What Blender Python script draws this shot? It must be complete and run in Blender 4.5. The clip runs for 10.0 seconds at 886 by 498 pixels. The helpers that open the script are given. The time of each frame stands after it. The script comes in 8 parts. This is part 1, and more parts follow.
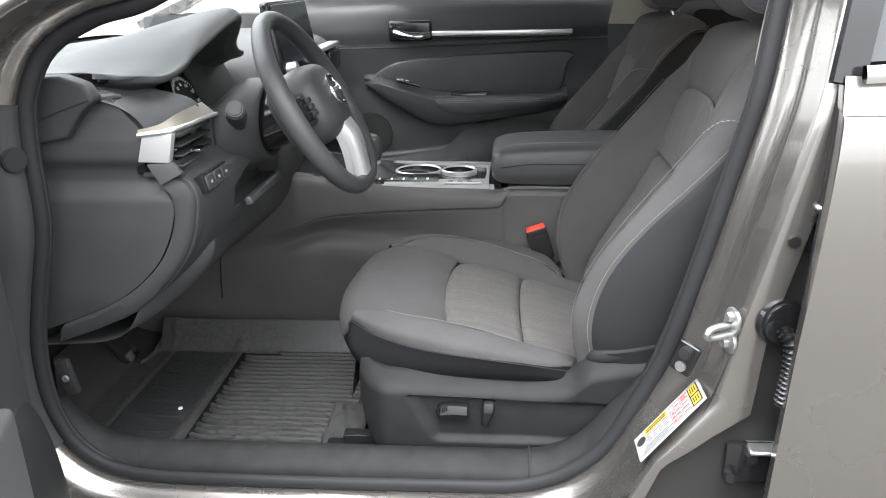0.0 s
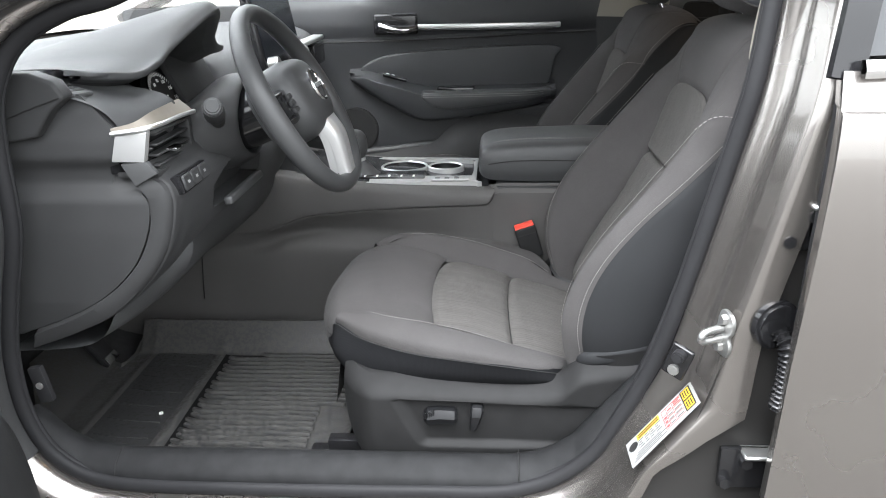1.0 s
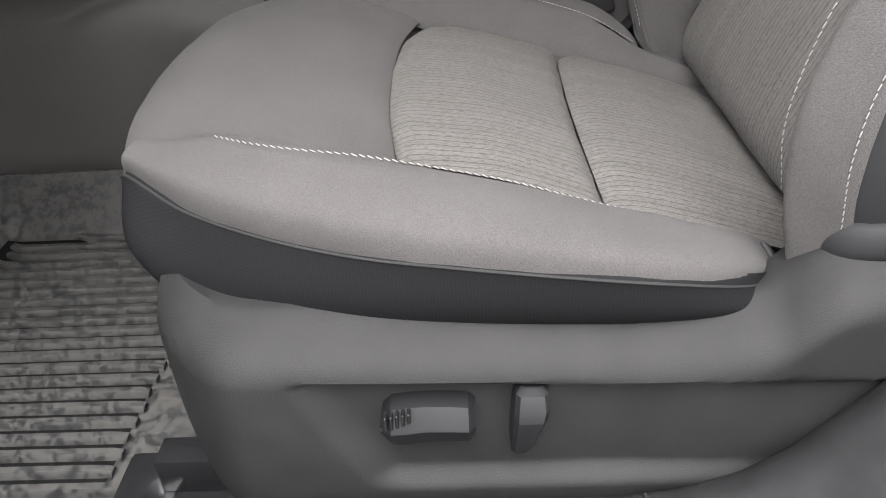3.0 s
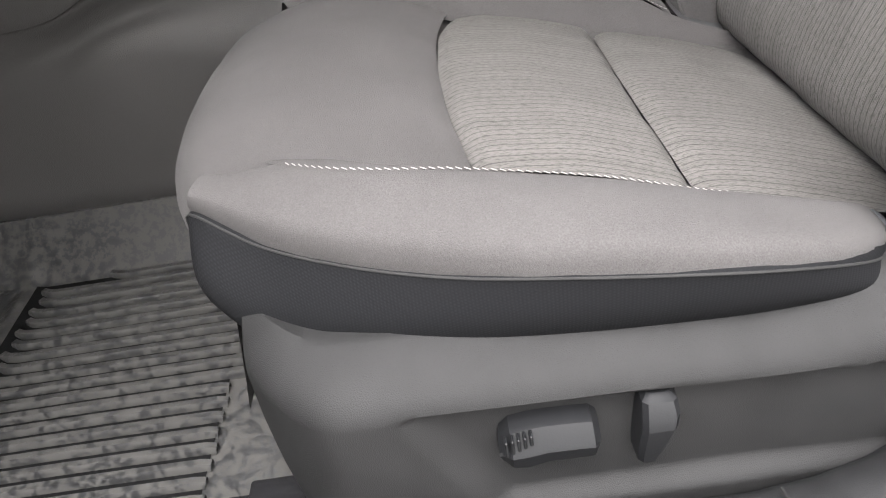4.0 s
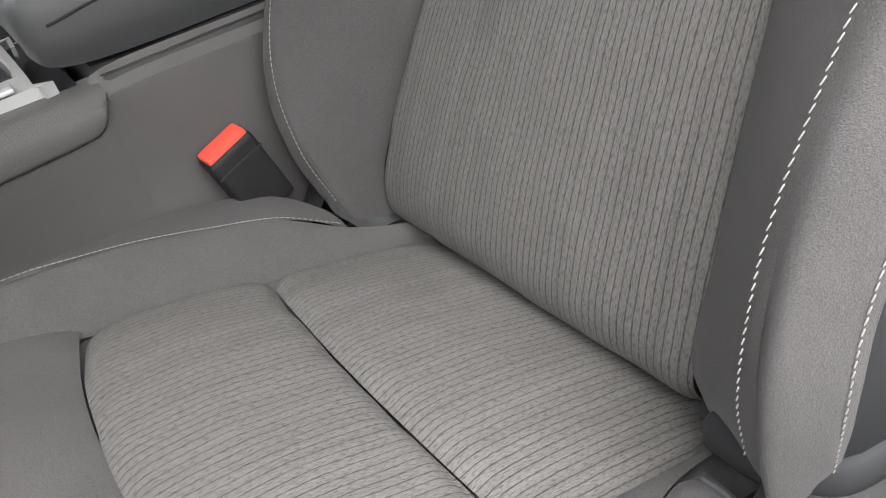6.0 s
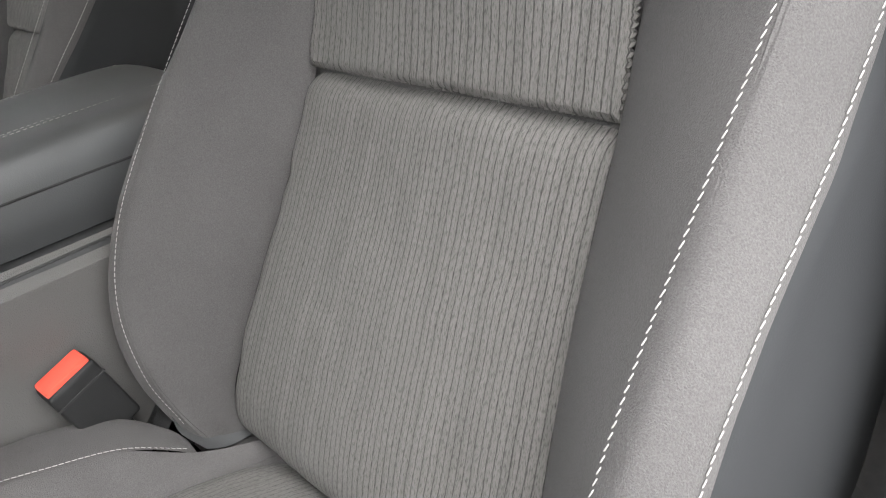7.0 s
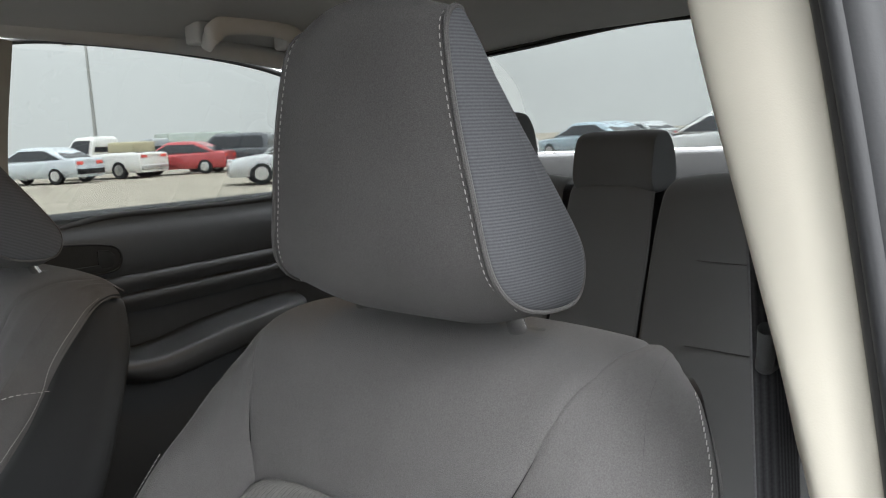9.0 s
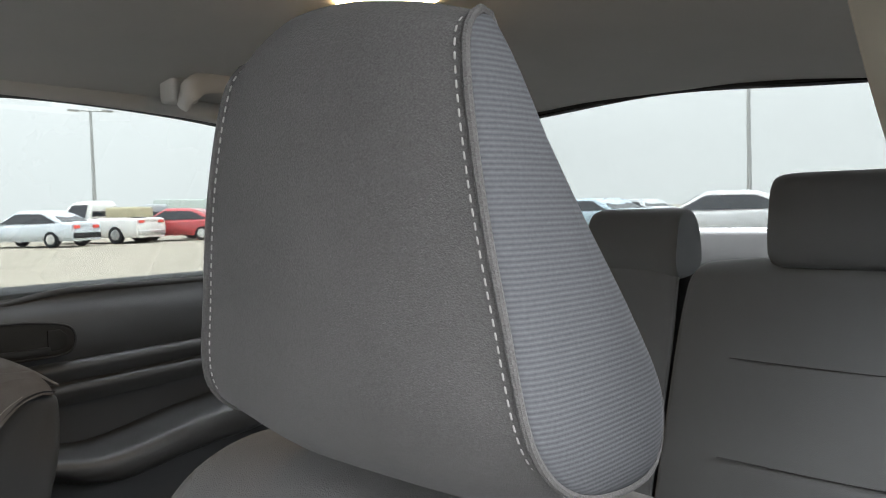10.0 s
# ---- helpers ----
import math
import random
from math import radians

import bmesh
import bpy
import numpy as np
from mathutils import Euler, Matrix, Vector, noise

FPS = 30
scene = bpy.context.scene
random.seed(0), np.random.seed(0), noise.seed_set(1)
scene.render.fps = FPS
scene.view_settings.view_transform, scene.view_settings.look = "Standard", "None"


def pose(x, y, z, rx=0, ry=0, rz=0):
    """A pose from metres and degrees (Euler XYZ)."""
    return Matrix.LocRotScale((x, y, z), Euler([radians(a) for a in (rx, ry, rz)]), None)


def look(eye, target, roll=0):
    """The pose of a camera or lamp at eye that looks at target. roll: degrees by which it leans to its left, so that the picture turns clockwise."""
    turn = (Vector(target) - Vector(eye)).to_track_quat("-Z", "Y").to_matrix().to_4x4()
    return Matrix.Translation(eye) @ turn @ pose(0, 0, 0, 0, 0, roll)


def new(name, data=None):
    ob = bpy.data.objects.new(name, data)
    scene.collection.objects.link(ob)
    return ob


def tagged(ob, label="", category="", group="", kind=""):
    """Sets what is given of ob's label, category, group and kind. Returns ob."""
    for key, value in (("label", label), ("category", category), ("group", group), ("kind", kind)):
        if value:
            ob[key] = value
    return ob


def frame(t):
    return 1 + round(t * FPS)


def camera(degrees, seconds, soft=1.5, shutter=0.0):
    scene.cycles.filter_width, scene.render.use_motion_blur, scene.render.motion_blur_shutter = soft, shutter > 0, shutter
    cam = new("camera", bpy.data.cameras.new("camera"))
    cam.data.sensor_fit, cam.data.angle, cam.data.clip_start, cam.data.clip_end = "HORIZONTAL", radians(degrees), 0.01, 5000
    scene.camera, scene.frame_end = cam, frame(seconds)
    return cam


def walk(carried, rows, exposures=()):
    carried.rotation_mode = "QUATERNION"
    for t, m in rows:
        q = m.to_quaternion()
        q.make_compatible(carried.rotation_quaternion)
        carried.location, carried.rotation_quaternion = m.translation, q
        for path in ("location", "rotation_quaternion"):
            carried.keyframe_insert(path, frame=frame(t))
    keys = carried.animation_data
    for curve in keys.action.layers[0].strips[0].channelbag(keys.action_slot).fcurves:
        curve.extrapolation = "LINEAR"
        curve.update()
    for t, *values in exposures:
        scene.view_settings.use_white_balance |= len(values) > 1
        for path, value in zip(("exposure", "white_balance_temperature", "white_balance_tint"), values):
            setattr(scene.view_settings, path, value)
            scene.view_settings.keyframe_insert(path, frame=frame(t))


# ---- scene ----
cam = camera(59.6, 10.0, soft=1.0, shutter=0.05)
# seconds, place in metres, turn in degrees
PATH = [
    (0, 0.1166, -1.6973, 1.1158, 69.93, 1.27, 4.67),
    (0.5, 0.1127, -1.6986, 1.1169, 70.17, 1.09, 4.14),
    (1, 0.1187, -1.6625, 1.1143, 69.42, 1.33, 3.80),
    (1.5, 0.1163, -1.4545, 1.0469, 66.61, 1.99, 2.93),
    (2, 0.0962, -1.2130, 0.8671, 64.13, 2.36, 2.07),
    (2.5, 0.0758, -1.0219, 0.7815, 60.44, 2.74, 1.44),
    (2.7, 0.0672, -0.9769, 0.7718, 58.91, 2.90, 1.16),
    (3.8, 0.0322, -0.9311, 0.7563, 55.96, 5.88, -1.96),
    (4, 0.0056, -0.9190, 0.7671, 55.72, 8.21, -3.29),
    (4.5, -0.0564, -0.8221, 0.8126, 53.29, 10.14, -11.02),
    (5, -0.0402, -0.7523, 0.8270, 52.72, 11.73, -20.62),
    (5.5, -0.0021, -0.7316, 0.8285, 53.38, 12.03, -28.87),
    (5.7, 0.0220, -0.7304, 0.8224, 54.26, 12.66, -31.29),
    (6.8, 0.0842, -0.7252, 0.9035, 58.85, 8.88, -42.90),
    (7, 0.0995, -0.7259, 0.9229, 60.76, 8.44, -43.33),
    (7.3, 0.1007, -0.7295, 0.9708, 63.39, 7.25, -45.49),
    (7.5, 0.1108, -0.7371, 0.9916, 66.29, 5.90, -44.88),
    (8, 0.1084, -0.7586, 1.0432, 72.69, 4.39, -46.05),
    (8.5, 0.1029, -0.7707, 1.1040, 77.92, 3.27, -47.20),
    (9, 0.1326, -0.7444, 1.1419, 81.70, 2.79, -48.10),
    (9.5, 0.2057, -0.6722, 1.1537, 83.80, 1.76, -48.23),
    (10, 0.2478, -0.6345, 1.1448, 87.01, 1.45, -48.29),
]
EXPOSURES = [
    (0.0, 2.32, 6350, 10), (1.4, 2.31, 6300, 10), (2.0, 2.66, 6500, 11), (2.7, 2.54, 6650, 12), (3.8, 2.83, 6700, 13), (4.5, 2.78, 6700, 13), (5.5, 2.6, 6620, 12),
    (6.8, 2.83, 6600, 10), (7.5, 3.3, 6550, 9), (8.0, 3.33, 6500, 9), (8.5, 3.1, 6450, 8), (9.0, 2.99, 6400, 8), (10.0, 3.46, 6350, 8),
]
walk(cam, [(row[0], pose(*row[1:])) for row in PATH], EXPOSURES)

# ---- light: bright overcast sky ----
world = bpy.data.worlds.new("overcast_sky")
scene.world = world
world.use_nodes = True
wn, wl = world.node_tree.nodes, world.node_tree.links
sky = wn.new("ShaderNodeTexSky")
sky.sky_type, sky.sun_disc = "NISHITA", False
sky.sun_elevation, sky.sun_rotation = radians(59), radians(187)
sky.air_density, sky.dust_density = 1.0, 4.0
grey = wn.new("ShaderNodeHueSaturation")
grey.inputs["Saturation"].default_value = 0.12
wl.new(sky.outputs[0], grey.inputs["Color"])
# heavy overcast: bright overhead and a little before the car, dull towards the horizon
height = wn.new("ShaderNodeTexGradient")
height.texture_mapping.mapping_x, height.texture_mapping.mapping_y, height.texture_mapping.mapping_z = "Z", "X", "Y"
veil = wn.new("ShaderNodeMix")
veil.data_type = "RGBA"
veil.inputs[6].default_value = (5.0, 5.12, 5.1, 1)
veil.inputs[7].default_value = (18.0, 18.4, 18.9, 1)
climb = wn.new("ShaderNodeMath")
climb.operation, climb.inputs[1].default_value = "POWER", 1.6
front = wn.new("ShaderNodeTexGradient")
front.texture_mapping.scale = (-1.0, 1.0, 1.0)
bright = wn.new("ShaderNodeMath")
bright.operation, bright.inputs[1].default_value = "MULTIPLY_ADD", 0.22
wl.new(front.outputs[1], bright.inputs[0])
wl.new(height.outputs[1], bright.inputs[2])
wl.new(bright.outputs[0], climb.inputs[0])
wl.new(climb.outputs[0], veil.inputs[0])
cloud = wn.new("ShaderNodeMix")
cloud.data_type = "RGBA"
cloud.inputs[0].default_value = 0.97
wl.new(grey.outputs[0], cloud.inputs[6])
wl.new(veil.outputs[2], cloud.inputs[7])
wl.new(cloud.outputs[2], wn["Background"].inputs["Color"])
wn["Background"].inputs["Strength"].default_value = 0.15

sun_data = bpy.data.lights.new("sun", "SUN")
sun_data.energy, sun_data.angle, sun_data.color = 0.95, radians(35), (1.0, 0.99, 0.98)
sun = new("sun", sun_data)
sun.matrix_world = look((-0.6, -4.8, 8.2), (0, 0, 0.5))


# ---- materials ----
def mat(name, color, rough=0.6, metal=0.0, spec=0.5, grain=0.0, grain_scale=600.0, mottle=0.15, mottle_scale=9.0, coat=0.0, sheen=0.0, grain_kind="noise", rough_var=0.08, speck=0.0):
    """A procedural surface: two scales of colour change, uneven gloss and fine relief, in metres of the object's own space."""
    m = bpy.data.materials.new(name)
    m.use_nodes = True
    n, k = m.node_tree.nodes, m.node_tree.links
    b = n["Principled BSDF"]
    b.inputs["Metallic"].default_value = metal
    b.inputs["Specular IOR Level"].default_value = spec
    b.inputs["Coat Weight"].default_value = coat
    b.inputs["Coat Roughness"].default_value = 0.06
    b.inputs["Sheen Weight"].default_value = sheen
    b.inputs["Sheen Roughness"].default_value = 0.45
    co = n.new("ShaderNodeTexCoord")
    big = n.new("ShaderNodeTexNoise")
    big.inputs["Scale"].default_value, big.inputs["Detail"].default_value = mottle_scale, 5.0
    k.new(co.outputs["Object"], big.inputs["Vector"])
    ramp = n.new("ShaderNodeMix")
    ramp.data_type = "RGBA"
    ramp.inputs[6].default_value = (*[c * (1 - mottle) for c in color], 1)
    ramp.inputs[7].default_value = (*[min(1, c * (1 + mottle)) for c in color], 1)
    if speck:
        dust = n.new("ShaderNodeTexNoise")
        dust.inputs["Scale"].default_value, dust.inputs["Detail"].default_value = grain_scale * 0.8, 3.0
        k.new(co.outputs["Object"], dust.inputs["Vector"])
        mixed = n.new("ShaderNodeMath")
        mixed.operation = "MULTIPLY_ADD"
        mixed.inputs[1].default_value = speck
        k.new(dust.outputs[0], mixed.inputs[0])
        shift = n.new("ShaderNodeMath")
        shift.operation, shift.inputs[1].default_value = "SUBTRACT", speck / 2
        k.new(big.outputs[0], shift.inputs[0])
        k.new(shift.outputs[0], mixed.inputs[2])
        ramp.clamp_factor = False
        k.new(mixed.outputs[0], ramp.inputs[0])
    else:
        k.new(big.outputs[0], ramp.inputs[0])
    k.new(ramp.outputs[2], b.inputs["Base Color"])
    rr = n.new("ShaderNodeMapRange")
    rr.inputs[3].default_value, rr.inputs[4].default_value = max(0.02, rough - rough_var), min(1, rough + rough_var)
    k.new(big.outputs[0], rr.inputs[0])
    k.new(rr.outputs[0], b.inputs["Roughness"])
    if grain:
        if grain_kind == "noise":
            fine = n.new("ShaderNodeTexNoise")
            fine.inputs["Detail"].default_value = 2.0
        else:
            fine = n.new("ShaderNodeTexVoronoi")
        fine.inputs["Scale"].default_value = grain_scale
        k.new(co.outputs["Object"], fine.inputs["Vector"])
        bump = n.new("ShaderNodeBump")
        bump.inputs["Strength"].default_value, bump.inputs["Distance"].default_value = grain, 0.0006
        k.new(fine.outputs[0], bump.inputs["Height"])
        k.new(bump.outputs[0], b.inputs["Normal"])
    return m


def math_node(n, k, op, a, b=None, c=None):
    x = n.new("ShaderNodeMath")
    x.operation = op
    for i, v in enumerate((a, b, c)):
        if v is None:
            continue
        if isinstance(v, (int, float)):
            x.inputs[i].default_value = v
        else:
            k.new(v, x.inputs[i])
    return x.outputs[0]


def ribbed(name, dark, light, pitch=0.0055):
    """Knitted cloth with narrow sewn grooves that run along the surface's second direction."""
    m = bpy.data.materials.new(name)
    m.use_nodes = True
    n, k = m.node_tree.nodes, m.node_tree.links
    b = n["Principled BSDF"]
    b.inputs["Roughness"].default_value = 0.85
    b.inputs["Specular IOR Level"].default_value = 0.1
    b.inputs["Sheen Weight"].default_value = 0.03
    uv = n.new("ShaderNodeUVMap")
    sep = n.new("ShaderNodeSeparateXYZ")
    k.new(uv.outputs[0], sep.inputs[0])
    wob = n.new("ShaderNodeTexNoise")
    wob.inputs["Scale"].default_value, wob.inputs["Detail"].default_value = 90.0, 3.0
    k.new(uv.outputs[0], wob.inputs["Vector"])
    shift = math_node(n, k, "MULTIPLY", math_node(n, k, "SUBTRACT", wob.outputs[0], 0.5), 0.0006)
    u = math_node(n, k, "ADD", sep.outputs[0], shift)
    fr = math_node(n, k, "FRACT", math_node(n, k, "DIVIDE", u, pitch))
    away = math_node(n, k, "ABSOLUTE", math_node(n, k, "SUBTRACT", fr, 0.5))
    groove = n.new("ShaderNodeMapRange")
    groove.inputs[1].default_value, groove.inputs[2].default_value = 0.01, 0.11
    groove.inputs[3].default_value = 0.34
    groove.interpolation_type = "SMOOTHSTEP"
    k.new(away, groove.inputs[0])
    # the knit: fine cross rows, offset from rib to rib
    knit = n.new("ShaderNodeTexNoise")
    knit.inputs["Scale"].default_value, knit.inputs["Detail"].default_value = 1.0, 2.0
    stretch = n.new("ShaderNodeMapping")
    stretch.inputs["Scale"].default_value = (1250, 240, 1)
    stretch.inputs["Rotation"].default_value = (0, 0, 0.16)
    k.new(uv.outputs[0], stretch.inputs[0])
    k.new(stretch.outputs[0], knit.inputs["Vector"])
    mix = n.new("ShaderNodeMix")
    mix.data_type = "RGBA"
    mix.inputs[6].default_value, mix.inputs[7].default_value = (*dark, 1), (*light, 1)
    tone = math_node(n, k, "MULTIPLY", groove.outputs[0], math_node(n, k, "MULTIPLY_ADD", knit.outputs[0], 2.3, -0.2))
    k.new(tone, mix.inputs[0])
    # neighbouring ribs differ a little, in long streaks
    rib_no = math_node(n, k, "FLOOR", math_node(n, k, "DIVIDE", u, pitch))
    each = n.new("ShaderNodeTexWhiteNoise")
    each.noise_dimensions = "1D"
    k.new(rib_no, each.inputs["W"])
    streak = n.new("ShaderNodeTexNoise")
    streak.inputs["Scale"].default_value, streak.inputs["Detail"].default_value = 1.0, 3.0
    along = n.new("ShaderNodeMapping")
    along.inputs["Scale"].default_value = (150, 14, 1)
    k.new(uv.outputs[0], along.inputs[0])
    k.new(along.outputs[0], streak.inputs["Vector"])
    shade = math_node(n, k, "ADD", math_node(n, k, "MULTIPLY_ADD", each.outputs["Value"], 0.12, 0.81), math_node(n, k, "MULTIPLY", streak.outputs[0], 0.26))
    worn = n.new("ShaderNodeMix")
    worn.data_type, worn.blend_type = "RGBA", "MULTIPLY"
    worn.inputs[0].default_value = 1.0
    k.new(mix.outputs[2], worn.inputs[6])
    k.new(shade, worn.inputs[7])
    k.new(worn.outputs[2], b.inputs["Base Color"])
    high = math_node(n, k, "ADD", groove.outputs[0], math_node(n, k, "MULTIPLY", knit.outputs[0], 1.1))
    bump = n.new("ShaderNodeBump")
    bump.inputs["Strength"].default_value, bump.inputs["Distance"].default_value = 0.6, 0.0012
    k.new(high, bump.inputs["Height"])
    k.new(bump.outputs[0], b.inputs["Normal"])
    return m


def twill(name, dark, light, pitch=0.0018, lengthwise=False, dots=False):
    """Close-woven cloth with fine raised cross lines, or with rows of small knots."""
    m = bpy.data.materials.new(name)
    m.use_nodes = True
    n, k = m.node_tree.nodes, m.node_tree.links
    b = n["Principled BSDF"]
    b.inputs["Roughness"].default_value = 0.85
    b.inputs["Specular IOR Level"].default_value = 0.07
    b.inputs["Sheen Weight"].default_value = 0.0
    uv = n.new("ShaderNodeUVMap")
    sep = n.new("ShaderNodeSeparateXYZ")
    k.new(uv.outputs[0], sep.inputs[0])
    fr = math_node(n, k, "FRACT", math_node(n, k, "DIVIDE", sep.outputs[0 if lengthwise else 1], pitch))
    away = math_node(n, k, "MULTIPLY", math_node(n, k, "ABSOLUTE", math_node(n, k, "SUBTRACT", fr, 0.5)), 2.0)
    fine = n.new("ShaderNodeTexNoise")
    fine.inputs["Scale"].default_value, fine.inputs["Detail"].default_value = 700.0, 2.0
    k.new(uv.outputs[0], fine.inputs["Vector"])
    if dots:
        half_row = math_node(n, k, "MULTIPLY", math_node(n, k, "FLOOR", math_node(n, k, "DIVIDE", sep.outputs[1], pitch)), 0.5)
        across = math_node(n, k, "FRACT", math_node(n, k, "ADD", math_node(n, k, "DIVIDE", sep.outputs[0], pitch), half_row))
        away = math_node(n, k, "MULTIPLY", math_node(n, k, "SUBTRACT", 1.0, away), math_node(n, k, "SUBTRACT", 1.0, math_node(n, k, "MULTIPLY", math_node(n, k, "ABSOLUTE", math_node(n, k, "SUBTRACT", across, 0.5)), 2.0)))
    tone = math_node(n, k, "ADD", math_node(n, k, "MULTIPLY", away, 0.6), math_node(n, k, "MULTIPLY", fine.outputs[0], 0.5))
    mix = n.new("ShaderNodeMix")
    mix.data_type = "RGBA"
    mix.inputs[6].default_value, mix.inputs[7].default_value = (*dark, 1), (*light, 1)
    k.new(tone, mix.inputs[0])
    k.new(mix.outputs[2], b.inputs["Base Color"])
    bump = n.new("ShaderNodeBump")
    bump.inputs["Strength"].default_value, bump.inputs["Distance"].default_value = 0.4, 0.0005
    k.new(tone, bump.inputs["Height"])
    k.new(bump.outputs[0], b.inputs["Normal"])
    return m


def flat(name, color, rough=0.5, emit=0.0, metal=0.0):
    m = bpy.data.materials.new(name)
    m.use_nodes = True
    b = m.node_tree.nodes["Principled BSDF"]
    b.inputs["Base Color"].default_value = (*color, 1)
    b.inputs["Roughness"].default_value = rough
    b.inputs["Metallic"].default_value = metal
    if emit:
        b.inputs["Emission Color"].default_value = (*color, 1)
        b.inputs["Emission Strength"].default_value = emit
    return m


def glass(name, tint):
    m = bpy.data.materials.new(name)
    m.use_nodes = True
    b = m.node_tree.nodes["Principled BSDF"]
    b.inputs["Base Color"].default_value = (*tint, 1)
    b.inputs["Roughness"].default_value = 0.0
    b.inputs["Transmission Weight"].default_value = 1.0
    b.inputs["IOR"].default_value = 1.45
    return m


CLOTH = mat("charcoal_cloth", (0.062, 0.0592, 0.0588), 0.85, spec=0.08, grain=0.8, grain_scale=1500, mottle=0.2, mottle_scale=14, sheen=0.04, speck=2.2)
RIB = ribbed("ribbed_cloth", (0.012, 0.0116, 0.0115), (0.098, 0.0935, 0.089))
DARKTWILL = twill("dark_twill_cloth", (0.006, 0.0062, 0.0068), (0.015, 0.0154, 0.0168), 0.0019, dots=True)
TWILL = twill("twill_cloth", (0.033, 0.034, 0.037), (0.078, 0.079, 0.085))
VINYL = mat("black_vinyl", (0.045, 0.046, 0.047), 0.48, spec=0.4, grain=0.15, grain_scale=900, grain_kind="voronoi", mottle=0.1)
PLASTIC = mat("moulded_dark_plastic", (0.036, 0.0363, 0.037), 0.52, spec=0.18, grain=0.4, grain_scale=1500, mottle=0.12, mottle_scale=20)
SEATTRIM = mat("dark_seat_plastic", (0.0175, 0.0175, 0.0177), 0.52, spec=0.12, grain=0.45, grain_scale=1600, mottle=0.35, mottle_scale=28)
SIDEVINYL = mat("dark_side_vinyl", (0.021, 0.0217, 0.023), 0.6, spec=0.1, grain=0.1, grain_scale=1200, grain_kind="voronoi", mottle=0.1)
DOORSKIN = mat("dark_door_skin", (0.03, 0.0312, 0.033), 0.46, spec=0.4, grain=0.35, grain_scale=700, mottle=0.12, mottle_scale=18)
SATIN = mat("silver_painted_plastic", (0.43, 0.43, 0.425), 0.33, metal=0.45, mottle=0.06)
SOFT = mat("soft_dash_skin", (0.057, 0.058, 0.059), 0.58, spec=0.2, grain=0.4, grain_scale=1000, grain_kind="voronoi", mottle=0.1)
CONSOLESKIN = mat("console_side_skin", (0.066, 0.0635, 0.0615), 0.58, spec=0.28, grain=0.45, grain_scale=1000, grain_kind="voronoi", mottle=0.14)
GLOSS = mat("glossy_black_plastic", (0.012, 0.012, 0.013), 0.15, mottle=0.1)
CARPET = mat("dark_carpet", (0.03, 0.03, 0.031), 0.95, spec=0.1, grain=1.0, grain_scale=1500, mottle=0.4, mottle_scale=60, sheen=0.02)
SEAL = mat("rubber_seal", (0.02, 0.02, 0.0213), 0.5, spec=0.12, grain=0.1, mottle=0.15)
THREAD = mat("pale_grey_thread", (0.23, 0.222, 0.212), 0.7, mottle=0.1)
PAINT = mat("gunmetal_paint", (0.235, 0.219, 0.205), 0.27, metal=0.85, mottle=0.05, mottle_scale=6, coat=1.0, rough_var=0.04)
SILVER = mat("satin_silver_trim", (0.6, 0.6, 0.59), 0.32, metal=0.85, mottle=0.05)
CHROME = mat("bright_chrome", (0.82, 0.82, 0.82), 0.1, metal=1.0, mottle=0.03, rough_var=0.03)
STEEL = mat("zinc_plated_steel", (0.4, 0.4, 0.39), 0.38, metal=0.85, mottle=0.2, mottle_scale=80)
BEIGE = mat("beige_pillar_cloth", (0.235, 0.219, 0.188), 0.9, spec=0.1, grain=0.12, grain_scale=1300, mottle=0.05)
LINER = mat("grey_headliner", (0.42, 0.405, 0.38), 0.95, spec=0.15, grain=0.6, grain_scale=900, mottle=0.06)
BELT = twill("belt_webbing", (0.018, 0.018, 0.02), (0.085, 0.084, 0.089), 0.0035, lengthwise=True)
RED = flat("red_button", (0.72, 0.07, 0.045), 0.35)
WHITE = flat("white_paper", (0.8, 0.8, 0.78), 0.6)
YELLOW = flat("yellow_print", (0.5, 0.31, 0.02), 0.6)
PAPER = flat("label_paper", (0.28, 0.28, 0.277), 0.6)
BLACKINK = flat("black_print", (0.01, 0.01, 0.01), 0.8)
REDINK = flat("red_print", (0.42, 0.05, 0.05), 0.6)
GREYINK = flat("grey_print", (0.1, 0.1, 0.1), 0.6)
GLASS = glass("window_glass", (0.105, 0.111, 0.11))
SCREENGLASS = glass("windscreen_glass", (0.95, 0.97, 0.965))
SCREEN = mat("dark_screen", (0.012, 0.014, 0.018), 0.12, mottle=0.1)


# ---- shape helpers ----
def spline(points, n, closed=False):
    """n points on a smooth curve through the given ones, spaced by the given ones."""
    p = np.array(points, float)
    if len(p) == 2:
        return p[0] + (p[1] - p[0]) * np.linspace(0, 1, n)[:, None]
    m = len(p)
    step = np.linspace(0, m, n, endpoint=False) if closed else np.linspace(0, m - 1, n)
    i = np.minimum(step.astype(int), m - 1 if closed else m - 2)
    f = (step - i)[:, None]
    if closed:
        a, b, c, d = p[(i - 1) % m], p[i % m], p[(i + 1) % m], p[(i + 2) % m]
    else:
        q = np.vstack([2 * p[0] - p[1], p, 2 * p[-1] - p[-2]])
        a, b, c, d = q[i], q[i + 1], q[i + 2], q[i + 3]
    return 0.5 * (2 * b + (c - a) * f + (2 * a - 5 * b + 4 * c - d) * f**2 + (3 * b - a - 3 * c + d) * f**3)


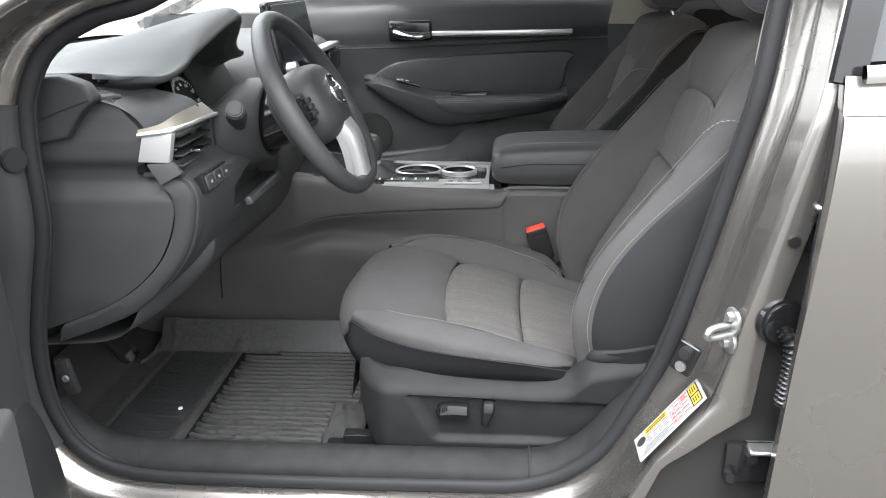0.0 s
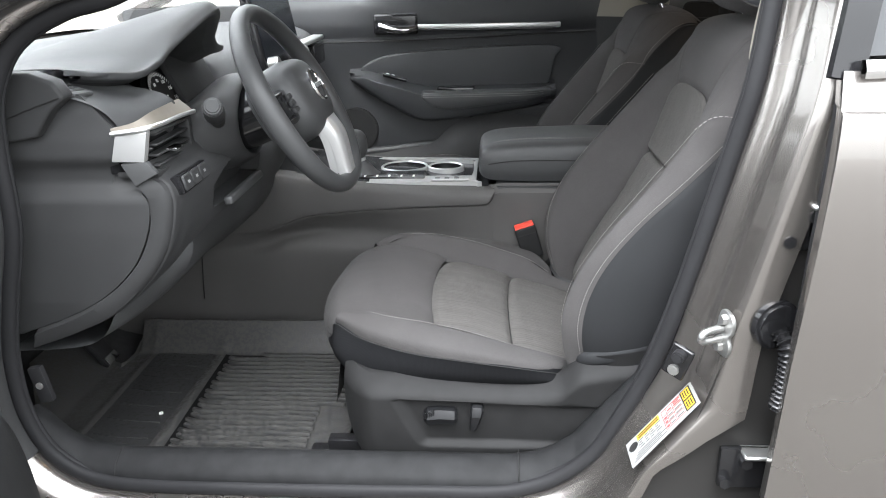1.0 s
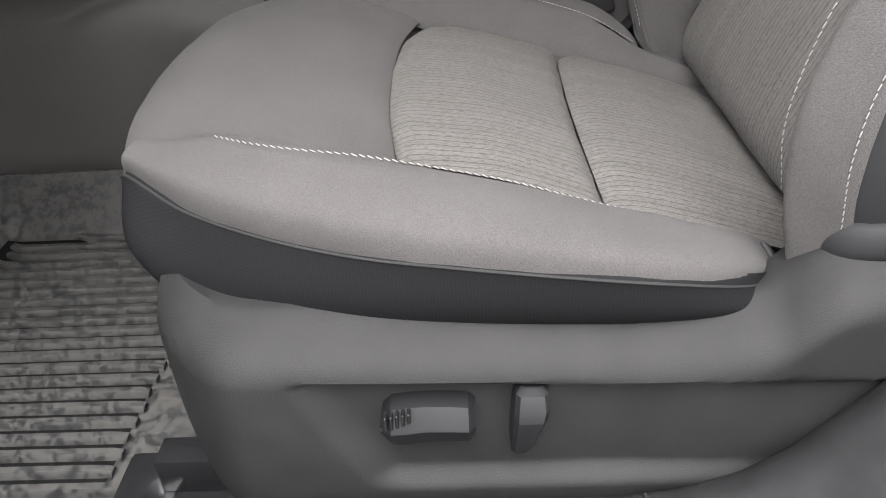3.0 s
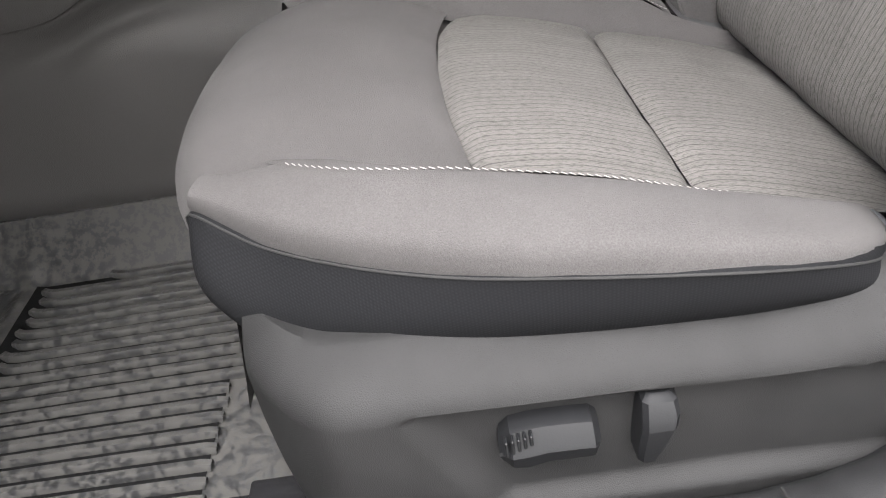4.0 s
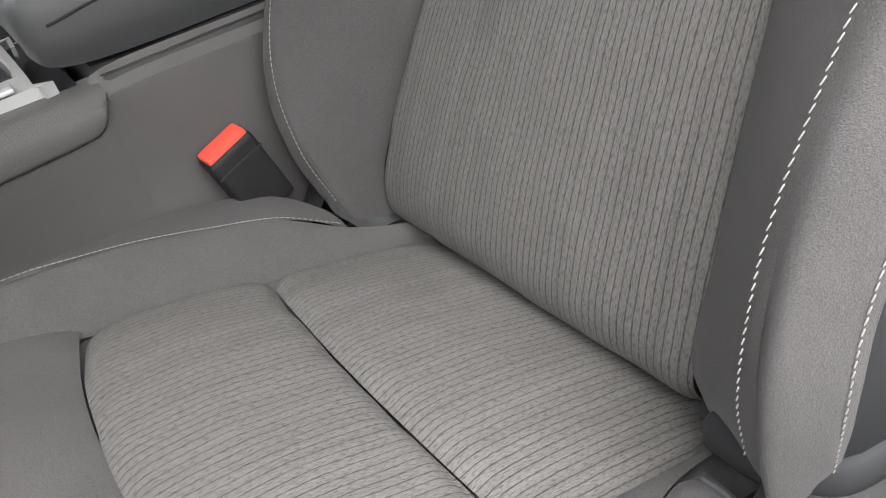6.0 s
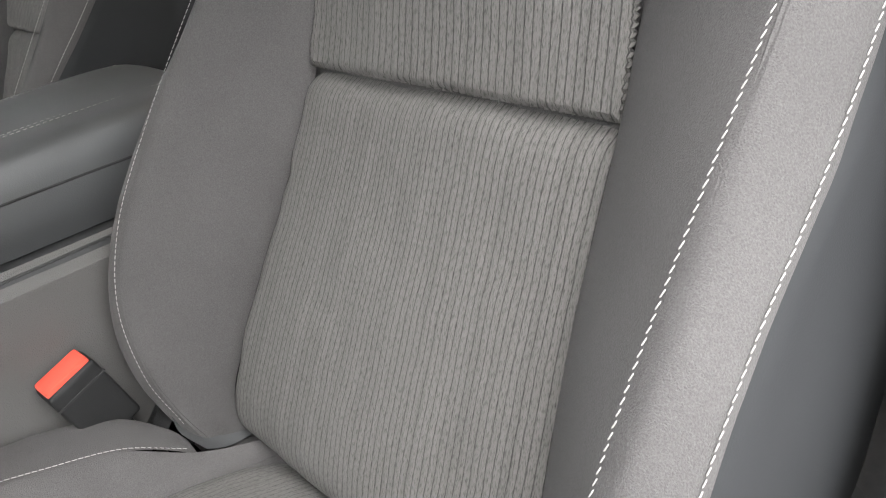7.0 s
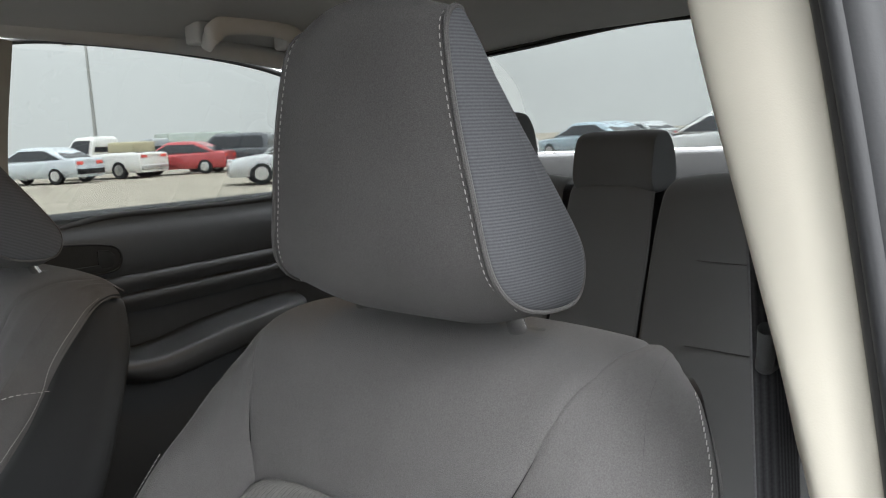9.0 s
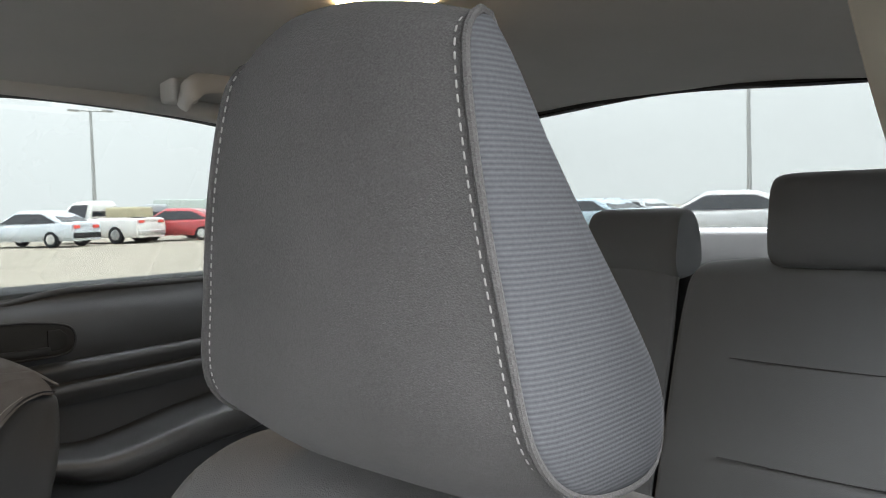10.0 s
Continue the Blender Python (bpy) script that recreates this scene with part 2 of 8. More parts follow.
def even(points, n, closed=False):
    """n points evenly spaced along the smooth curve through the given ones."""
    fine = spline(points, 40 * len(points), closed)
    if closed:
        fine = np.vstack([fine, fine[:1]])
    s = np.r_[0, np.cumsum(np.linalg.norm(np.diff(fine, axis=0), axis=1))]
    u = np.linspace(0, s[-1], n + 1)[:-1] if closed else np.linspace(0, s[-1], n)
    return np.stack([np.interp(u, s, fine[:, c]) for c in range(fine.shape[1])], 1)


def loft(rows, nu, nv, cu=False, cv=False):
    """A grid (nv, nu, 3) of points through rows of control points."""
    first = np.stack([spline(r, nu, cu) for r in rows])
    return np.stack([spline(first[:, i], nv, cv) for i in range(nu)], 1)


def normals(g, cu=False, cv=False):
    def slope(a, axis, closed):
        if closed:
            return np.roll(a, -1, axis) - np.roll(a, 1, axis)
        return np.gradient(a, axis=axis)
    n = np.cross(slope(g, 1, cu), slope(g, 0, cv))
    return n / (np.linalg.norm(n, axis=2, keepdims=True) + 1e-12)


def dip(g, edges="lrtb", depth=0.005, width=0.007, out=1):
    """Rounds the borders of a grid inwards, as a sewn panel is drawn in at its seams. out: +1 or -1, which side is outside."""
    du = np.linalg.norm(np.diff(g, axis=1), axis=2)
    dv = np.linalg.norm(np.diff(g, axis=0), axis=2)
    su = np.concatenate([np.zeros((g.shape[0], 1)), np.cumsum(du, 1)], 1)
    sv = np.concatenate([np.zeros((1, g.shape[1])), np.cumsum(dv, 0)], 0)
    far = {"l": su, "r": su[:, -1:] - su, "t": sv, "b": sv[-1:] - sv}
    drop = np.zeros(g.shape[:2])
    for e in edges:
        drop = np.maximum(drop, np.exp(-((far[e] / width) ** 1.3)))
    return g - normals(g) * (out * depth * drop)[..., None]


def ruffle(g, amp=0.0009, size=0.05, seed=0.0, pucker=0.0, out=1):
    """Soft unevenness of padded cloth, and small puckers that run in from the seams."""
    n = normals(g)
    du = np.concatenate([np.zeros((g.shape[0], 1)), np.cumsum(np.linalg.norm(np.diff(g, axis=1), axis=2), 1)], 1)
    dv = np.concatenate([np.zeros((1, g.shape[1])), np.cumsum(np.linalg.norm(np.diff(g, axis=0), axis=2), 0)], 0)
    h = np.zeros(g.shape[:2])
    for j in range(g.shape[0]):
        for i in range(g.shape[1]):
            p = Vector(g[j, i]) / size
            h[j, i] = noise.noise(p + Vector((seed, 3.1, seed))) + 0.45 * noise.noise(p * 2.7 + Vector((1.7, seed, 5.0)))
    h *= amp
    if pucker:
        for far, along in ((du, dv), (du[:, -1:] - du, dv), (dv, du), (dv[-1:] - dv, du)):
            wave = np.sin(along / 0.0085 + 2.2 * np.sin(along / 0.031 + seed) + seed)
            h += pucker * wave * np.exp(-((far / 0.013) ** 2)) * np.clip(far / 0.002, 0, 1) * (0.5 + 0.5 * np.sin(along / 0.023 + 2 * seed))
    return g + n * (out * h)[..., None]


class Shape:
    """Gathers points, faces and surface coordinates for one mesh."""

    def __init__(self):
        self.v, self.f, self.uv = [], [], []

    def grid(self, g, cu=False, cv=False, flip=False):
        base, (nv, nu) = len(self.v), g.shape[:2]
        self.v += [tuple(p) for p in g.reshape(-1, 3)]
        du = np.r_[0, np.cumsum(np.linalg.norm(np.diff(g, axis=1), axis=2).mean(0))]
        dv = np.r_[0, np.cumsum(np.linalg.norm(np.diff(g, axis=0), axis=2).mean(1))]
        du, dv = np.append(du, du[-1] + 0.01), np.append(dv, dv[-1] + 0.01)
        for j in range(nv if cv else nv - 1):
            for i in range(nu if cu else nu - 1):
                q = [(j, i), (j, i + 1), (j + 1, i + 1), (j + 1, i)]
                if flip:
                    q = q[::-1]
                self.f.append([base + (a % nv) * nu + b % nu for a, b in q])
                self.uv.append([(du[b], dv[a]) for a, b in q])
        return self

    def ring(self, points, flip=False):
        """One flat many-sided face."""
        base = len(self.v)
        self.v += [tuple(p) for p in points]
        idx = list(range(base, base + len(points)))
        self.f.append(idx[::-1] if flip else idx)
        self.uv.append([(0.0, 0.0)] * len(points))
        return self

    def planar(self):
        """Lays the surface coordinates flat along the car's side."""
        self.uv = [[(self.v[i][0], self.v[i][2]) for i in face] for face in self.f]
        return self

    def bm(self, b):
        base = len(self.v)
        b.verts.index_update()
        self.v += [tuple(p.co) for p in b.verts]
        for face in b.faces:
            self.f.append([base + p.index for p in face.verts])
            self.uv.append([(p.co.x, p.co.z) for p in face.verts])
        b.free()
        return self

    def mesh(self, name, material, sharp=40):
        me = bpy.data.meshes.new(name)
        me.from_pydata(self.v, [], self.f)
        layer = me.uv_layers.new(name="UVMap")
        layer.data.foreach_set("uv", [c for face in self.uv for p in face for c in p])
        me.polygons.foreach_set("use_smooth", [True] * len(me.polygons))
        me.validate()
        me.set_sharp_from_angle(angle=radians(sharp))
        me.materials.append(material)
        return me


def lettering(text, size, m):
    """Words in the built-in font, centred, as a thin mesh moved by m."""
    cu = bpy.data.curves.new("letters", "FONT")
    cu.body, cu.size, cu.extrude, cu.align_x, cu.align_y = text, size, 0.0002, "CENTER", "CENTER"
    ob = bpy.data.objects.new("letters", cu)
    scene.collection.objects.link(ob)
    me = bpy.data.meshes.new_from_object(ob)
    s = Shape()
    s.v = [tuple(m @ v.co) for v in me.vertices]
    s.f = [list(p.vertices) for p in me.polygons]
    s.uv = [[(0.0, 0.0)] * len(f) for f in s.f]
    bpy.data.objects.remove(ob)
    bpy.data.curves.remove(cu)
    bpy.data.meshes.remove(me)
    return s


def thing(name, base, label, category, group="", kind=""):
    ob = new(name)
    ob.location = base
    ob.empty_display_size = 0.05
    return tagged(ob, label, category, group, kind)


def part(name, shape, material, parent=None, label="", sharp=40):
    """Links a shape, built in the world's metres, as one mesh object under a thing or a part."""
    ob = new(name, shape.mesh(name, material, sharp))
    if parent is not None:
        ob.parent = parent
        ob.matrix_parent_inverse = Matrix.Translation(-parent.location)
    if label:
        ob["label"] = label
    return ob


def solo(name, shape, material, label, category, kind="", group="", sharp=40):
    return tagged(part(name, shape, material, None, "", sharp), label, category, group, kind)


def box(lo, hi, bevel=0.004, seg=2, m=None):
    """A box with rounded edges between two corners, then moved by m."""
    b = bmesh.new()
    bmesh.ops.create_cube(b, size=1)
    lo, hi = Vector(lo), Vector(hi)
    for p in b.verts:
        p.co = Vector((lo[i] if p.co[i] < 0 else hi[i] for i in range(3)))
    if bevel:
        bmesh.ops.bevel(b, geom=b.edges[:], offset=min(bevel, 0.49 * min(hi - lo)), segments=seg, profile=0.6, affect="EDGES")
    if m is not None:
        bmesh.ops.transform(b, matrix=m, verts=b.verts)
    return b


def prism(outline, depth, bevel=0.003, m=None, seg=2):
    """A plate with the given outline in x, y and its thickness in z, then moved by m."""
    b = bmesh.new()
    low = [b.verts.new((x, y, 0)) for x, y in outline]
    face = b.faces.new(low)
    up = bmesh.ops.extrude_face_region(b, geom=[face])
    bmesh.ops.translate(b, vec=(0, 0, depth), verts=[v for v in up["geom"] if isinstance(v, bmesh.types.BMVert)])
    bmesh.ops.recalc_face_normals(b, faces=b.faces)
    if bevel:
        rim = [e for e in b.edges if e.calc_face_angle(0) > 0.9]
        bmesh.ops.bevel(b, geom=rim, offset=bevel, segments=seg, profile=0.6, affect="EDGES", clamp_overlap=True)
    if m is not None:
        bmesh.ops.transform(b, matrix=m, verts=b.verts)
    return b


def cyl(a, b, r, r2=None, n=20, bevel=0.0):
    """A round bar from a to b."""
    a, b = Vector(a), Vector(b)
    k = bmesh.new()
    bmesh.ops.create_cone(k, cap_ends=True, segments=n, radius1=r, radius2=r if r2 is None else r2, depth=(b - a).length)
    if bevel:
        bmesh.ops.bevel(k, geom=[e for e in k.edges if e.calc_face_angle(0) > 0.9], offset=bevel, segments=2, affect="EDGES")
    turn = (b - a).to_track_quat("Z", "Y").to_matrix().to_4x4()
    bmesh.ops.transform(k, matrix=Matrix.Translation((a + b) / 2) @ turn, verts=k.verts)
    return k


def sweep(path, section, closed=False, up=(0, 0, 1)):
    """Carries a closed section (list of (side, up)) along a path of points."""
    p = np.array(path, float)
    t = np.roll(p, -1, 0) - np.roll(p, 1, 0) if closed else np.gradient(p, axis=0)
    t /= np.linalg.norm(t, axis=1, keepdims=True)
    u = np.array(up, float)
    side = np.cross(t, u)
    side /= np.linalg.norm(side, axis=1, keepdims=True) + 1e-9
    top = np.cross(side, t)
    s = np.array(section, float)
    return p[:, None] + side[:, None] * s[None, :, :1] + top[:, None] * s[None, :, 1:]


def circle(r, n=10, r2=None):
    return [(r * math.cos(2 * math.pi * i / n), (r if r2 is None else r2) * math.sin(2 * math.pi * i / n)) for i in range(n)]


def tube(points, r, n=10, count=60, closed=False, up=(0, 0, 1)):
    return Shape().grid(sweep(even(points, count, closed), circle(r, n), closed, up), cu=True, cv=closed)


def stitches(points, push, gap=0.0044, long=0.0037, thick=0.00036, slant=0.0):
    """A row of short threads along a curve, lying a little proud of it in the direction push."""
    s = Shape()
    length = np.linalg.norm(np.diff(spline(points, 200), axis=0), axis=1).sum()
    n = max(2, int(length / gap))
    line = even(points, n)
    way = np.gradient(line, axis=0)
    way /= np.linalg.norm(way, axis=1, keepdims=True)
    push = np.array(push, float) / np.linalg.norm(push)
    side = np.cross(way, push)
    side /= np.linalg.norm(side, axis=1, keepdims=True) + 1e-9
    for p, w, q in zip(line, way, side):
        w2 = w + q * slant
        prof = [(-0.5, 0.1), (-0.36, 1.0), (0.36, 1.0), (0.5, 0.1)]
        ring = []
        for a, r in prof:
            c = p + w2 * (a * long)
            ring.append([c + thick * r * (q * math.cos(x) + push * math.sin(x)) for x in (0, math.pi / 3, 2 * math.pi / 3, math.pi, 3 * math.pi / 2)])
        s.grid(np.array(ring), cu=True)
    return s


def interp(x, xs, ys):
    return float(np.interp(x, xs, ys))


# ---- ground, car shell ----
GRAVEL = mat("tan_gravel", (0.3, 0.27, 0.22), 0.95, spec=0.15, grain=0.8, grain_scale=30, mottle=0.3, mottle_scale=0.7)


def lot(m):
    """Worn grey asphalt on the lane beside the car, tan gravel beyond it."""
    n, k = m.node_tree.nodes, m.node_tree.links
    b = n["Principled BSDF"]
    tan = b.inputs["Base Color"].links[0].from_socket
    co = n.new("ShaderNodeTexCoord")
    sep = n.new("ShaderNodeSeparateXYZ")
    k.new(co.outputs["Object"], sep.inputs[0])
    fleck = n.new("ShaderNodeTexNoise")
    fleck.inputs["Scale"].default_value, fleck.inputs["Detail"].default_value = 60.0, 6.0
    k.new(co.outputs["Object"], fleck.inputs["Vector"])
    tone = n.new("ShaderNodeMapRange")
    tone.inputs[1].default_value, tone.inputs[2].default_value, tone.inputs[3].default_value, tone.inputs[4].default_value = 0.35, 0.7, 0.045, 0.11
    k.new(fleck.outputs[0], tone.inputs[0])
    tint = n.new("ShaderNodeMix")
    tint.data_type, tint.blend_type, tint.inputs[0].default_value = "RGBA", "MULTIPLY", 1.0
    tint.inputs[7].default_value = (1.0, 0.95, 0.88, 1)
    k.new(tone.outputs[0], tint.inputs[6])
    side = n.new("ShaderNodeMapRange")
    side.inputs[1].default_value, side.inputs[2].default_value = 6.0, 7.5
    k.new(sep.outputs[1], side.inputs[0])
    mix = n.new("ShaderNodeMix")
    mix.data_type = "RGBA"
    k.new(side.outputs[0], mix.inputs[0])
    k.new(tint.outputs[2], mix.inputs[6])
    k.new(tan, mix.inputs[7])
    k.new(mix.outputs[2], b.inputs["Base Color"])


lot(GRAVEL)
solo("ground", Shape().grid(loft([[(-900, -900, 0), (900, -900, 0)], [(-900, 900, 0), (900, 900, 0)]], 2, 2)), GRAVEL, "flat lot of worn asphalt and tan gravel reaching the horizon", "ground", "structure")

# the opening of the driver's door: where the rubber seal runs, from the roof over the front post, the sill and the centre post
OPENING = [(0.40, 1.315), (0.15, 1.315), (-0.12, 1.215), (-0.33, 1.09), (-0.425, 1.06), (-0.49, 1.023), (-0.523, 0.965), (-0.534, 0.896), (-0.54, 0.781), (-0.568, 0.675), (-0.588, 0.582), (-0.585, 0.483), (-0.55, 0.41),
           (-0.47, 0.372), (-0.277, 0.366), (0.0, 0.368), (0.15, 0.376), (0.246, 0.428), (0.302, 0.52), (0.339, 0.618), (0.369, 0.729), (0.4, 0.862), (0.424, 0.97), (0.438, 1.06), (0.462, 1.2), (0.462, 1.29)]


def lean(z):
    """How far in from the widest line the body side stands at height z."""
    return 0.0 if z < 0.95 else (z - 0.95) ** 1.2 * 0.26


def side_path(points, y, grow=0.0, n=160):
    c = np.array([(x, z) for x, z in points])
    e = even(c, n, True)
    t = np.roll(e, -1, 0) - np.roll(e, 1, 0)
    nn = np.stack([-t[:, 1], t[:, 0]], 1) / np.linalg.norm(t, axis=1, keepdims=True)
    mid = e.mean(0)
    if ((e - mid) * nn).sum() < 0:
        nn = -nn
    shallow = np.where(e[:, 0] > 0.2, np.interp(e[:, 1], (0.4, 0.46, 0.5, 0.56, 0.6, 0.66, 0.7), (0.9, 0.5, 0.42, 0.9, 1.3, 1.1, 1.0)), 1.0)
    e = e + nn * (grow * shallow)[:, None]
    return np.array([(x, y + lean(z), z) for x, z in e])


body = thing("car_body", (0.3, 0, 0.3), "grey metallic sedan body shell with open driver's door", "car body", "", "")
rings = [side_path(OPENING, y, gr, 240) for y, gr in ((-0.7, 0.012), (-0.712, 0.012), (-0.722, 0.011), (-0.73, 0.014), (-0.738, 0.021), (-0.746, 0.026), (-0.762, 0.0285), (-0.772, 0.027), (-0.78, 0.028), (-0.79, 0.0325), (-0.803, 0.034), (-0.81, 0.037), (-0.8145, 0.043), (-0.816, 0.05), (-0.815, 0.075))]
part("door_jamb", Shape().grid(np.array(rings), cu=True), PAINT, body, "painted door jamb")
seal_ring = side_path(OPENING, -0.703, 0.004, 220)
sec = [(0.0125 * math.cos(a) * (1.0 if math.sin(a) < 0 else 0.9), 0.013 * math.sin(a)) for a in np.linspace(0, 2 * math.pi, 14, endpoint=False)]
part("door_seal", Shape().grid(sweep(seal_ring, sec, True, (0, 1, 0)), cu=True, cv=True), SEAL, body, "black rubber door seal")
seal_in = side_path(OPENING, -0.7, -0.004, 220)
part("seal_lip", Shape().grid(sweep(seal_in, circle(0.005, 10), True, (0, 1, 0)), cu=True, cv=True), SEAL, body)

# outer skin of the front pillar, turned up towards the roof and the bonnet
skin = []
for y, gr in ((-0.816, 0.044), (-0.818, 0.052), (-0.815, 0.06), (-0.8, 0.085), (-0.772, 0.115), (-0.73, 0.15), (-0.68, 0.185)):
    ring = side_path([p for p in OPENING], y, gr, 320)
    skin.append(ring)
skin = np.array(skin)
mid_ring = side_path(OPENING, 0, 0, 320)
keep = [i for i in range(320) if mid_ring[i, 2] > 0.93 and mid_ring[i, 0] < 0.2]
part("front_pillar_skin", Shape().grid(skin[:, keep]), PAINT, body, "painted outer skin of the front pillar")

# right side of the shell, mirrored opening, closed by its doors
# outer skin under the doors and along the sill
for s in (-1, 1):
    sill = loft([[(x, s * y, z) for x in (-1.2, 0, 1.6)] for y, z in ((0.815, 0.37), (0.83, 0.34), (0.835, 0.28), (0.82, 0.22), (0.76, 0.2), (0.5, 0.2))], 20, 18)
    part("sill_panel", Shape().grid(sill, flip=s > 0), PAINT, body)
part("underbody", Shape().bm(box((-1.2, -0.76, 0.2), (2.3, 0.76, 0.24), 0.01)), PLASTIC, body)
# roof
roof_rows = [[(x, y, z - 0.08 * abs(y / 0.62) ** 2.6) for y in (-0.6, -0.45, -0.2, 0, 0.2, 0.45, 0.6)] for x, z in ((-0.28, 1.31), (0.0, 1.4), (0.4, 1.435), (0.9, 1.43), (1.3, 1.42), (1.62, 1.38))]
part("roof", Shape().grid(loft(roof_rows, 30, 30)), PAINT, body, "painted steel roof")
# boot and bonnet
boot = [[(x, y, z - 0.05 * abs(y / 0.7) ** 3) for y in (-0.84, -0.45, 0, 0.45, 0.84)] for x, z in ((2.0, 1.0), (2.1, 0.99), (2.35, 0.99), (2.5, 0.97), (2.56, 0.85), (2.52, 0.4))]
part("boot_lid", Shape().grid(loft(boot, 24, 24)), PAINT, body)
bonnet = [[(x, y, z - 0.06 * abs(y / 0.75) ** 3) for y in (-0.78, -0.4, 0, 0.4, 0.78)] for x, z in ((-0.95, 0.97), (-1.3, 0.93), (-1.7, 0.85), (-1.95, 0.7), (-1.98, 0.35))]
part("bonnet", Shape().grid(loft(bonnet, 24, 24), flip=True), PAINT, body)
for s in (-1, 1):
    fender = loft([[(x, s * y, z) for x in (-1.9, -1.4, -0.9, -0.66)] for y, z in ((0.74, 0.93), (0.82, 0.88), (0.86, 0.7), (0.86, 0.45), (0.83, 0.3))], 16, 16)
    part("front_wing", Shape().grid(fender, flip=s > 0), PAINT, body)
    # outer screen pillar
    pil = np.array([(-1.02, s * 0.72, 0.98), (-0.72, s * 0.7, 1.1), (-0.35, s * 0.64, 1.25), (0.0, s * 0.585, 1.36), (0.4, s * 0.57, 1.375)])
    part("screen_pillar", Shape().grid(sweep(even(pil, 40), [(-0.05, -0.02), (-0.055, 0.0), (-0.02, 0.035), (0.02, 0.035), (0.045, 0.0), (0.04, -0.02)]), cu=True), PAINT, body)
    part("pillar_gutter", tube(pil + np.array((0, s * 0.045, 0.012)), 0.007, 8, 40), SEAL, body)
    # quarter pillar at the back
    q = loft([[(1.38, s * 0.62, 1.02), (1.55, s * 0.66, 1.03), (2.05, s * 0.66, 1.05)], [(1.34, s * 0.6, 1.2), (1.5, s * 0.6, 1.2), (1.8, s * 0.6, 1.17)], [(1.28, s * 0.57, 1.31), (1.42, s * 0.57, 1.32), (1.56, s * 0.56, 1.32)]], 14, 14)
    part("quarter_pillar", Shape().grid(q, flip=s < 0), PAINT, body)
    rear_wing = loft([[(x, s * y, z) for x in (1.38, 1.8, 2.3, 2.52)] for y, z in ((0.66, 1.06), (0.8, 0.98), (0.87, 0.8), (0.86, 0.5), (0.82, 0.3))], 16, 16)
    part("rear_wing", Shape().grid(rear_wing, flip=s > 0), PAINT, body)

part("front_bumper", Shape().bm(box((-2.04, -0.85, 0.26), (-1.82, 0.85, 0.64), 0.06, 4)), PAINT, body, "grey painted front bumper")
part("rear_bumper", Shape().bm(box((2.4, -0.85, 0.28), (2.6, 0.85, 0.68), 0.06, 4)), PAINT, body, "grey painted rear bumper")
for x in (-1.38, 1.5):
    for s in (-1, 1):
        tyre = part("wheel", Shape().bm(cyl((x, s * 0.66, 0.33), (x, s * 0.872, 0.33), 0.33, n=40, bevel=0.03)), SEAL, body, "black rubber tyre")
        part("rim", Shape().bm(cyl((x, s * 0.8, 0.33), (x, s * 0.876, 0.33), 0.215, n=32, bevel=0.012)), SILVER, tyre, "silver wheel rim")

clip = part("jamb_clip", Shape().bm(box((-0.011, -0.006, -0.03), (0.011, 0.006, 0.03), 0.004, 2, pose(-0.564, -0.688, 0.53, 0, -10, 0))), SEAL, body, "small black clip with a bright screw")
part("screw", Shape().bm(cyl((-0.564, -0.692, 0.53), (-0.564, -0.697, 0.53), 0.0055, n=14, bevel=0.001)), STEEL, clip)

# ceiling
ceil_rows = [[(x, y, z - (0.075 if y < 0 else 0.042) * abs(y / 0.58) ** 3) for y in (-0.585, -0.45, -0.2, 0, 0.2, 0.45, 0.585)] for x, z in ((-0.28, 1.26), (0.0, 1.345), (0.4, 1.375), (0.8, 1.375), (1.2, 1.368), (1.5, 1.35), (1.57, 1.343))]
solo("ceiling", Shape().grid(loft(ceil_rows, 40, 40), flip=True), LINER, "grey woven headliner across the cabin roof", "headliner", "structure")
for s in (-1, 1):
    up = 0.03 if s > 0 else 0.0
    cant = tube([(-0.28, s * 0.585, 1.19 + up * 0.3), (0.0, s * 0.575, 1.29 + up), (0.4, s * 0.57, 1.315 + up), (0.9, s * 0.57, 1.31 + up * 0.75), (1.3, s * 0.56, 1.28 + up * 0.2)], 0.02, 12, 60)
    solo("trim", cant, LINER, "grey roof rail trim above the side windows", "trim", "structure")

# floor
floor_rows = [[(x, y, z) for y in (-0.67, -0.4, -0.15, 0.15, 0.4, 0.67)] for x, z in ((-1.0, 0.5), (-0.8, 0.36), (-0.6, 0.312), (-0.2, 0.305), (0.4, 0.305), (0.9, 0.305), (1.0, 0.36))]
solo("floor", Shape().grid(loft(floor_rows, 30, 40), flip=False), CARPET, "dark loop-pile carpet on the cabin floor", "carpet", "structure")

SILLSKIN = mat("scuffed_sill_plastic", (0.019, 0.0193, 0.02), 0.55, spec=0.1, grain=0.45, grain_scale=1400, mottle=0.5, mottle_scale=40)
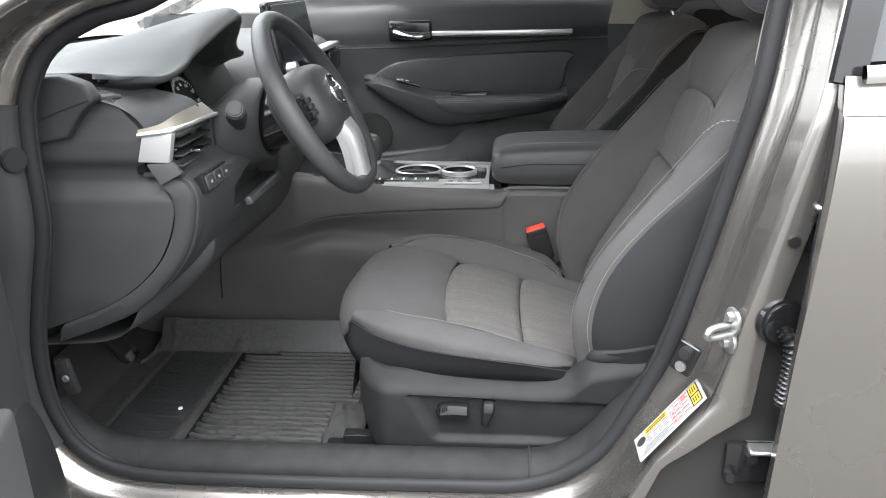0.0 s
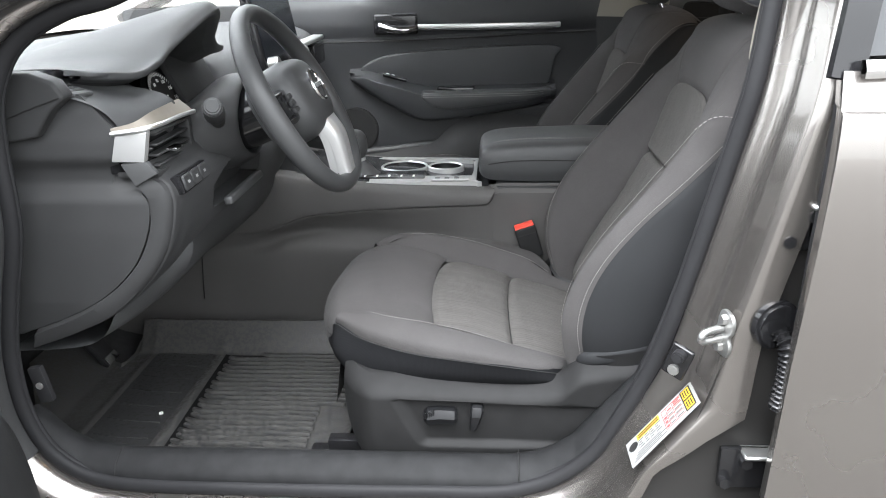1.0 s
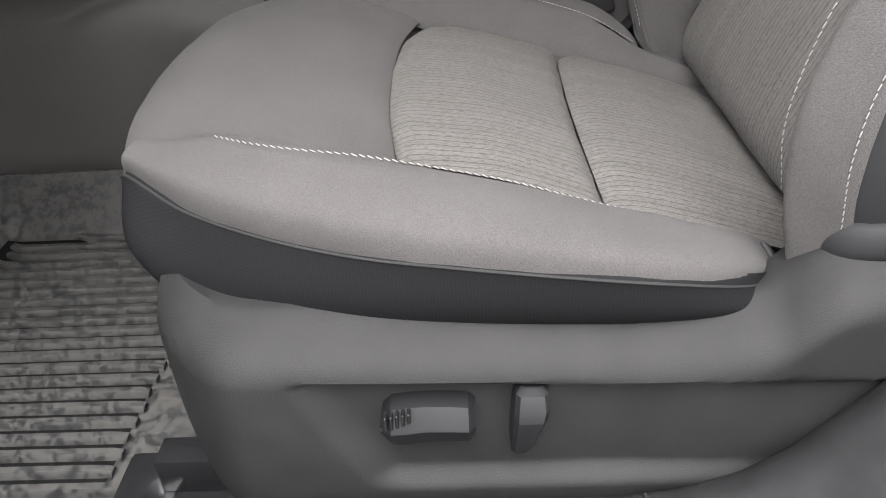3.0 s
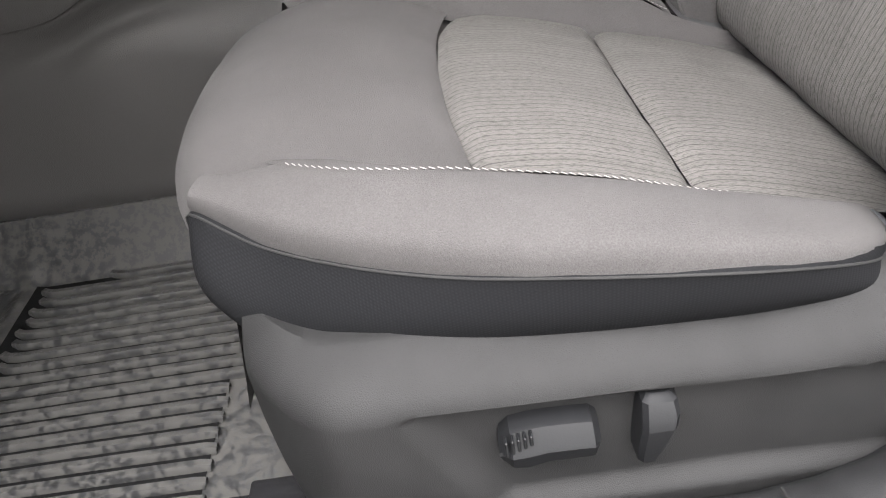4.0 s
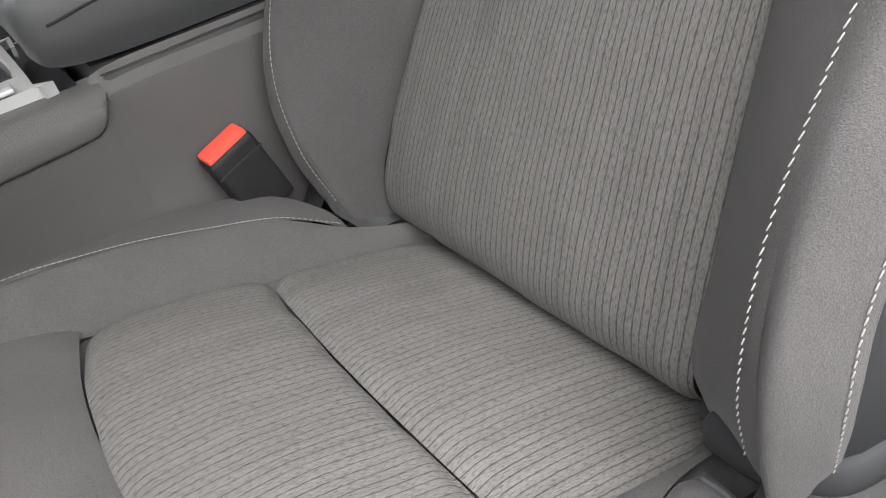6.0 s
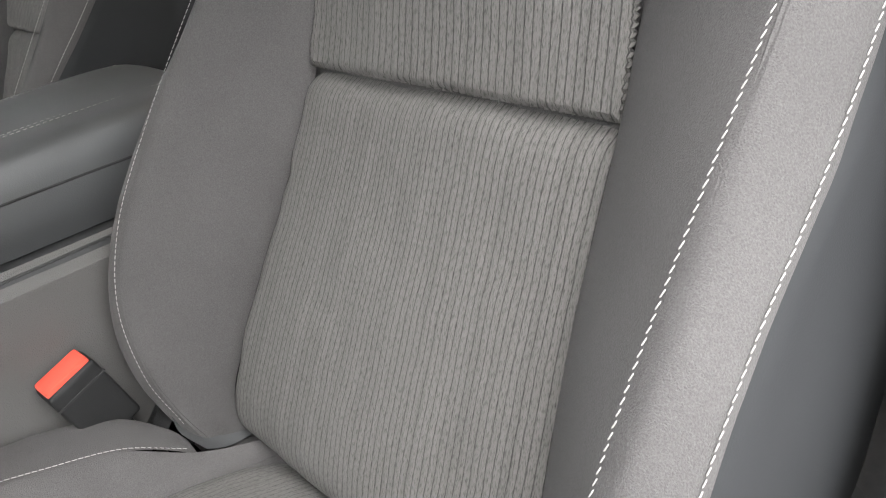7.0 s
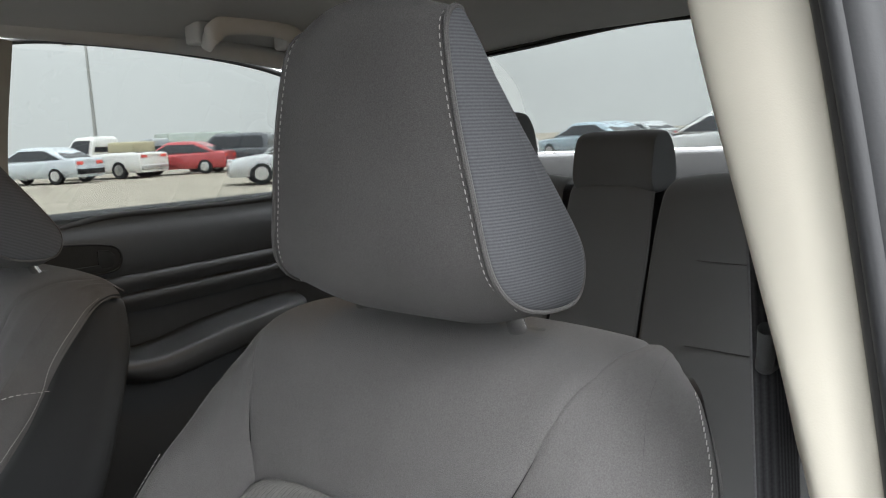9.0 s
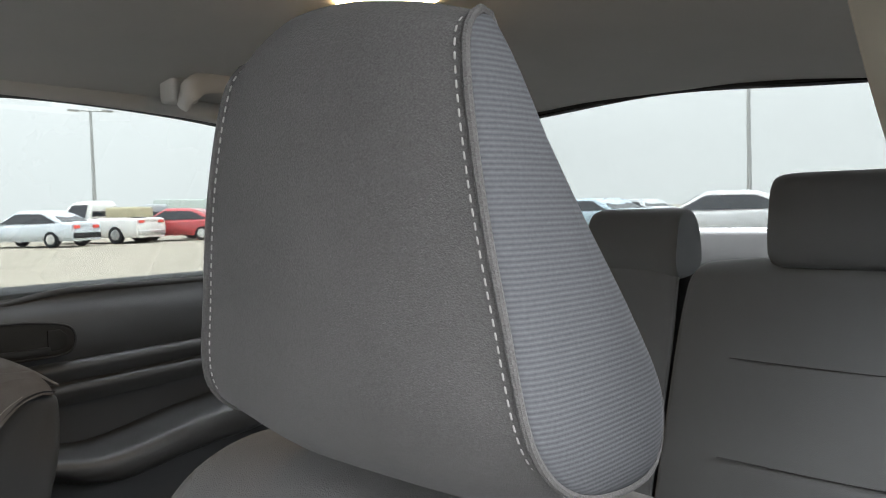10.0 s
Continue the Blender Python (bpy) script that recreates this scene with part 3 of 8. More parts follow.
# sill plate
plate_sec = [[(x, y, z) for x in (-0.6, -0.5, -0.2, 0.1, 0.15, 0.2, 0.24, 0.27, 0.3, 0.32, 0.34, 0.36)] for y, z in ((-0.615, 0.31), (-0.63, 0.36), (-0.645, 0.39), (-0.658, 0.401), (-0.673, 0.4035), (-0.688, 0.397), (-0.702, 0.386), (-0.706, 0.372), (-0.7, 0.35))]
g = loft(plate_sec, 140, 24)
lift = np.interp(g[..., 0], (-0.6, -0.56, -0.52, -0.46, 0.14, 0.175, 0.205, 0.233, 0.27, 0.319, 0.35, 0.366, 0.385, 0.42), (0.075, 0.03, 0.008, 0, 0, 0.006, 0.018, 0.038, 0.084, 0.143, 0.221, 0.288, 0.355, 0.56))
g[..., 2] += lift
g[..., 1] = np.minimum(g[..., 1], np.interp(g[..., 0], (0.27, 0.35), (-0.6, -0.668)))
plate = thing("sill_plate", (-0.15, -0.64, 0.38), "textured dark plastic sill plate with scuffs", "sill plate", "", "")
part("plate", Shape().grid(g), SILLSKIN, plate)
for x, dz in ((0.151, 0.0065), (-0.47, 0.0015)):
    part("joint", tube([(x, y, z + dz) for y, z in ((-0.658, 0.4008), (-0.673, 0.4033), (-0.688, 0.3968), (-0.702, 0.3858), (-0.706, 0.372))], 0.0011, 6, 24), BLACKINK, plate)


# ---- dashboard, wheel, console ----
dash = thing("dashboard", (-0.5, 0, 0.6), "dark grey moulded dashboard with hooded instruments and air vents", "dashboard")
# outline of the dashboard (x, z) at stations across the car
END_LEFT = [(-0.95, 0.93), (-0.72, 0.955), (-0.53, 0.957), (-0.44, 0.942), (-0.4, 0.908), (-0.41, 0.87), (-0.42, 0.82), (-0.4, 0.785), (-0.4, 0.7), (-0.45, 0.63), (-0.5, 0.575), (-0.64, 0.56)]
VENT_LEFT = [(-0.95, 0.935), (-0.72, 0.962), (-0.53, 0.96), (-0.43, 0.945), (-0.365, 0.922), (-0.375, 0.87), (-0.385, 0.82), (-0.37, 0.785), (-0.35, 0.7), (-0.41, 0.63), (-0.49, 0.575), (-0.63, 0.56)]
VENT_RIGHT = [(-0.95, 0.938), (-0.72, 0.963), (-0.53, 0.961), (-0.43, 0.947), (-0.362, 0.924), (-0.372, 0.87), (-0.385, 0.82), (-0.37, 0.785), (-0.37, 0.7), (-0.42, 0.63), (-0.49, 0.575), (-0.63, 0.56)]
SHELF_LEFT = [(-0.95, 0.945), (-0.72, 0.962), (-0.56, 0.93), (-0.5, 0.88), (-0.43, 0.86), (-0.4, 0.845), (-0.39, 0.82), (-0.38, 0.775), (-0.38, 0.69), (-0.41, 0.625), (-0.49, 0.57), (-0.63, 0.56)]
SHELF_RIGHT = [(x, z + (0.005 if i == 0 else 0.0)) for i, (x, z) in enumerate(SHELF_LEFT)]
CENTRE_LEFT = [(-0.95, 0.955), (-0.72, 0.975), (-0.55, 0.965), (-0.47, 0.94), (-0.43, 0.9), (-0.4, 0.86), (-0.37, 0.81), (-0.345, 0.76), (-0.35, 0.68), (-0.4, 0.62), (-0.48, 0.57), (-0.63, 0.56)]
CENTRE = [(-0.95, 0.96), (-0.72, 0.985), (-0.52, 0.965), (-0.43, 0.945), (-0.385, 0.9), (-0.37, 0.85), (-0.36, 0.8), (-0.355, 0.74), (-0.36, 0.68), (-0.4, 0.62), (-0.48, 0.57), (-0.63, 0.56)]
FAR_SIDE = [(-0.95, 0.955), (-0.72, 0.975), (-0.55, 0.962), (-0.46, 0.945), (-0.42, 0.915), (-0.41, 0.87), (-0.42, 0.82), (-0.42, 0.76), (-0.43, 0.69), (-0.47, 0.63), (-0.53, 0.58), (-0.64, 0.56)]
END_RIGHT = [(-0.95, 0.93), (-0.72, 0.955), (-0.53, 0.952), (-0.46, 0.935), (-0.42, 0.91), (-0.4, 0.87), (-0.41, 0.82), (-0.41, 0.76), (-0.42, 0.69), (-0.46, 0.63), (-0.52, 0.58), (-0.64, 0.56)]
sections = {-0.645: END_LEFT, -0.58: VENT_LEFT, -0.54: VENT_RIGHT, -0.5: SHELF_LEFT, -0.3: SHELF_RIGHT, -0.2: CENTRE_LEFT, 0.0: CENTRE, 0.35: FAR_SIDE, 0.64: END_RIGHT}
part("dash_body", Shape().grid(loft([[(x, y, z) for x, z in pts] for y, pts in sections.items()], 90, 110), flip=True), SOFT, dash)
flip_y = Matrix(((1, 0, 0, 0), (0, 0, 1, 0), (0, 1, 0, 0), (0, 0, 0, 1)))
# side cap towards the door, with an undercut below its shoulder
CAP = [(-0.62, 0.945), (-0.47, 0.952), (-0.443, 0.946), (-0.407, 0.914), (-0.396, 0.9), (-0.404, 0.862), (-0.391, 0.831), (-0.368, 0.806), (-0.369, 0.776), (-0.384, 0.738), (-0.408, 0.702), (-0.45, 0.664), (-0.51, 0.63), (-0.6, 0.595)]


def cap_y(x, z):
    y = interp(z, (0.59, 0.65, 0.76, 0.805, 0.832, 0.85, 0.866, 0.89, 0.93, 0.955), (-0.652, -0.658, -0.66, -0.658, -0.644, -0.646, -0.657, -0.656, -0.646, -0.632))
    return y + 0.006 * max(0.0, min(1.0, (x + 0.42) / 0.03)) * (1 if 0.815 < z < 0.86 else 0)


cap_edge = even(np.array(CAP), 120)
g = np.array([[(x0 + (-0.64 - x0) * k, cap_y(x0 + (-0.64 - x0) * k, z0), z0) for k in np.linspace(0, 1, 30) ** 1.3] for x0, z0 in cap_edge])
rim_in = np.array([[(x0 - 0.002, cap_y(x0, z0) + d, z0 - 0.001) for d in (0.03, 0.004, 0.001)] for x0, z0 in cap_edge])
part("end_cap", Shape().grid(np.concatenate([rim_in, g + np.array((-0.002, 0, 0))], 1)), PLASTIC, dash, "smooth dark side cap of the dashboard")
part("upper_cap", Shape().bm(prism([(-0.575, 0.887), (-0.503, 0.9), (-0.478, 0.935), (-0.455, 0.952), (-0.468, 0.974), (-0.5, 0.986), (-0.56, 0.985)], 0.03, 0.006, Matrix.Translation((0, -0.668, 0)) @ flip_y, 3)), PLASTIC, dash)
part("cap_joint", tube([(-0.56, -0.6685, 0.918), (-0.51, -0.6685, 0.937), (-0.462, -0.6685, 0.953)], 0.0012, 6, 20), BLACKINK, dash)
# band that runs down along the cap, and the panel below the wheel
OUTER = [(-0.372, 0.806), (-0.37, 0.776), (-0.384, 0.738), (-0.408, 0.702), (-0.45, 0.664), (-0.51, 0.63), (-0.575, 0.604)]
KNEE = [(-0.358, 0.838), (-0.345, 0.829), (-0.338, 0.811), (-0.34, 0.781), (-0.353, 0.737), (-0.374, 0.701), (-0.408, 0.663), (-0.45, 0.629), (-0.51, 0.599), (-0.585, 0.572)]
inner_edge, outer_edge = even(np.array(KNEE), 70), even(np.array([(-0.39, 0.83)] + OUTER), 70)
g = np.array([[(a[0], cap_y(a[0], a[1]) + 0.014, a[1]), (a[0] + 0.001, cap_y(a[0], a[1]) + 0.001, a[1]), (a[0] * 0.8 + b[0] * 0.2, -0.66, a[1] * 0.8 + b[1] * 0.2), (a[0] * 0.3 + b[0] * 0.7, -0.658, a[1] * 0.3 + b[1] * 0.7), (b[0] - 0.003, -0.654, b[1]), (b[0], -0.647, b[1]), (b[0] + 0.002, -0.634, b[1])] for a, b in zip(outer_edge, inner_edge)])
part("knee_band", Shape().grid(g, flip=True), PLASTIC, dash)
rows = []
for y, dx, low_z in ((-0.6475, 0.0, 0.58), (-0.643, 0.004, 0.62), (-0.62, 0.009, 0.68), (-0.58, 0.014, 0.715), (-0.5, 0.022, 0.735), (-0.42, 0.03, 0.742), (-0.32, 0.028, 0.74), (-0.2, -0.01, 0.7)):
    e = even(np.array([(-0.372, 0.86)] + KNEE), 200)
    e = e[e[:, 1] >= low_z]
    rows.append([(x + dx, y, z) for x, z in e[np.linspace(0, len(e) - 1, 14).astype(int)]])
g = loft(rows, 70, 90)
inside = np.clip((0.112 - np.abs(g[..., 1] + 0.415)) / 0.008, 0, 1) * np.clip((g[..., 2] - 0.757) / 0.005, 0, 1) * np.clip((0.822 - 0.022 * ((g[..., 1] + 0.415) / 0.1) ** 2 - g[..., 2]) / 0.006, 0, 1)
g[..., 0] -= 0.035 * inside
part("knee_panel", Shape().grid(g), PLASTIC, dash, "dark lower steering column panel with an open pocket")
part("pull_handle", Shape().bm(box((-0.006, -0.085, -0.007), (0.008, 0.085, 0.007), 0.005, 3, pose(-0.308, -0.43, 0.762, 0, -15, 0))), VINYL, dash)

# side air vent
vent = part("side_vent", Shape().bm(box((-0.42, -0.648, 0.842), (-0.366, -0.505, 0.906), 0.003)), GLOSS, dash, "black air vent with silver surround")
for i in range(4):
    z = 0.851 + 0.0145 * i
    part("vent_slat", Shape().bm(box((-0.37, -0.64, z), (-0.351, -0.525, z + 0.0035), 0.0012, 1, Matrix.Translation((0, 0, 0.0)))), PLASTIC, vent)
part("vent_tab", Shape().bm(box((-0.355, -0.607, 0.8655), (-0.338, -0.577, 0.8705), 0.002)), CHROME, vent)
part("vent_side", Shape().bm(box((-0.372, -0.524, 0.845), (-0.349, -0.512, 0.903), 0.003, 2)), PLASTIC, vent)
part("vent_floor", Shape().bm(box((-0.41, -0.65, 0.838), (-0.351, -0.51, 0.846), 0.003, 2)), PLASTIC, vent)
part("vent_end", Shape().bm(prism([(-0.408, 0.864), (-0.362, 0.863), (-0.352, 0.905), (-0.397, 0.901)], 0.014, 0.002, Matrix.Translation((0, -0.664, 0)) @ flip_y)), SATIN, vent, "bright silver vent end")
part("vent_foot", Shape().bm(prism([(-0.397, 0.861), (-0.36, 0.864), (-0.346, 0.847), (-0.38, 0.829)], 0.012, 0.003, Matrix.Translation((0, -0.664, 0)) @ flip_y)), SOFT, vent)
WOODY = mat("brushed_bronze_trim", (0.3, 0.27, 0.23), 0.35, metal=0.6, mottle=0.15, mottle_scale=60)
strip = loft([[(-0.405, -0.657, 0.909), (-0.372, -0.655, 0.917), (-0.358, -0.63, 0.926), (-0.356, -0.57, 0.928), (-0.362, -0.52, 0.926)], [(-0.402, -0.662, 0.904), (-0.362, -0.661, 0.91), (-0.346, -0.63, 0.912), (-0.345, -0.57, 0.911), (-0.347, -0.508, 0.907)]], 40, 8)
part("vent_strip", Shape().grid(strip, flip=False), WOODY, vent, "brushed bronze-grey strip")
part("vent_rail", tube([(-0.402, -0.663, 0.9025), (-0.36, -0.662, 0.908), (-0.345, -0.63, 0.9095), (-0.344, -0.57, 0.9085), (-0.346, -0.506, 0.9045)], 0.0035, 8, 40), SILVER, vent, "brushed silver strip")
pm = pose(-0.331, -0.585, 0.822, 0, -14, 0)
panel = part("switch_panel", Shape().bm(box((-0.01, -0.05, -0.014), (0.006, 0.05, 0.014), 0.004, 2, pm)), GLOSS, dash)
for i in range(3):
    y = -0.046 + i * 0.031
    part("button", Shape().bm(box((0.004, y, -0.011), (0.009, y + 0.029, 0.011), 0.002, 1, pm)), PLASTIC, panel)
    part("button_mark", Shape().bm(box((0.0088, y + 0.011, -0.002), (0.0094, y + 0.018, 0.002), 0, 1, pm)), PAPER, panel)
# defroster slots on the top
slot = part("demister", Shape().bm(box((-0.06, -0.017, -0.006), (0.06, 0.017, -0.0005), 0.003, 2, pose(-0.5, -0.592, 0.9578, 0, 4, -36))), SOFT, dash)
for i in range(6):
    part("slot", Shape().bm(box((-0.05 + i * 0.017, -0.012, -0.002), (-0.041 + i * 0.017, 0.012, 0.0004), 0.0005, 1, pose(-0.5, -0.592, 0.9578, 0, 4, -36))), BLACKINK, slot)

# hood over the instruments
LIP = [(-0.475, -0.583, 0.966), (-0.422, -0.588, 0.965), (-0.396, -0.56, 0.963), (-0.388, -0.512, 0.972), (-0.38, -0.48, 0.99), (-0.362, -0.45, 1.011), (-0.343, -0.415, 1.032), (-0.336, -0.384, 1.04)]
LIP = LIP + [(x, -0.768 - y, z) for x, y, z in LIP[-2::-1]]
rows = [[(x - 0.02, -0.384 + (y + 0.384) * 0.95, z - 0.006) for x, y, z in LIP], LIP, [(x + 0.001, -0.384 + (y + 0.384) * 1.01, z + 0.01) for x, y, z in LIP]]
rows.append([(x - 0.02, -0.384 + (y + 0.384) * 1.02, z + 0.02 * min(1, (z - 0.95) / 0.06)) for x, y, z in LIP])
rows.append([(x * 0.6 - 0.5 * 0.4 - 0.02, -0.384 + (y + 0.384) * 0.98, 0.978 + (z - 0.965) * 0.93) for x, y, z in LIP])
rows.append([(x * 0.3 - 0.6 * 0.7 - 0.02, -0.384 + (y + 0.384) * 0.86, 0.974 + (z - 0.962) * 0.55) for x, y, z in LIP])
rows.append([(-0.68, -0.384 + (y + 0.384) * 0.7, 0.968 + (z - 0.962) * 0.15) for x, y, z in LIP])
part("instrument_hood", Shape().grid(loft(rows, 70, 60), flip=True), SOFT, dash, "soft grey hood over the instruments")
back = [[(-0.5, -0.384 + (y + 0.384) * 0.8, 0.9 + (z - 0.962) * 1.1) for x, y, z in LIP]]
part("hood_lining", Shape().grid(loft([rows[0]] + [[(x - 0.07, -0.384 + (y + 0.384) * 0.8, z - 0.03) for x, y, z in LIP]] + back, 60, 20)), PLASTIC, dash)
shelf = loft([[(-0.44, -0.552, 0.963), (-0.4, -0.553, 0.945), (-0.362, -0.54, 0.925)], [(-0.46, -0.525, 0.94), (-0.42, -0.52, 0.925), (-0.375, -0.5, 0.9)], [(-0.49, -0.505, 0.93), (-0.46, -0.49, 0.9), (-0.42, -0.47, 0.865)]], 12, 12)
part("hood_cheek", Shape().grid(shelf, flip=True), PLASTIC, dash)
cluster = part("instrument_panel", Shape().bm(box((-0.53, -0.52, 0.85), (-0.49, -0.24, 0.965), 0.01, 2, pose(0, 0, 0))), GLOSS, dash, "black instrument panel with round dials")
for y in (-0.442, -0.31):
    dm2 = Matrix.Translation((-0.435 if y < -0.4 else -0.47, y + (0.052 if y < -0.4 else 0.045), 0.906 if y < -0.4 else 0.89)) @ Euler((0, radians(-27), 0)).to_matrix().to_4x4()
    dial = part("dial", Shape().bm(cyl(dm2 @ Vector((-0.012, 0, 0)), dm2 @ Vector((0, 0, 0)), 0.05, n=48)), BLACKINK, cluster, "black round dial with white marks")
    part("dial_ring", Shape().grid(sweep([tuple(dm2 @ Vector((0.001, 0.0505 * math.cos(a), 0.0505 * math.sin(a)))) for a in np.linspace(0, 2 * math.pi, 48, endpoint=False)], circle(0.0014, 8), True, (1, 0, 0)), cu=True, cv=True), GLOSS, dial)
    for i in range(41):
        a = radians(-40 + i * 6.5)
        turn = dm2 @ Euler((a - math.pi / 2, 0, 0)).to_matrix().to_4x4()
        part("dial_mark", Shape().bm(box((0.0, -0.0005, 0.0405 if i % 5 else 0.0385), (0.0008, 0.0005, 0.0465), 0, 1, turn)), WHITE, dial)
    if y < -0.4:
        for i in range(9):
            a = radians(220 - i * 32.5)
            at = dm2 @ Matrix.Translation((0.001, 0.0315 * math.cos(a), 0.0315 * math.sin(a))) @ Matrix(((0, 0, 1, 0), (1, 0, 0, 0), (0, 1, 0, 0), (0, 0, 0, 1)))
            part("dial_number", lettering(str(20 * i), 0.0085, at), WHITE, dial)
    part("needle", Shape().bm(box((0.001, -0.0008, -0.006), (0.0025, 0.0008, 0.036), 0.0003, 1, dm2 @ Euler((radians(130), 0, 0)).to_matrix().to_4x4())), WHITE, dial)
part("centre_display", Shape().bm(box((-0.006, -0.085, -0.07), (0.006, 0.085, 0.06), 0.005, 2, pose(-0.43, -0.275, 0.915, 0, -27, 0))), PLASTIC, cluster, "matt dark display between the dials")
# cowl and shroud round the column
cowl = [[(x, -0.384 + ry * math.cos(a), z + rz * math.sin(a)) for a in np.linspace(0, 2 * math.pi, 17)[:-1]] for x, z, ry, rz in ((-0.47, 0.825, 0.15, 0.055), (-0.4, 0.838, 0.135, 0.06), (-0.34, 0.862, 0.12, 0.077), (-0.305, 0.87, 0.098, 0.072), (-0.292, 0.874, 0.084, 0.064), (-0.3, 0.874, 0.074, 0.056))]
part("column_cowl", Shape().grid(loft(cowl, 48, 24, cu=True), cu=True, flip=True), PLASTIC, dash)
col_rows = [[(x, -0.384 + r * math.cos(a) * 1.15, z + r * math.sin(a)) for a in np.linspace(0, 2 * math.pi, 13)[:-1]] for x, z, r in ((-0.34, 0.865, 0.06), (-0.3, 0.875, 0.058), (-0.255, 0.89, 0.055))]
part("column_shroud", Shape().grid(loft(col_rows, 36, 20, cu=True), cu=True, flip=True), GLOSS, dash)

# stalk
stalk = thing("indicator_stalk", (-0.3, -0.46, 0.89), "short black control stalk beside the steering wheel", "control stalk")
part("arm", Shape().bm(cyl((-0.335, -0.43, 0.862), (-0.298, -0.55, 0.912), 0.011, 0.012)), PLASTIC, stalk)
part("knob", Shape().bm(cyl((-0.303, -0.535, 0.905), (-0.291, -0.572, 0.922), 0.0165, 0.0145, 24, 0.003)), PLASTIC, stalk)
part("knob_end", Shape().bm(cyl((-0.291, -0.572, 0.922), (-0.289, -0.578, 0.9245), 0.0142, 0.0115, 24, 0.002)), SOFT, stalk)
part("boot", Shape().bm(cyl((-0.36, -0.43, 0.852), (-0.328, -0.487, 0.874), 0.032, 0.026, 28, 0.006)), GLOSS, stalk)
part("collar", Shape().grid(sweep([(-0.338 + 0.022 * math.cos(a), -0.476 + 0.012 * math.cos(a) + 0.004 * math.sin(a), 0.866 + 0.028 * math.sin(a)) for a in np.linspace(0, 2 * math.pi, 40, endpoint=False)], circle(0.0045, 8), True, (0.4, -0.8, 0.4)), cu=True, cv=True), PLASTIC, stalk)

# steering wheel: centre, spokes, rim
HUB = Vector((-0.208, -0.384, 0.896))
TIP = 28.5
wheel_m = Matrix.Translation(HUB) @ Euler((0, radians(-TIP), 0)).to_matrix().to_4x4() @ Matrix.Scale(0.94, 4)  # local x towards the driver


def on_wheel(pts):
    return [tuple(wheel_m @ Vector(p)) for p in pts]


wheel = thing("steering_wheel", HUB, "black leather-grained steering wheel with silver lower spoke", "steering wheel")
ring = []
for i in range(72):
    a = 2 * math.pi * i / 72
    r = 0.172 - 0.012 * max(0.0, -math.sin(a)) ** 6
    fat = 0.0165 + 0.0025 * abs(math.cos(a)) ** 3
    ring.append([tuple(wheel_m @ Vector((fat * math.sin(b), (r + fat * 0.92 * math.cos(b)) * math.cos(a), (r + fat * 0.92 * math.cos(b)) * math.sin(a)))) for b in np.linspace(0, 2 * math.pi, 17)[:-1]])
part("rim", Shape().grid(np.array(ring), cu=True, cv=True, flip=True), VINYL, wheel, "thick grained black rim")
hub_rows = []
for d, s in ((-0.06, 0.9), (-0.02, 1.0), (0.01, 0.96), (0.03, 0.78), (0.038, 0.4), (0.039, 0.03)):
    hub_rows.append(on_wheel([(d, 0.088 * s * math.copysign(abs(math.cos(a)) ** 0.7, math.cos(a)), 0.008 + 0.07 * s * math.copysign(abs(math.sin(a)) ** 0.75, math.sin(a)) * (1.0 if math.sin(a) > 0 else 1.05)) for a in np.linspace(0, 2 * math.pi, 25)[:-1]]))
hub = part("airbag_cover", Shape().grid(loft(hub_rows, 60, 24, cu=True), cu=True, flip=False), VINYL, wheel)
badge = Shape().grid(sweep(on_wheel([(0.041, 0.027 * math.cos(a), 0.012 + 0.027 * math.sin(a)) for a in np.linspace(0, 2 * math.pi, 40, endpoint=False)]), circle(0.0032, 6), True, (1, 0, 0)), cu=True, cv=True)
badge.bm(box((0.038, -0.03, 0.0075), (0.0435, 0.03, 0.0165), 0.001, 1, wheel_m))
part("badge", badge, CHROME, hub, "plain chrome ring badge")
for s in (-1, 1):
    part("side_spoke", Shape().grid(loft([on_wheel([(0.005, s * 0.07, z0), (0.012, s * 0.11, z0 * 0.8 + 0.004), (0.0, s * 0.165, z0 * 0.75 + 0.006)]) for z0 in (-0.022, 0.0, 0.02, 0.036)] + [on_wheel([(-0.012, s * 0.07, 0.036), (-0.01, s * 0.11, 0.032), (-0.012, s * 0.165, 0.034)]), on_wheel([(-0.012, s * 0.07, -0.022), (-0.01, s * 0.11, -0.015), (-0.012, s * 0.165, -0.012)])], 16, 24, cv=True), cv=True, flip=s < 0), GLOSS, wheel)
    for i in range(3):
        part("wheel_button", Shape().bm(box((0.012, s * 0.1 - 0.012 + i * 0.001, -0.008 + i * 0.012), (0.019, s * 0.1 + 0.012, 0.001 + i * 0.012), 0.002, 1, wheel_m)), PLASTIC, wheel)
low = [on_wheel([(0.034 - dx, y, -0.045), (0.036 - dx, y * 0.92, -0.085), (0.016 - dx, y * 0.8, -0.15)]) for y, dx in ((-0.036, 0.022), (-0.032, 0.006), (-0.02, 0.0), (0.0, 0.0), (0.02, 0.0), (0.032, 0.006), (0.036, 0.022))]
g = loft(low, 20, 20)
part("lower_spoke", Shape().grid(g, flip=True).grid(g - np.array((0.014, 0, -0.004)), flip=False), SATIN, wheel, "bright silver lower spoke")

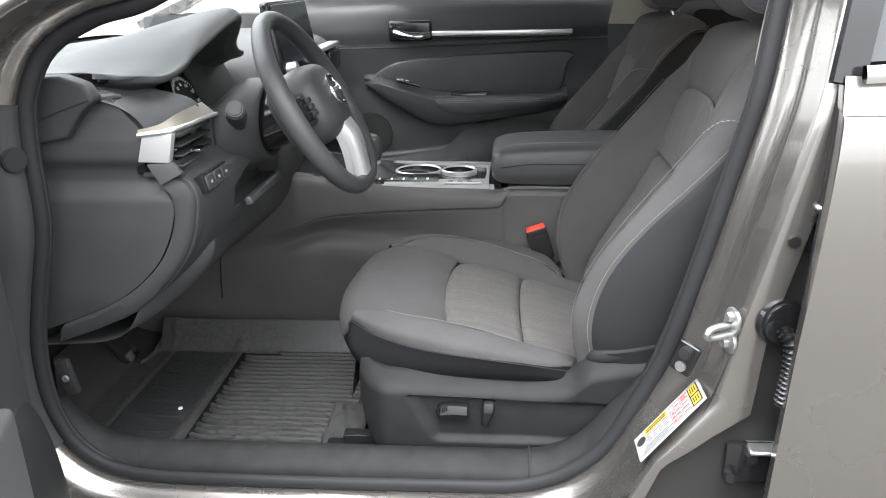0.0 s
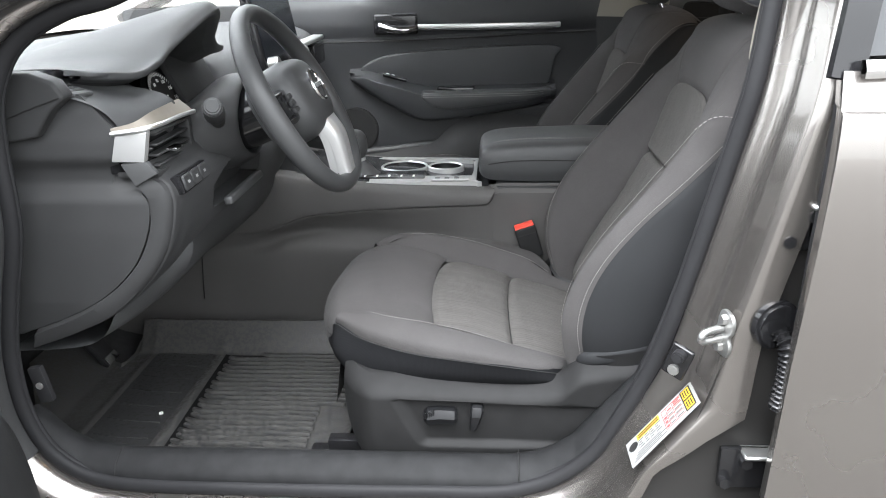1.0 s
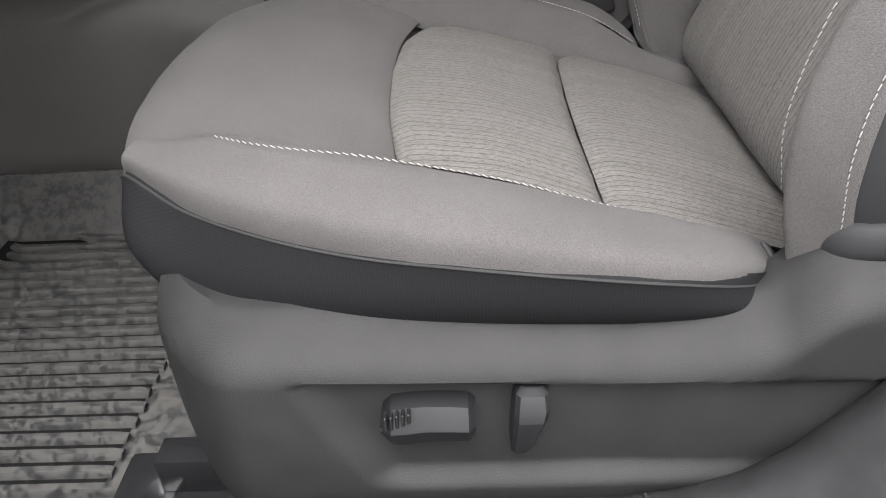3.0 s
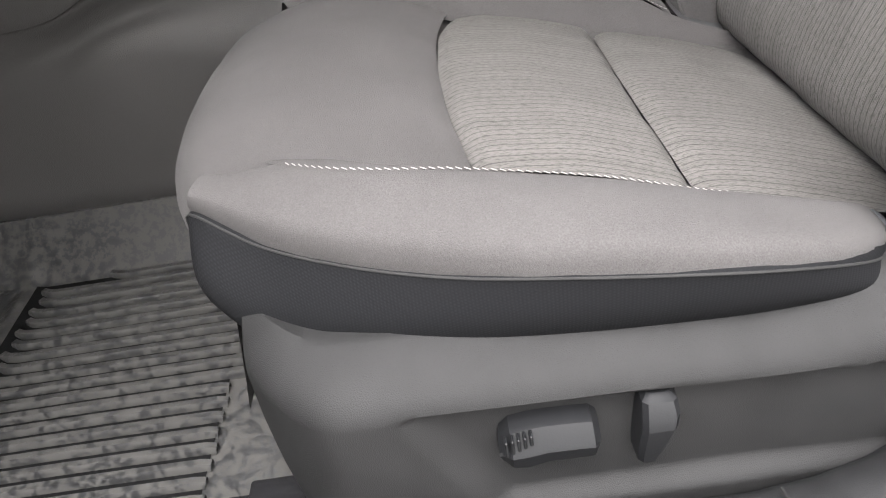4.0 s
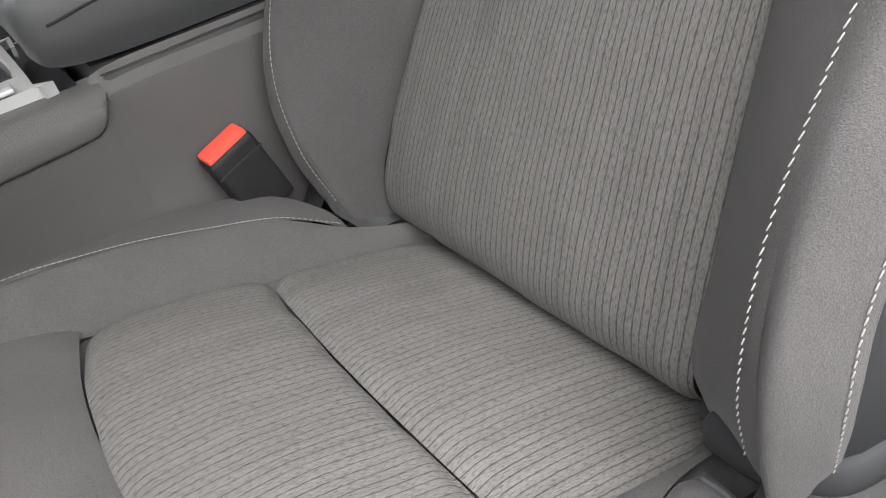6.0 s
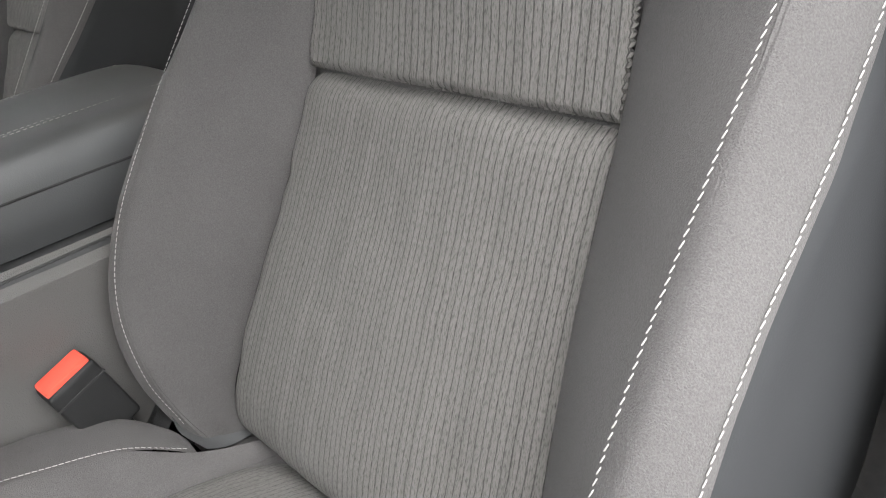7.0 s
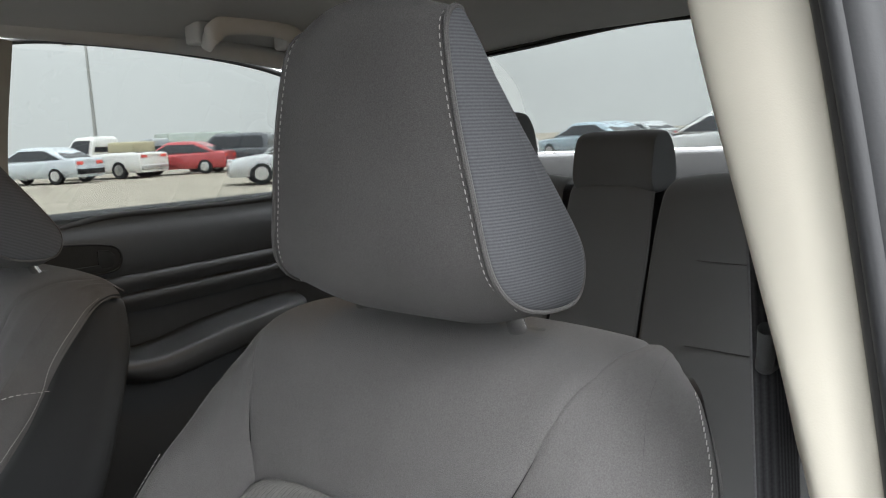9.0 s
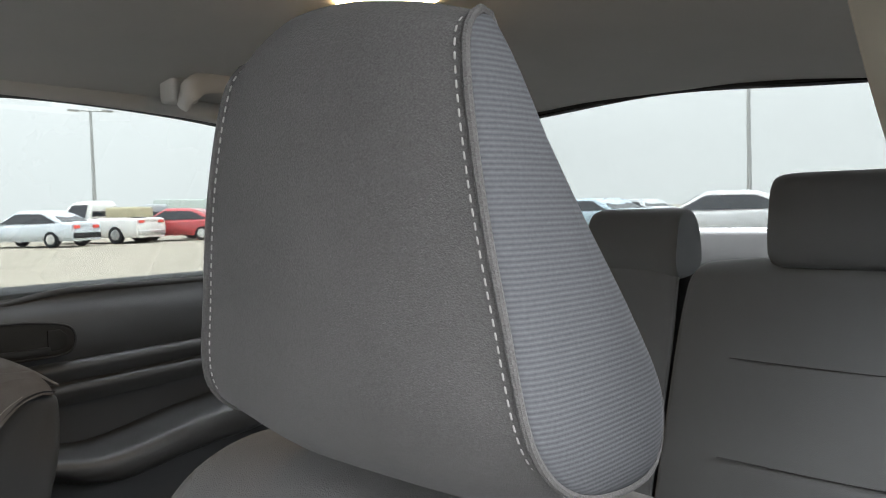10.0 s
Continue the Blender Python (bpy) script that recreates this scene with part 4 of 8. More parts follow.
# centre screen
screen = thing("centre_screen", (-0.45, -0.05, 0.96), "dark glossy centre touch screen standing on the dash", "touch screen")
sm = pose(-0.345, -0.0, 0.985, 0, -10, -3)
part("screen_case", Shape().bm(box((-0.02, -0.125, -0.075), (0.0, 0.125, 0.075), 0.008, 3, sm)), GLOSS, screen)
part("glass", Shape().bm(box((0.0, -0.115, -0.055), (0.002, 0.115, 0.066), 0.001, 1, sm)), SCREEN, screen)
for s in (-1, 1):
    part("dial_knob", Shape().bm(cyl(sm @ Vector((0.0, s * 0.1, -0.063)), sm @ Vector((0.022, s * 0.1, -0.063)), 0.014, 0.013, 24, 0.002)), SILVER, screen)
part("vent_surround", Shape().bm(box((-0.39, -0.15, 0.84), (-0.355, 0.15, 0.895), 0.008, 2)), SILVER, dash)
part("far_vent", Shape().bm(box((-0.425, 0.5, 0.84), (-0.385, 0.63, 0.9), 0.008, 2)), GLOSS, dash)
part("far_rail", Shape().bm(box((-0.42, 0.2, 0.905), (-0.385, 0.63, 0.917), 0.005, 2)), SILVER, dash)

# centre console
console = thing("centre_console", (-0.05, 0, 0.31), "dark moulded centre console with silver trimmed top", "centre console")


def console_section(x):
    top = interp(x, (-0.55, -0.4, -0.33, -0.22, -0.12, 0.1), (0.68, 0.706, 0.703, 0.686, 0.676, 0.669))
    wide = interp(x, (-0.55, -0.3, 0.1, 0.45), (0.1, 0.106, 0.106, 0.1))
    return top, wide


def groove_z(x):
    """Height of the joint between the console's upper band and its lower side."""
    return interp(x, (-0.55, -0.45, -0.4, -0.375, -0.345, -0.315, -0.285, -0.25, -0.12, 0.09, 0.1, 0.107, 0.112), (0.57, 0.575, 0.577, 0.58, 0.59, 0.603, 0.612, 0.617, 0.627, 0.634, 0.637, 0.646, 0.66))


def side_rows(s):
    up, down = [], []
    for x in (-0.55, -0.47, -0.41, -0.37, -0.33, -0.29, -0.24, -0.16, -0.06, 0.04, 0.085, 0.098, 0.106, 0.1115, 0.1125):
        top, wide = console_section(x)
        gz = groove_z(x)
        up.append([(x, s * (wide - 0.01), top), (x, s * (wide + 0.016), top - 0.002), (x, s * (wide + 0.027), top - 0.011), (x, s * 0.137, top * 0.45 + gz * 0.55), (x, s * 0.1365, gz + 0.004), (x, s * 0.131, gz)])
    for x in (-0.9, -0.75, -0.6, -0.5, -0.42, -0.37, -0.33, -0.28, -0.22, -0.14, 0.0, 0.08, 0.105, 0.12, 0.25, 0.45):
        gz = groove_z(x) if x < 0.11 else 0.66
        hollow = interp(x, (-0.6, -0.45, -0.36, -0.28, -0.1, 0.1, 0.2), (0.0, 0.004, 0.016, 0.024, 0.02, 0.006, 0.0))
        gy = 0.131 if x < 0.115 else 0.127
        swell = interp(x, (-0.5, -0.35, -0.2, 0.1), (0.06, 0.05, 0.075, 0.11))
        down.append([(x, s * (gy - 0.014), gz + 0.016), (x, s * (gy - 0.004), gz + 0.001), (x, s * (gy - 0.002), gz - 0.006), (x, s * (gy - hollow * 0.75), gz - swell * 0.4), (x, s * (gy - hollow), gz - swell * 0.72), (x, s * (gy - 0.001), gz - swell * 1.15), (x, s * (gy - 0.001), 0.48), (x, s * (gy - 0.006), 0.4), (x, s * (gy - 0.01), 0.315)])
    return up, down


for s in (-1, 1):
    up, down = side_rows(s)
    part("upper_side", Shape().grid(loft(up, 30, 120), flip=s > 0), CONSOLESKIN, console)
    part("lower_side", Shape().grid(loft(down, 60, 90), flip=s > 0), CONSOLESKIN, console)
    part("joint", tube([(x, s * 0.1325, z) for x, z in ((-0.518, 0.564), (-0.524, 0.5), (-0.53, 0.42))], 0.0014, 6, 30), BLACKINK, console)
top_rows = [[(x, -w, t), (x, 0, t + 0.001), (x, w, t)] for x in (-0.52, -0.4, -0.3, -0.15, 0.0, 0.1) for t, w in [console_section(x)]]
part("console_top", Shape().grid(loft(top_rows, 10, 30)), GLOSS, console)
rear_top = [[(x, -0.118, 0.672), (x, 0, 0.673), (x, 0.118, 0.672)] for x in (0.116, 0.2, 0.45)]
part("rear_top", Shape().grid(loft(rear_top, 8, 8)), PLASTIC, console)
part("rear_step", Shape().bm(box((0.116, -0.1195, 0.6), (0.45, 0.1195, 0.6715), 0.005)), PLASTIC, console)
part("console_back", Shape().bm(box((0.43, -0.12, 0.31), (0.47, 0.12, 0.66), 0.02, 3)), PLASTIC, console)


# ---- console fittings ----
bezel = thing("console_trim_plate", (-0.06, 0, 0.67), "satin silver console plate with two cup holders", "console trim")
frame_out = [(-0.2, -0.095), (-0.185, -0.112), (0.066, -0.106), (0.073, -0.098), (0.073, 0.08), (0.07, 0.095), (-0.18, 0.11), (-0.2, 0.1)]
frame_in = [(-0.19, -0.03), (-0.18, -0.062), (0.045, -0.062), (0.065, -0.05), (0.065, 0.06), (0.05, 0.075), (-0.17, 0.09), (-0.19, 0.08)]
g = np.array([[(x, y, z) for x, y in pts] for pts, z in ((frame_out, 0.668), (frame_out, 0.679), (frame_in, 0.68), (frame_in, 0.668))])
part("silver_frame", Shape().grid(np.stack([even(r, 80, True) for r in g]), cu=True, flip=True), SATIN, bezel, "satin silver frame")
part("gear_gate", Shape().bm(box((-0.195, -0.085, 0.676), (-0.035, -0.03, 0.684), 0.004, 2)), GLOSS, bezel, "black gear selector gate")
for i in range(5):
    part("gate_mark", Shape().bm(box((-0.165 + 0.026 * i, -0.083, 0.6835), (-0.161 + 0.026 * i, -0.072, 0.6847), 0)), WHITE, bezel)
part("switch_strip", Shape().bm(box((-0.02, -0.108, 0.68), (0.06, -0.085, 0.684), 0.002)), SATIN, bezel)
for i in range(3):
    part("switch_mark", Shape().bm(box((-0.012 + 0.02 * i, -0.102, 0.6838), (-0.002 + 0.02 * i, -0.092, 0.6845), 0)), GREYINK, bezel)
for x, r in ((-0.088, 0.05), (0.004, 0.037)):
    cup = Shape()
    prof = [(r + 0.004, 0.672), (r + 0.003, 0.682), (r, 0.684), (r - 0.003, 0.681), (r - 0.005, 0.62), (0.002, 0.618)]
    cup.grid(np.array([[(x + q * math.cos(a), 0.012 + q * 0.85 * math.sin(a), z) for a in np.linspace(0, 2 * math.pi, 41)[:-1]] for q, z in prof[3:]]), cu=True)
    holder = part("cup_holder", cup, GLOSS, bezel, "deep black cup holder")
    rim = np.array([[(x + q * math.cos(a), 0.012 + q * 0.85 * math.sin(a), z) for a in np.linspace(0, 2 * math.pi, 41)[:-1]] for q, z in prof[:4]])
    part("holder_rim", Shape().grid(rim, cu=True), SATIN, holder, "bright silver rim")

lever = thing("gear_lever", (-0.165, -0.055, 0.68), "black gear lever with silver shaft and gaiter", "gear lever")
part("gaiter", Shape().grid(loft([[(-0.165 + a * math.cos(t) - 0.004 * i, -0.052 + b * math.sin(t), z) for t in np.linspace(0, 2 * math.pi, 13)[:-1]] for i, (a, b, z) in enumerate(((0.034, 0.022, 0.683), (0.026, 0.018, 0.692), (0.018, 0.014, 0.705), (0.012, 0.011, 0.715)))], 30, 14, cu=True), cu=True), VINYL, lever)
part("shaft", Shape().bm(cyl((-0.171, -0.052, 0.7), (-0.182, -0.052, 0.728), 0.011, 0.014, 20, 0.002)), SATIN, lever, "silver shaft")
part("knob", Shape().grid(loft([[(-0.182 - 0.12 * (z - 0.745) + a * math.cos(t), -0.052 + b * math.sin(t), z - 0.03) for t in np.linspace(0, 2 * math.pi, 13)[:-1]] for a, b, z in ((0.014, 0.013, 0.745), (0.023, 0.019, 0.76), (0.027, 0.022, 0.778), (0.026, 0.021, 0.795), (0.018, 0.015, 0.806), (0.002, 0.002, 0.809))], 30, 24, cu=True), cu=True), VINYL, lever)

rows = []
for x, z0, h, wd in ((0.0795, 0.702, 0.022, 0.09), (0.082, 0.691, 0.044, 0.103), (0.093, 0.682, 0.064, 0.111), (0.125, 0.677, 0.077, 0.115), (0.2, 0.675, 0.083, 0.116), (0.36, 0.675, 0.084, 0.115), (0.385, 0.68, 0.06, 0.105)):
    rows.append([(x, -wd * 0.93, z0), (x, -wd, z0 + h * 0.3), (x, -wd * 0.98, z0 + h * 0.7), (x, -wd * 0.86, z0 + h * 0.93), (x, -wd * 0.5, z0 + h), (x, 0, z0 + h * 1.02), (x, wd * 0.5, z0 + h), (x, wd * 0.86, z0 + h * 0.93), (x, wd * 0.98, z0 + h * 0.7), (x, wd, z0 + h * 0.3), (x, wd * 0.93, z0)])
g = loft(rows, 70, 60)
g[..., 1] *= 0.86
lid = part("armrest", Shape().grid(g, flip=False).ring(g[0]).ring(g[-1], True), VINYL, console, "padded dark armrest lid with pale double stitching")
for s in (-1, 1):
    for dy in (0.0, 0.007):
        part("stitching", stitches([(x, s * (0.062 - dy), z) for x, z in ((0.097, 0.7465), (0.125, 0.7535), (0.18, 0.7575), (0.28, 0.759), (0.36, 0.7585))], (0, 0, 1), gap=0.005, long=0.0036), THREAD, lid, "pale grey top-stitching")
    part("seam", tube([(x, s * 0.0995, z) for x, z in ((0.1, 0.713), (0.16, 0.72), (0.28, 0.72), (0.37, 0.718))], 0.0012, 6, 40), BLACKINK, lid)


# ---- right-hand doors, seen from inside ----
def door_panel(x0, x1, y, front):
    name = "door_front_right" if front else "door_rear_right"
    d = thing(name, ((x0 + x1) / 2, y, 0.35), "closed dark door card with padded armrest and chrome handle" if front else "closed dark rear door card with recessed handle", "car door")
    rows = []
    for z, o in ((0.33, 0.0), (0.45, -0.01), (0.6, -0.005), (0.7, 0.005), (0.8, 0.012), (0.885, 0.006), (0.897, 0.004), (0.93, -0.006), (0.98, -0.004), (1.015, 0.012), (1.035, 0.022), (1.045, 0.04), (1.03, 0.07)):
        rows.append([(x, y + o + 0.012 * ((x - (x0 + x1) / 2) / 0.5) ** 2, z + ((0.02 if front else 0.0) * (x - x0) / (x1 - x0) if z > 0.85 else 0.0) - (0.0 if front or z < 1.0 else 0.008)) for x in np.linspace(x0, x1, 6)])
    part("door_card", Shape().grid(loft(rows, 40, 80), flip=True), DOORSKIN, d)
    return d


door_r = door_panel(-0.56, 0.42, 0.685, True)
X = door_r
part("outer_skin", Shape().bm(box((-0.6, 0.78, 0.3), (0.46, 0.85, 1.0), 0.03, 3)), PAINT, X)
recess = part("handle_recess", Shape().bm(box((-0.245, 0.672, 0.908), (-0.115, 0.69, 0.968), 0.012, 3)), GLOSS, X)
part("handle", Shape().grid(sweep(even([(-0.228, 0.664, 0.934), (-0.19, 0.656, 0.924), (-0.15, 0.656, 0.922), (-0.118, 0.666, 0.926)], 20), circle(0.0055, 10, 0.009)), cu=True), CHROME, recess, "bright chrome door pull")
part("trim_strip", Shape().bm(box((-0.115, 0.672, 0.922), (0.3, 0.684, 0.936), 0.003, 2, pose(0, 0, 0))), SILVER, X, "slim dark silver trim strip")
part("trim_shadow", Shape().bm(box((-0.115, 0.669, 0.918), (0.295, 0.686, 0.923), 0.001, 1)), GLOSS, X)
part("groove", tube([(-0.5, 0.682, 0.886), (-0.2, 0.676, 0.89), (0.1, 0.675, 0.899), (0.4, 0.684, 0.909)], 0.003, 8, 60), BLACKINK, X)
pad_out = [(-0.3, 0.795), (-0.24, 0.84), (-0.1, 0.86), (0.28, 0.872), (0.285, 0.83), (0.255, 0.75), (0.1, 0.745), (-0.12, 0.76), (-0.2, 0.79)]
xz_right = Matrix(((1, 0, 0, 0), (0, 0, -1, 0), (0, 1, 0, 0), (0, 0, 0, 1)))
part("upper_pad", Shape().bm(prism([tuple(p) for p in even(np.array(pad_out), 50, True)], 0.016, 0.006, Matrix.Translation((0, 0.692, 0)) @ xz_right, 3)), DOORSKIN, X, "soft padded door insert")
ARM_X = (-0.325, -0.3, -0.27, -0.23, -0.19, -0.15, -0.1, -0.03, 0.06, 0.15, 0.22, 0.265, 0.29)
arm_rows = []
for x in ARM_X:
    zt = interp(x, (-0.325, -0.267, -0.193, -0.109, 0.061, 0.29), (0.787, 0.79, 0.769, 0.744, 0.744, 0.747))
    zb = interp(x, (-0.325, -0.272, -0.226, -0.161, -0.095, -0.008, 0.059, 0.221, 0.29), (0.776, 0.749, 0.725, 0.687, 0.664, 0.669, 0.679, 0.703, 0.72))
    o = interp(x, (-0.325, -0.29, -0.23, -0.12, 0.2, 0.29), (0.675, 0.64, 0.616, 0.608, 0.61, 0.655))
    arm_rows.append([(x, 0.692, zt + 0.022), (x, 0.672, zt + 0.013), (x, o + 0.012, zt + 0.002), (x, o + 0.002, zt - 0.001), (x, o, zt - 0.006), (x, o + 0.002, zt * 0.45 + zb * 0.55), (x, o + 0.012, zb + 0.003), (x, o + 0.03, zb - 0.003), (x, 0.692, zb - 0.004)])
part("armrest", Shape().grid(loft(arm_rows, 40, 80)), DOORSKIN, X, "moulded door armrest")
rows = []
for x in (-0.106, -0.1, -0.085, -0.055, -0.01, 0.06, 0.14, 0.21, 0.262, 0.275):
    zt = interp(x, (-0.106, -0.1, 0.061, 0.29), (0.738, 0.745, 0.7465, 0.749))
    zb = interp(x, (-0.106, -0.1, -0.086, -0.058, -0.016, 0.107, 0.238, 0.275), (0.732, 0.725, 0.714, 0.702, 0.696, 0.709, 0.724, 0.728))
    o = interp(x, (-0.12, 0.2, 0.29), (0.604, 0.606, 0.651)) + (0.008 if x < -0.103 else 0.0)
    rows.append([(x, o + 0.05, zt + 0.004), (x, o + 0.02, zt + 0.005), (x, o + 0.003, zt + 0.002), (x, o - 0.001, zt - 0.004), (x, o - 0.002, zt * 0.5 + zb * 0.5), (x, o + 0.002, zb + 0.004), (x, o + 0.009, zb)])
part("armrest_pad", Shape().grid(loft(rows, 24, 60)), VINYL, X, "soft padded armrest cover")
for dz in (0, 0.006):
    part("stitching", stitches([(x, interp(x, (-0.12, 0.2, 0.29), (0.604, 0.606, 0.651)) - 0.0028, interp(x, (-0.1, 0.061, 0.29), (0.741, 0.7425, 0.745)) - dz) for x in (-0.098, -0.03, 0.06, 0.15, 0.21, 0.25)], (0, -1, 0.3), gap=0.0055, long=0.004, thick=0.0005), THREAD, X, "pale grey top-stitching")
# lower pocket and loudspeaker opening
rows = [[(x, 0.676 + d, z + k) for x, z in ((-0.5, 0.555), (-0.28, 0.563), (-0.1, 0.585), (-0.024, 0.597), (0.017, 0.636), (0.058, 0.669), (0.204, 0.692), (0.34, 0.705))] for k, d in ((0.008, 0.012), (0.004, -0.002), (-0.006, -0.008), (-0.02, -0.009), (-0.16, -0.006))]
part("lower_pocket", Shape().grid(loft(rows, 90, 24)), DOORSKIN, X, "raised lower pocket panel")
part("speaker_opening", Shape().bm(cyl((-0.315, 0.672, 0.625), (-0.315, 0.69, 0.625), 0.068, n=40, bevel=0.004)), BLACKINK, X)
switch = part("window_switch", Shape().bm(box((-0.036, -0.012, -0.003), (0.036, 0.012, 0.004), 0.003, 2, pose(-0.184, 0.634, 0.7885, -24, 14.5, 0))), GLOSS, X)
for dx in (-0.022, -0.006):
    part("switch_key", Shape().bm(box((dx - 0.005, -0.006, 0.003), (dx + 0.005, 0.006, 0.008), 0.002, 2, pose(-0.184, 0.634, 0.7885, -24, 14.5, 0))), SATIN, switch)
part("pull_cup", Shape().bm(box((-0.06, 0.635, 0.742), (0.05, 0.675, 0.757), 0.004)), GLOSS, X)
part("map_pocket", Shape().grid(loft([[(-0.5, 0.69, 0.6), (-0.28, 0.68, 0.575), (-0.1, 0.66, 0.58), (0.02, 0.66, 0.66), (0.3, 0.68, 0.69)], [(-0.5, 0.66, 0.5), (-0.28, 0.64, 0.49), (-0.1, 0.62, 0.5), (0.05, 0.62, 0.57), (0.3, 0.65, 0.6)], [(-0.5, 0.66, 0.36), (-0.28, 0.64, 0.36), (-0.1, 0.63, 0.36), (0.05, 0.63, 0.36), (0.3, 0.66, 0.36)]], 40, 24), flip=True), PLASTIC, X, "moulded lower door pocket")

door_rr = door_panel(0.56, 1.42, 0.66, False)
X = door_rr
part("outer_skin", Shape().bm(box((0.48, 0.78, 0.3), (1.4, 0.85, 1.02), 0.03, 3)), PAINT, X)
slot_line = even(np.array([(0.64, 0.975), (0.66, 0.985), (0.72, 0.981), (0.765, 0.972), (0.778, 0.957), (0.776, 0.938), (0.762, 0.927), (0.72, 0.925), (0.66, 0.927), (0.64, 0.938)]), 60, True)
recess = part("handle_recess", Shape().bm(prism([tuple(p) for p in slot_line], 0.008, 0.003, Matrix.Translation((0, 0.654, 0)) @ xz_right, 2)), BLACKINK, X, "dark handle recess")
part("recess_lip", Shape().grid(sweep([(x, 0.645, z) for x, z in slot_line], circle(0.0022, 8), True, (0, 1, 0)), cu=True, cv=True), SEATTRIM, recess)
part("handle", Shape().bm(prism([(0.735, 0.934), (0.735, 0.968), (0.755, 0.967), (0.766, 0.957), (0.765, 0.941), (0.757, 0.934)], 0.006, 0.003, Matrix.Translation((0, 0.649, 0)) @ xz_right, 2)), SEATTRIM, recess)
part("handle_bar", Shape().bm(box((0.65, 0.6425, 0.93), (0.74, 0.6485, 0.942), 0.003, 2)), SEATTRIM, recess)
for (x0, z0), (x1, z1), lip in (((0.6, 0.898), (1.35, 0.915), 0.646), ((0.6, 0.862), (1.35, 0.884), 0.642)):
    g = loft([[(x0, lip + d, z0 + h), ((x0 + x1) / 2, lip - 0.004 + d, (z0 + z1) / 2 + h), (x1, lip + 0.002 + d, z1 + h)] for d, h in ((0.02, 0.012), (0.01, 0.008), (0.004, 0.0), (0.006, -0.01), (0.016, -0.026))], 30, 20)
    part("ledge", Shape().grid(g), DOORSKIN, X)
arm_rows = []
for x, zt, zb, o in ((0.6, 0.775, 0.76, 0.64), (0.7, 0.775, 0.75, 0.6), (0.8, 0.765, 0.72, 0.575), (0.95, 0.79, 0.74, 0.57), (1.1, 0.805, 0.75, 0.58), (1.18, 0.805, 0.77, 0.63)):
    arm_rows.append([(x, 0.665, zt + 0.01), (x, o + 0.03, zt + 0.004), (x, o, zt - 0.008), (x, o + 0.006, zb), (x, 0.665, zb - 0.02)])
part("armrest", Shape().grid(loft(arm_rows, 26, 40), flip=True), DOORSKIN, X, "padded rear door armrest")

# window frames and glass of the right side
for x0, x1, nm in ((-0.48, 0.44, "window_1"), (0.585, 1.36, "window_2")):
    if nm == "window_1":
        line = [(-0.5, 1.06), (-0.2, 1.2), (0.0, 1.295), (0.3, 1.328), (0.42, 1.325), (0.45, 1.29), (0.44, 1.06), (0.0, 1.05)]
    else:
        line = [(0.595, 1.025), (0.6, 1.295), (0.63, 1.328), (0.8, 1.331), (1.05, 1.311), (1.22, 1.27), (1.36, 1.18), (1.4, 1.1), (1.2, 1.03), (0.8, 1.025)]
    win = thing(nm, ((x0 + x1) / 2, 0.64, 1.05), "closed clear side window in a dark frame", "window", "", "structure")
    ring = [(x, 0.69 - lean(z) * 0.75 if z > 1.0 else 0.69, z) for x, z in [tuple(p) for p in even(np.array(line), 120, True)]]
    part("window_frame", Shape().grid(sweep(ring, circle(0.006, 10, 0.006), True, (0, 1, 0)), cu=True, cv=True), PLASTIC, win)
    pane = Shape().ring(ring).ring([(x, y + 0.004, z) for x, y, z in ring], True)
    ob = part("pane", pane, GLASS, win)
    ob.visible_shadow = False
post = loft([[(0.4, 0.66, 0.95), (0.5, 0.62, 0.95), (0.6, 0.66, 0.95)], [(0.43, 0.62, 1.15), (0.515, 0.59, 1.15), (0.6, 0.62, 1.15)], [(0.43, 0.57, 1.32), (0.515, 0.55, 1.33), (0.61, 0.57, 1.32)]], 12, 14)
solo("trim", Shape().grid(post, flip=True), BEIGE, "pale beige cloth trim of the far door post", "pillar trim", "structure")
post = loft([[(0.4, 0.7, 0.32), (0.5, 0.63, 0.32), (0.6, 0.7, 0.32)], [(0.41, 0.67, 0.7), (0.5, 0.63, 0.7), (0.59, 0.67, 0.7)], [(0.4, 0.665, 0.96), (0.5, 0.622, 0.96), (0.6, 0.665, 0.96)]], 12, 14)
solo("trim", Shape().grid(post, flip=True), PLASTIC, "dark lower trim of the far door post", "pillar trim", "structure")
for s in (-1, 1):
    c = loft([[(1.36, s * 0.645, 1.02), (1.6, s * 0.6, 1.05), (1.98, s * 0.58, 1.08)], [(1.33, s * 0.61, 1.18), (1.5, s * 0.575, 1.2), (1.75, s * 0.55, 1.21)], [(1.24, s * 0.57, 1.31), (1.4, s * 0.55, 1.325), (1.56, s * 0.53, 1.31)]], 14, 14)
    solo("trim", Shape().grid(c, flip=s > 0), LINER, "grey rear quarter trim beside the rear window", "pillar trim", "structure")
part("fender_liner", Shape().bm(box((-1.0, 0.66, 0.3), (-0.56, 0.72, 1.0), 0.02)), PLASTIC, body)
part("fender_liner", Shape().bm(box((-1.0, -0.72, 0.3), (-0.6, -0.67, 1.0), 0.02)), PLASTIC, body)
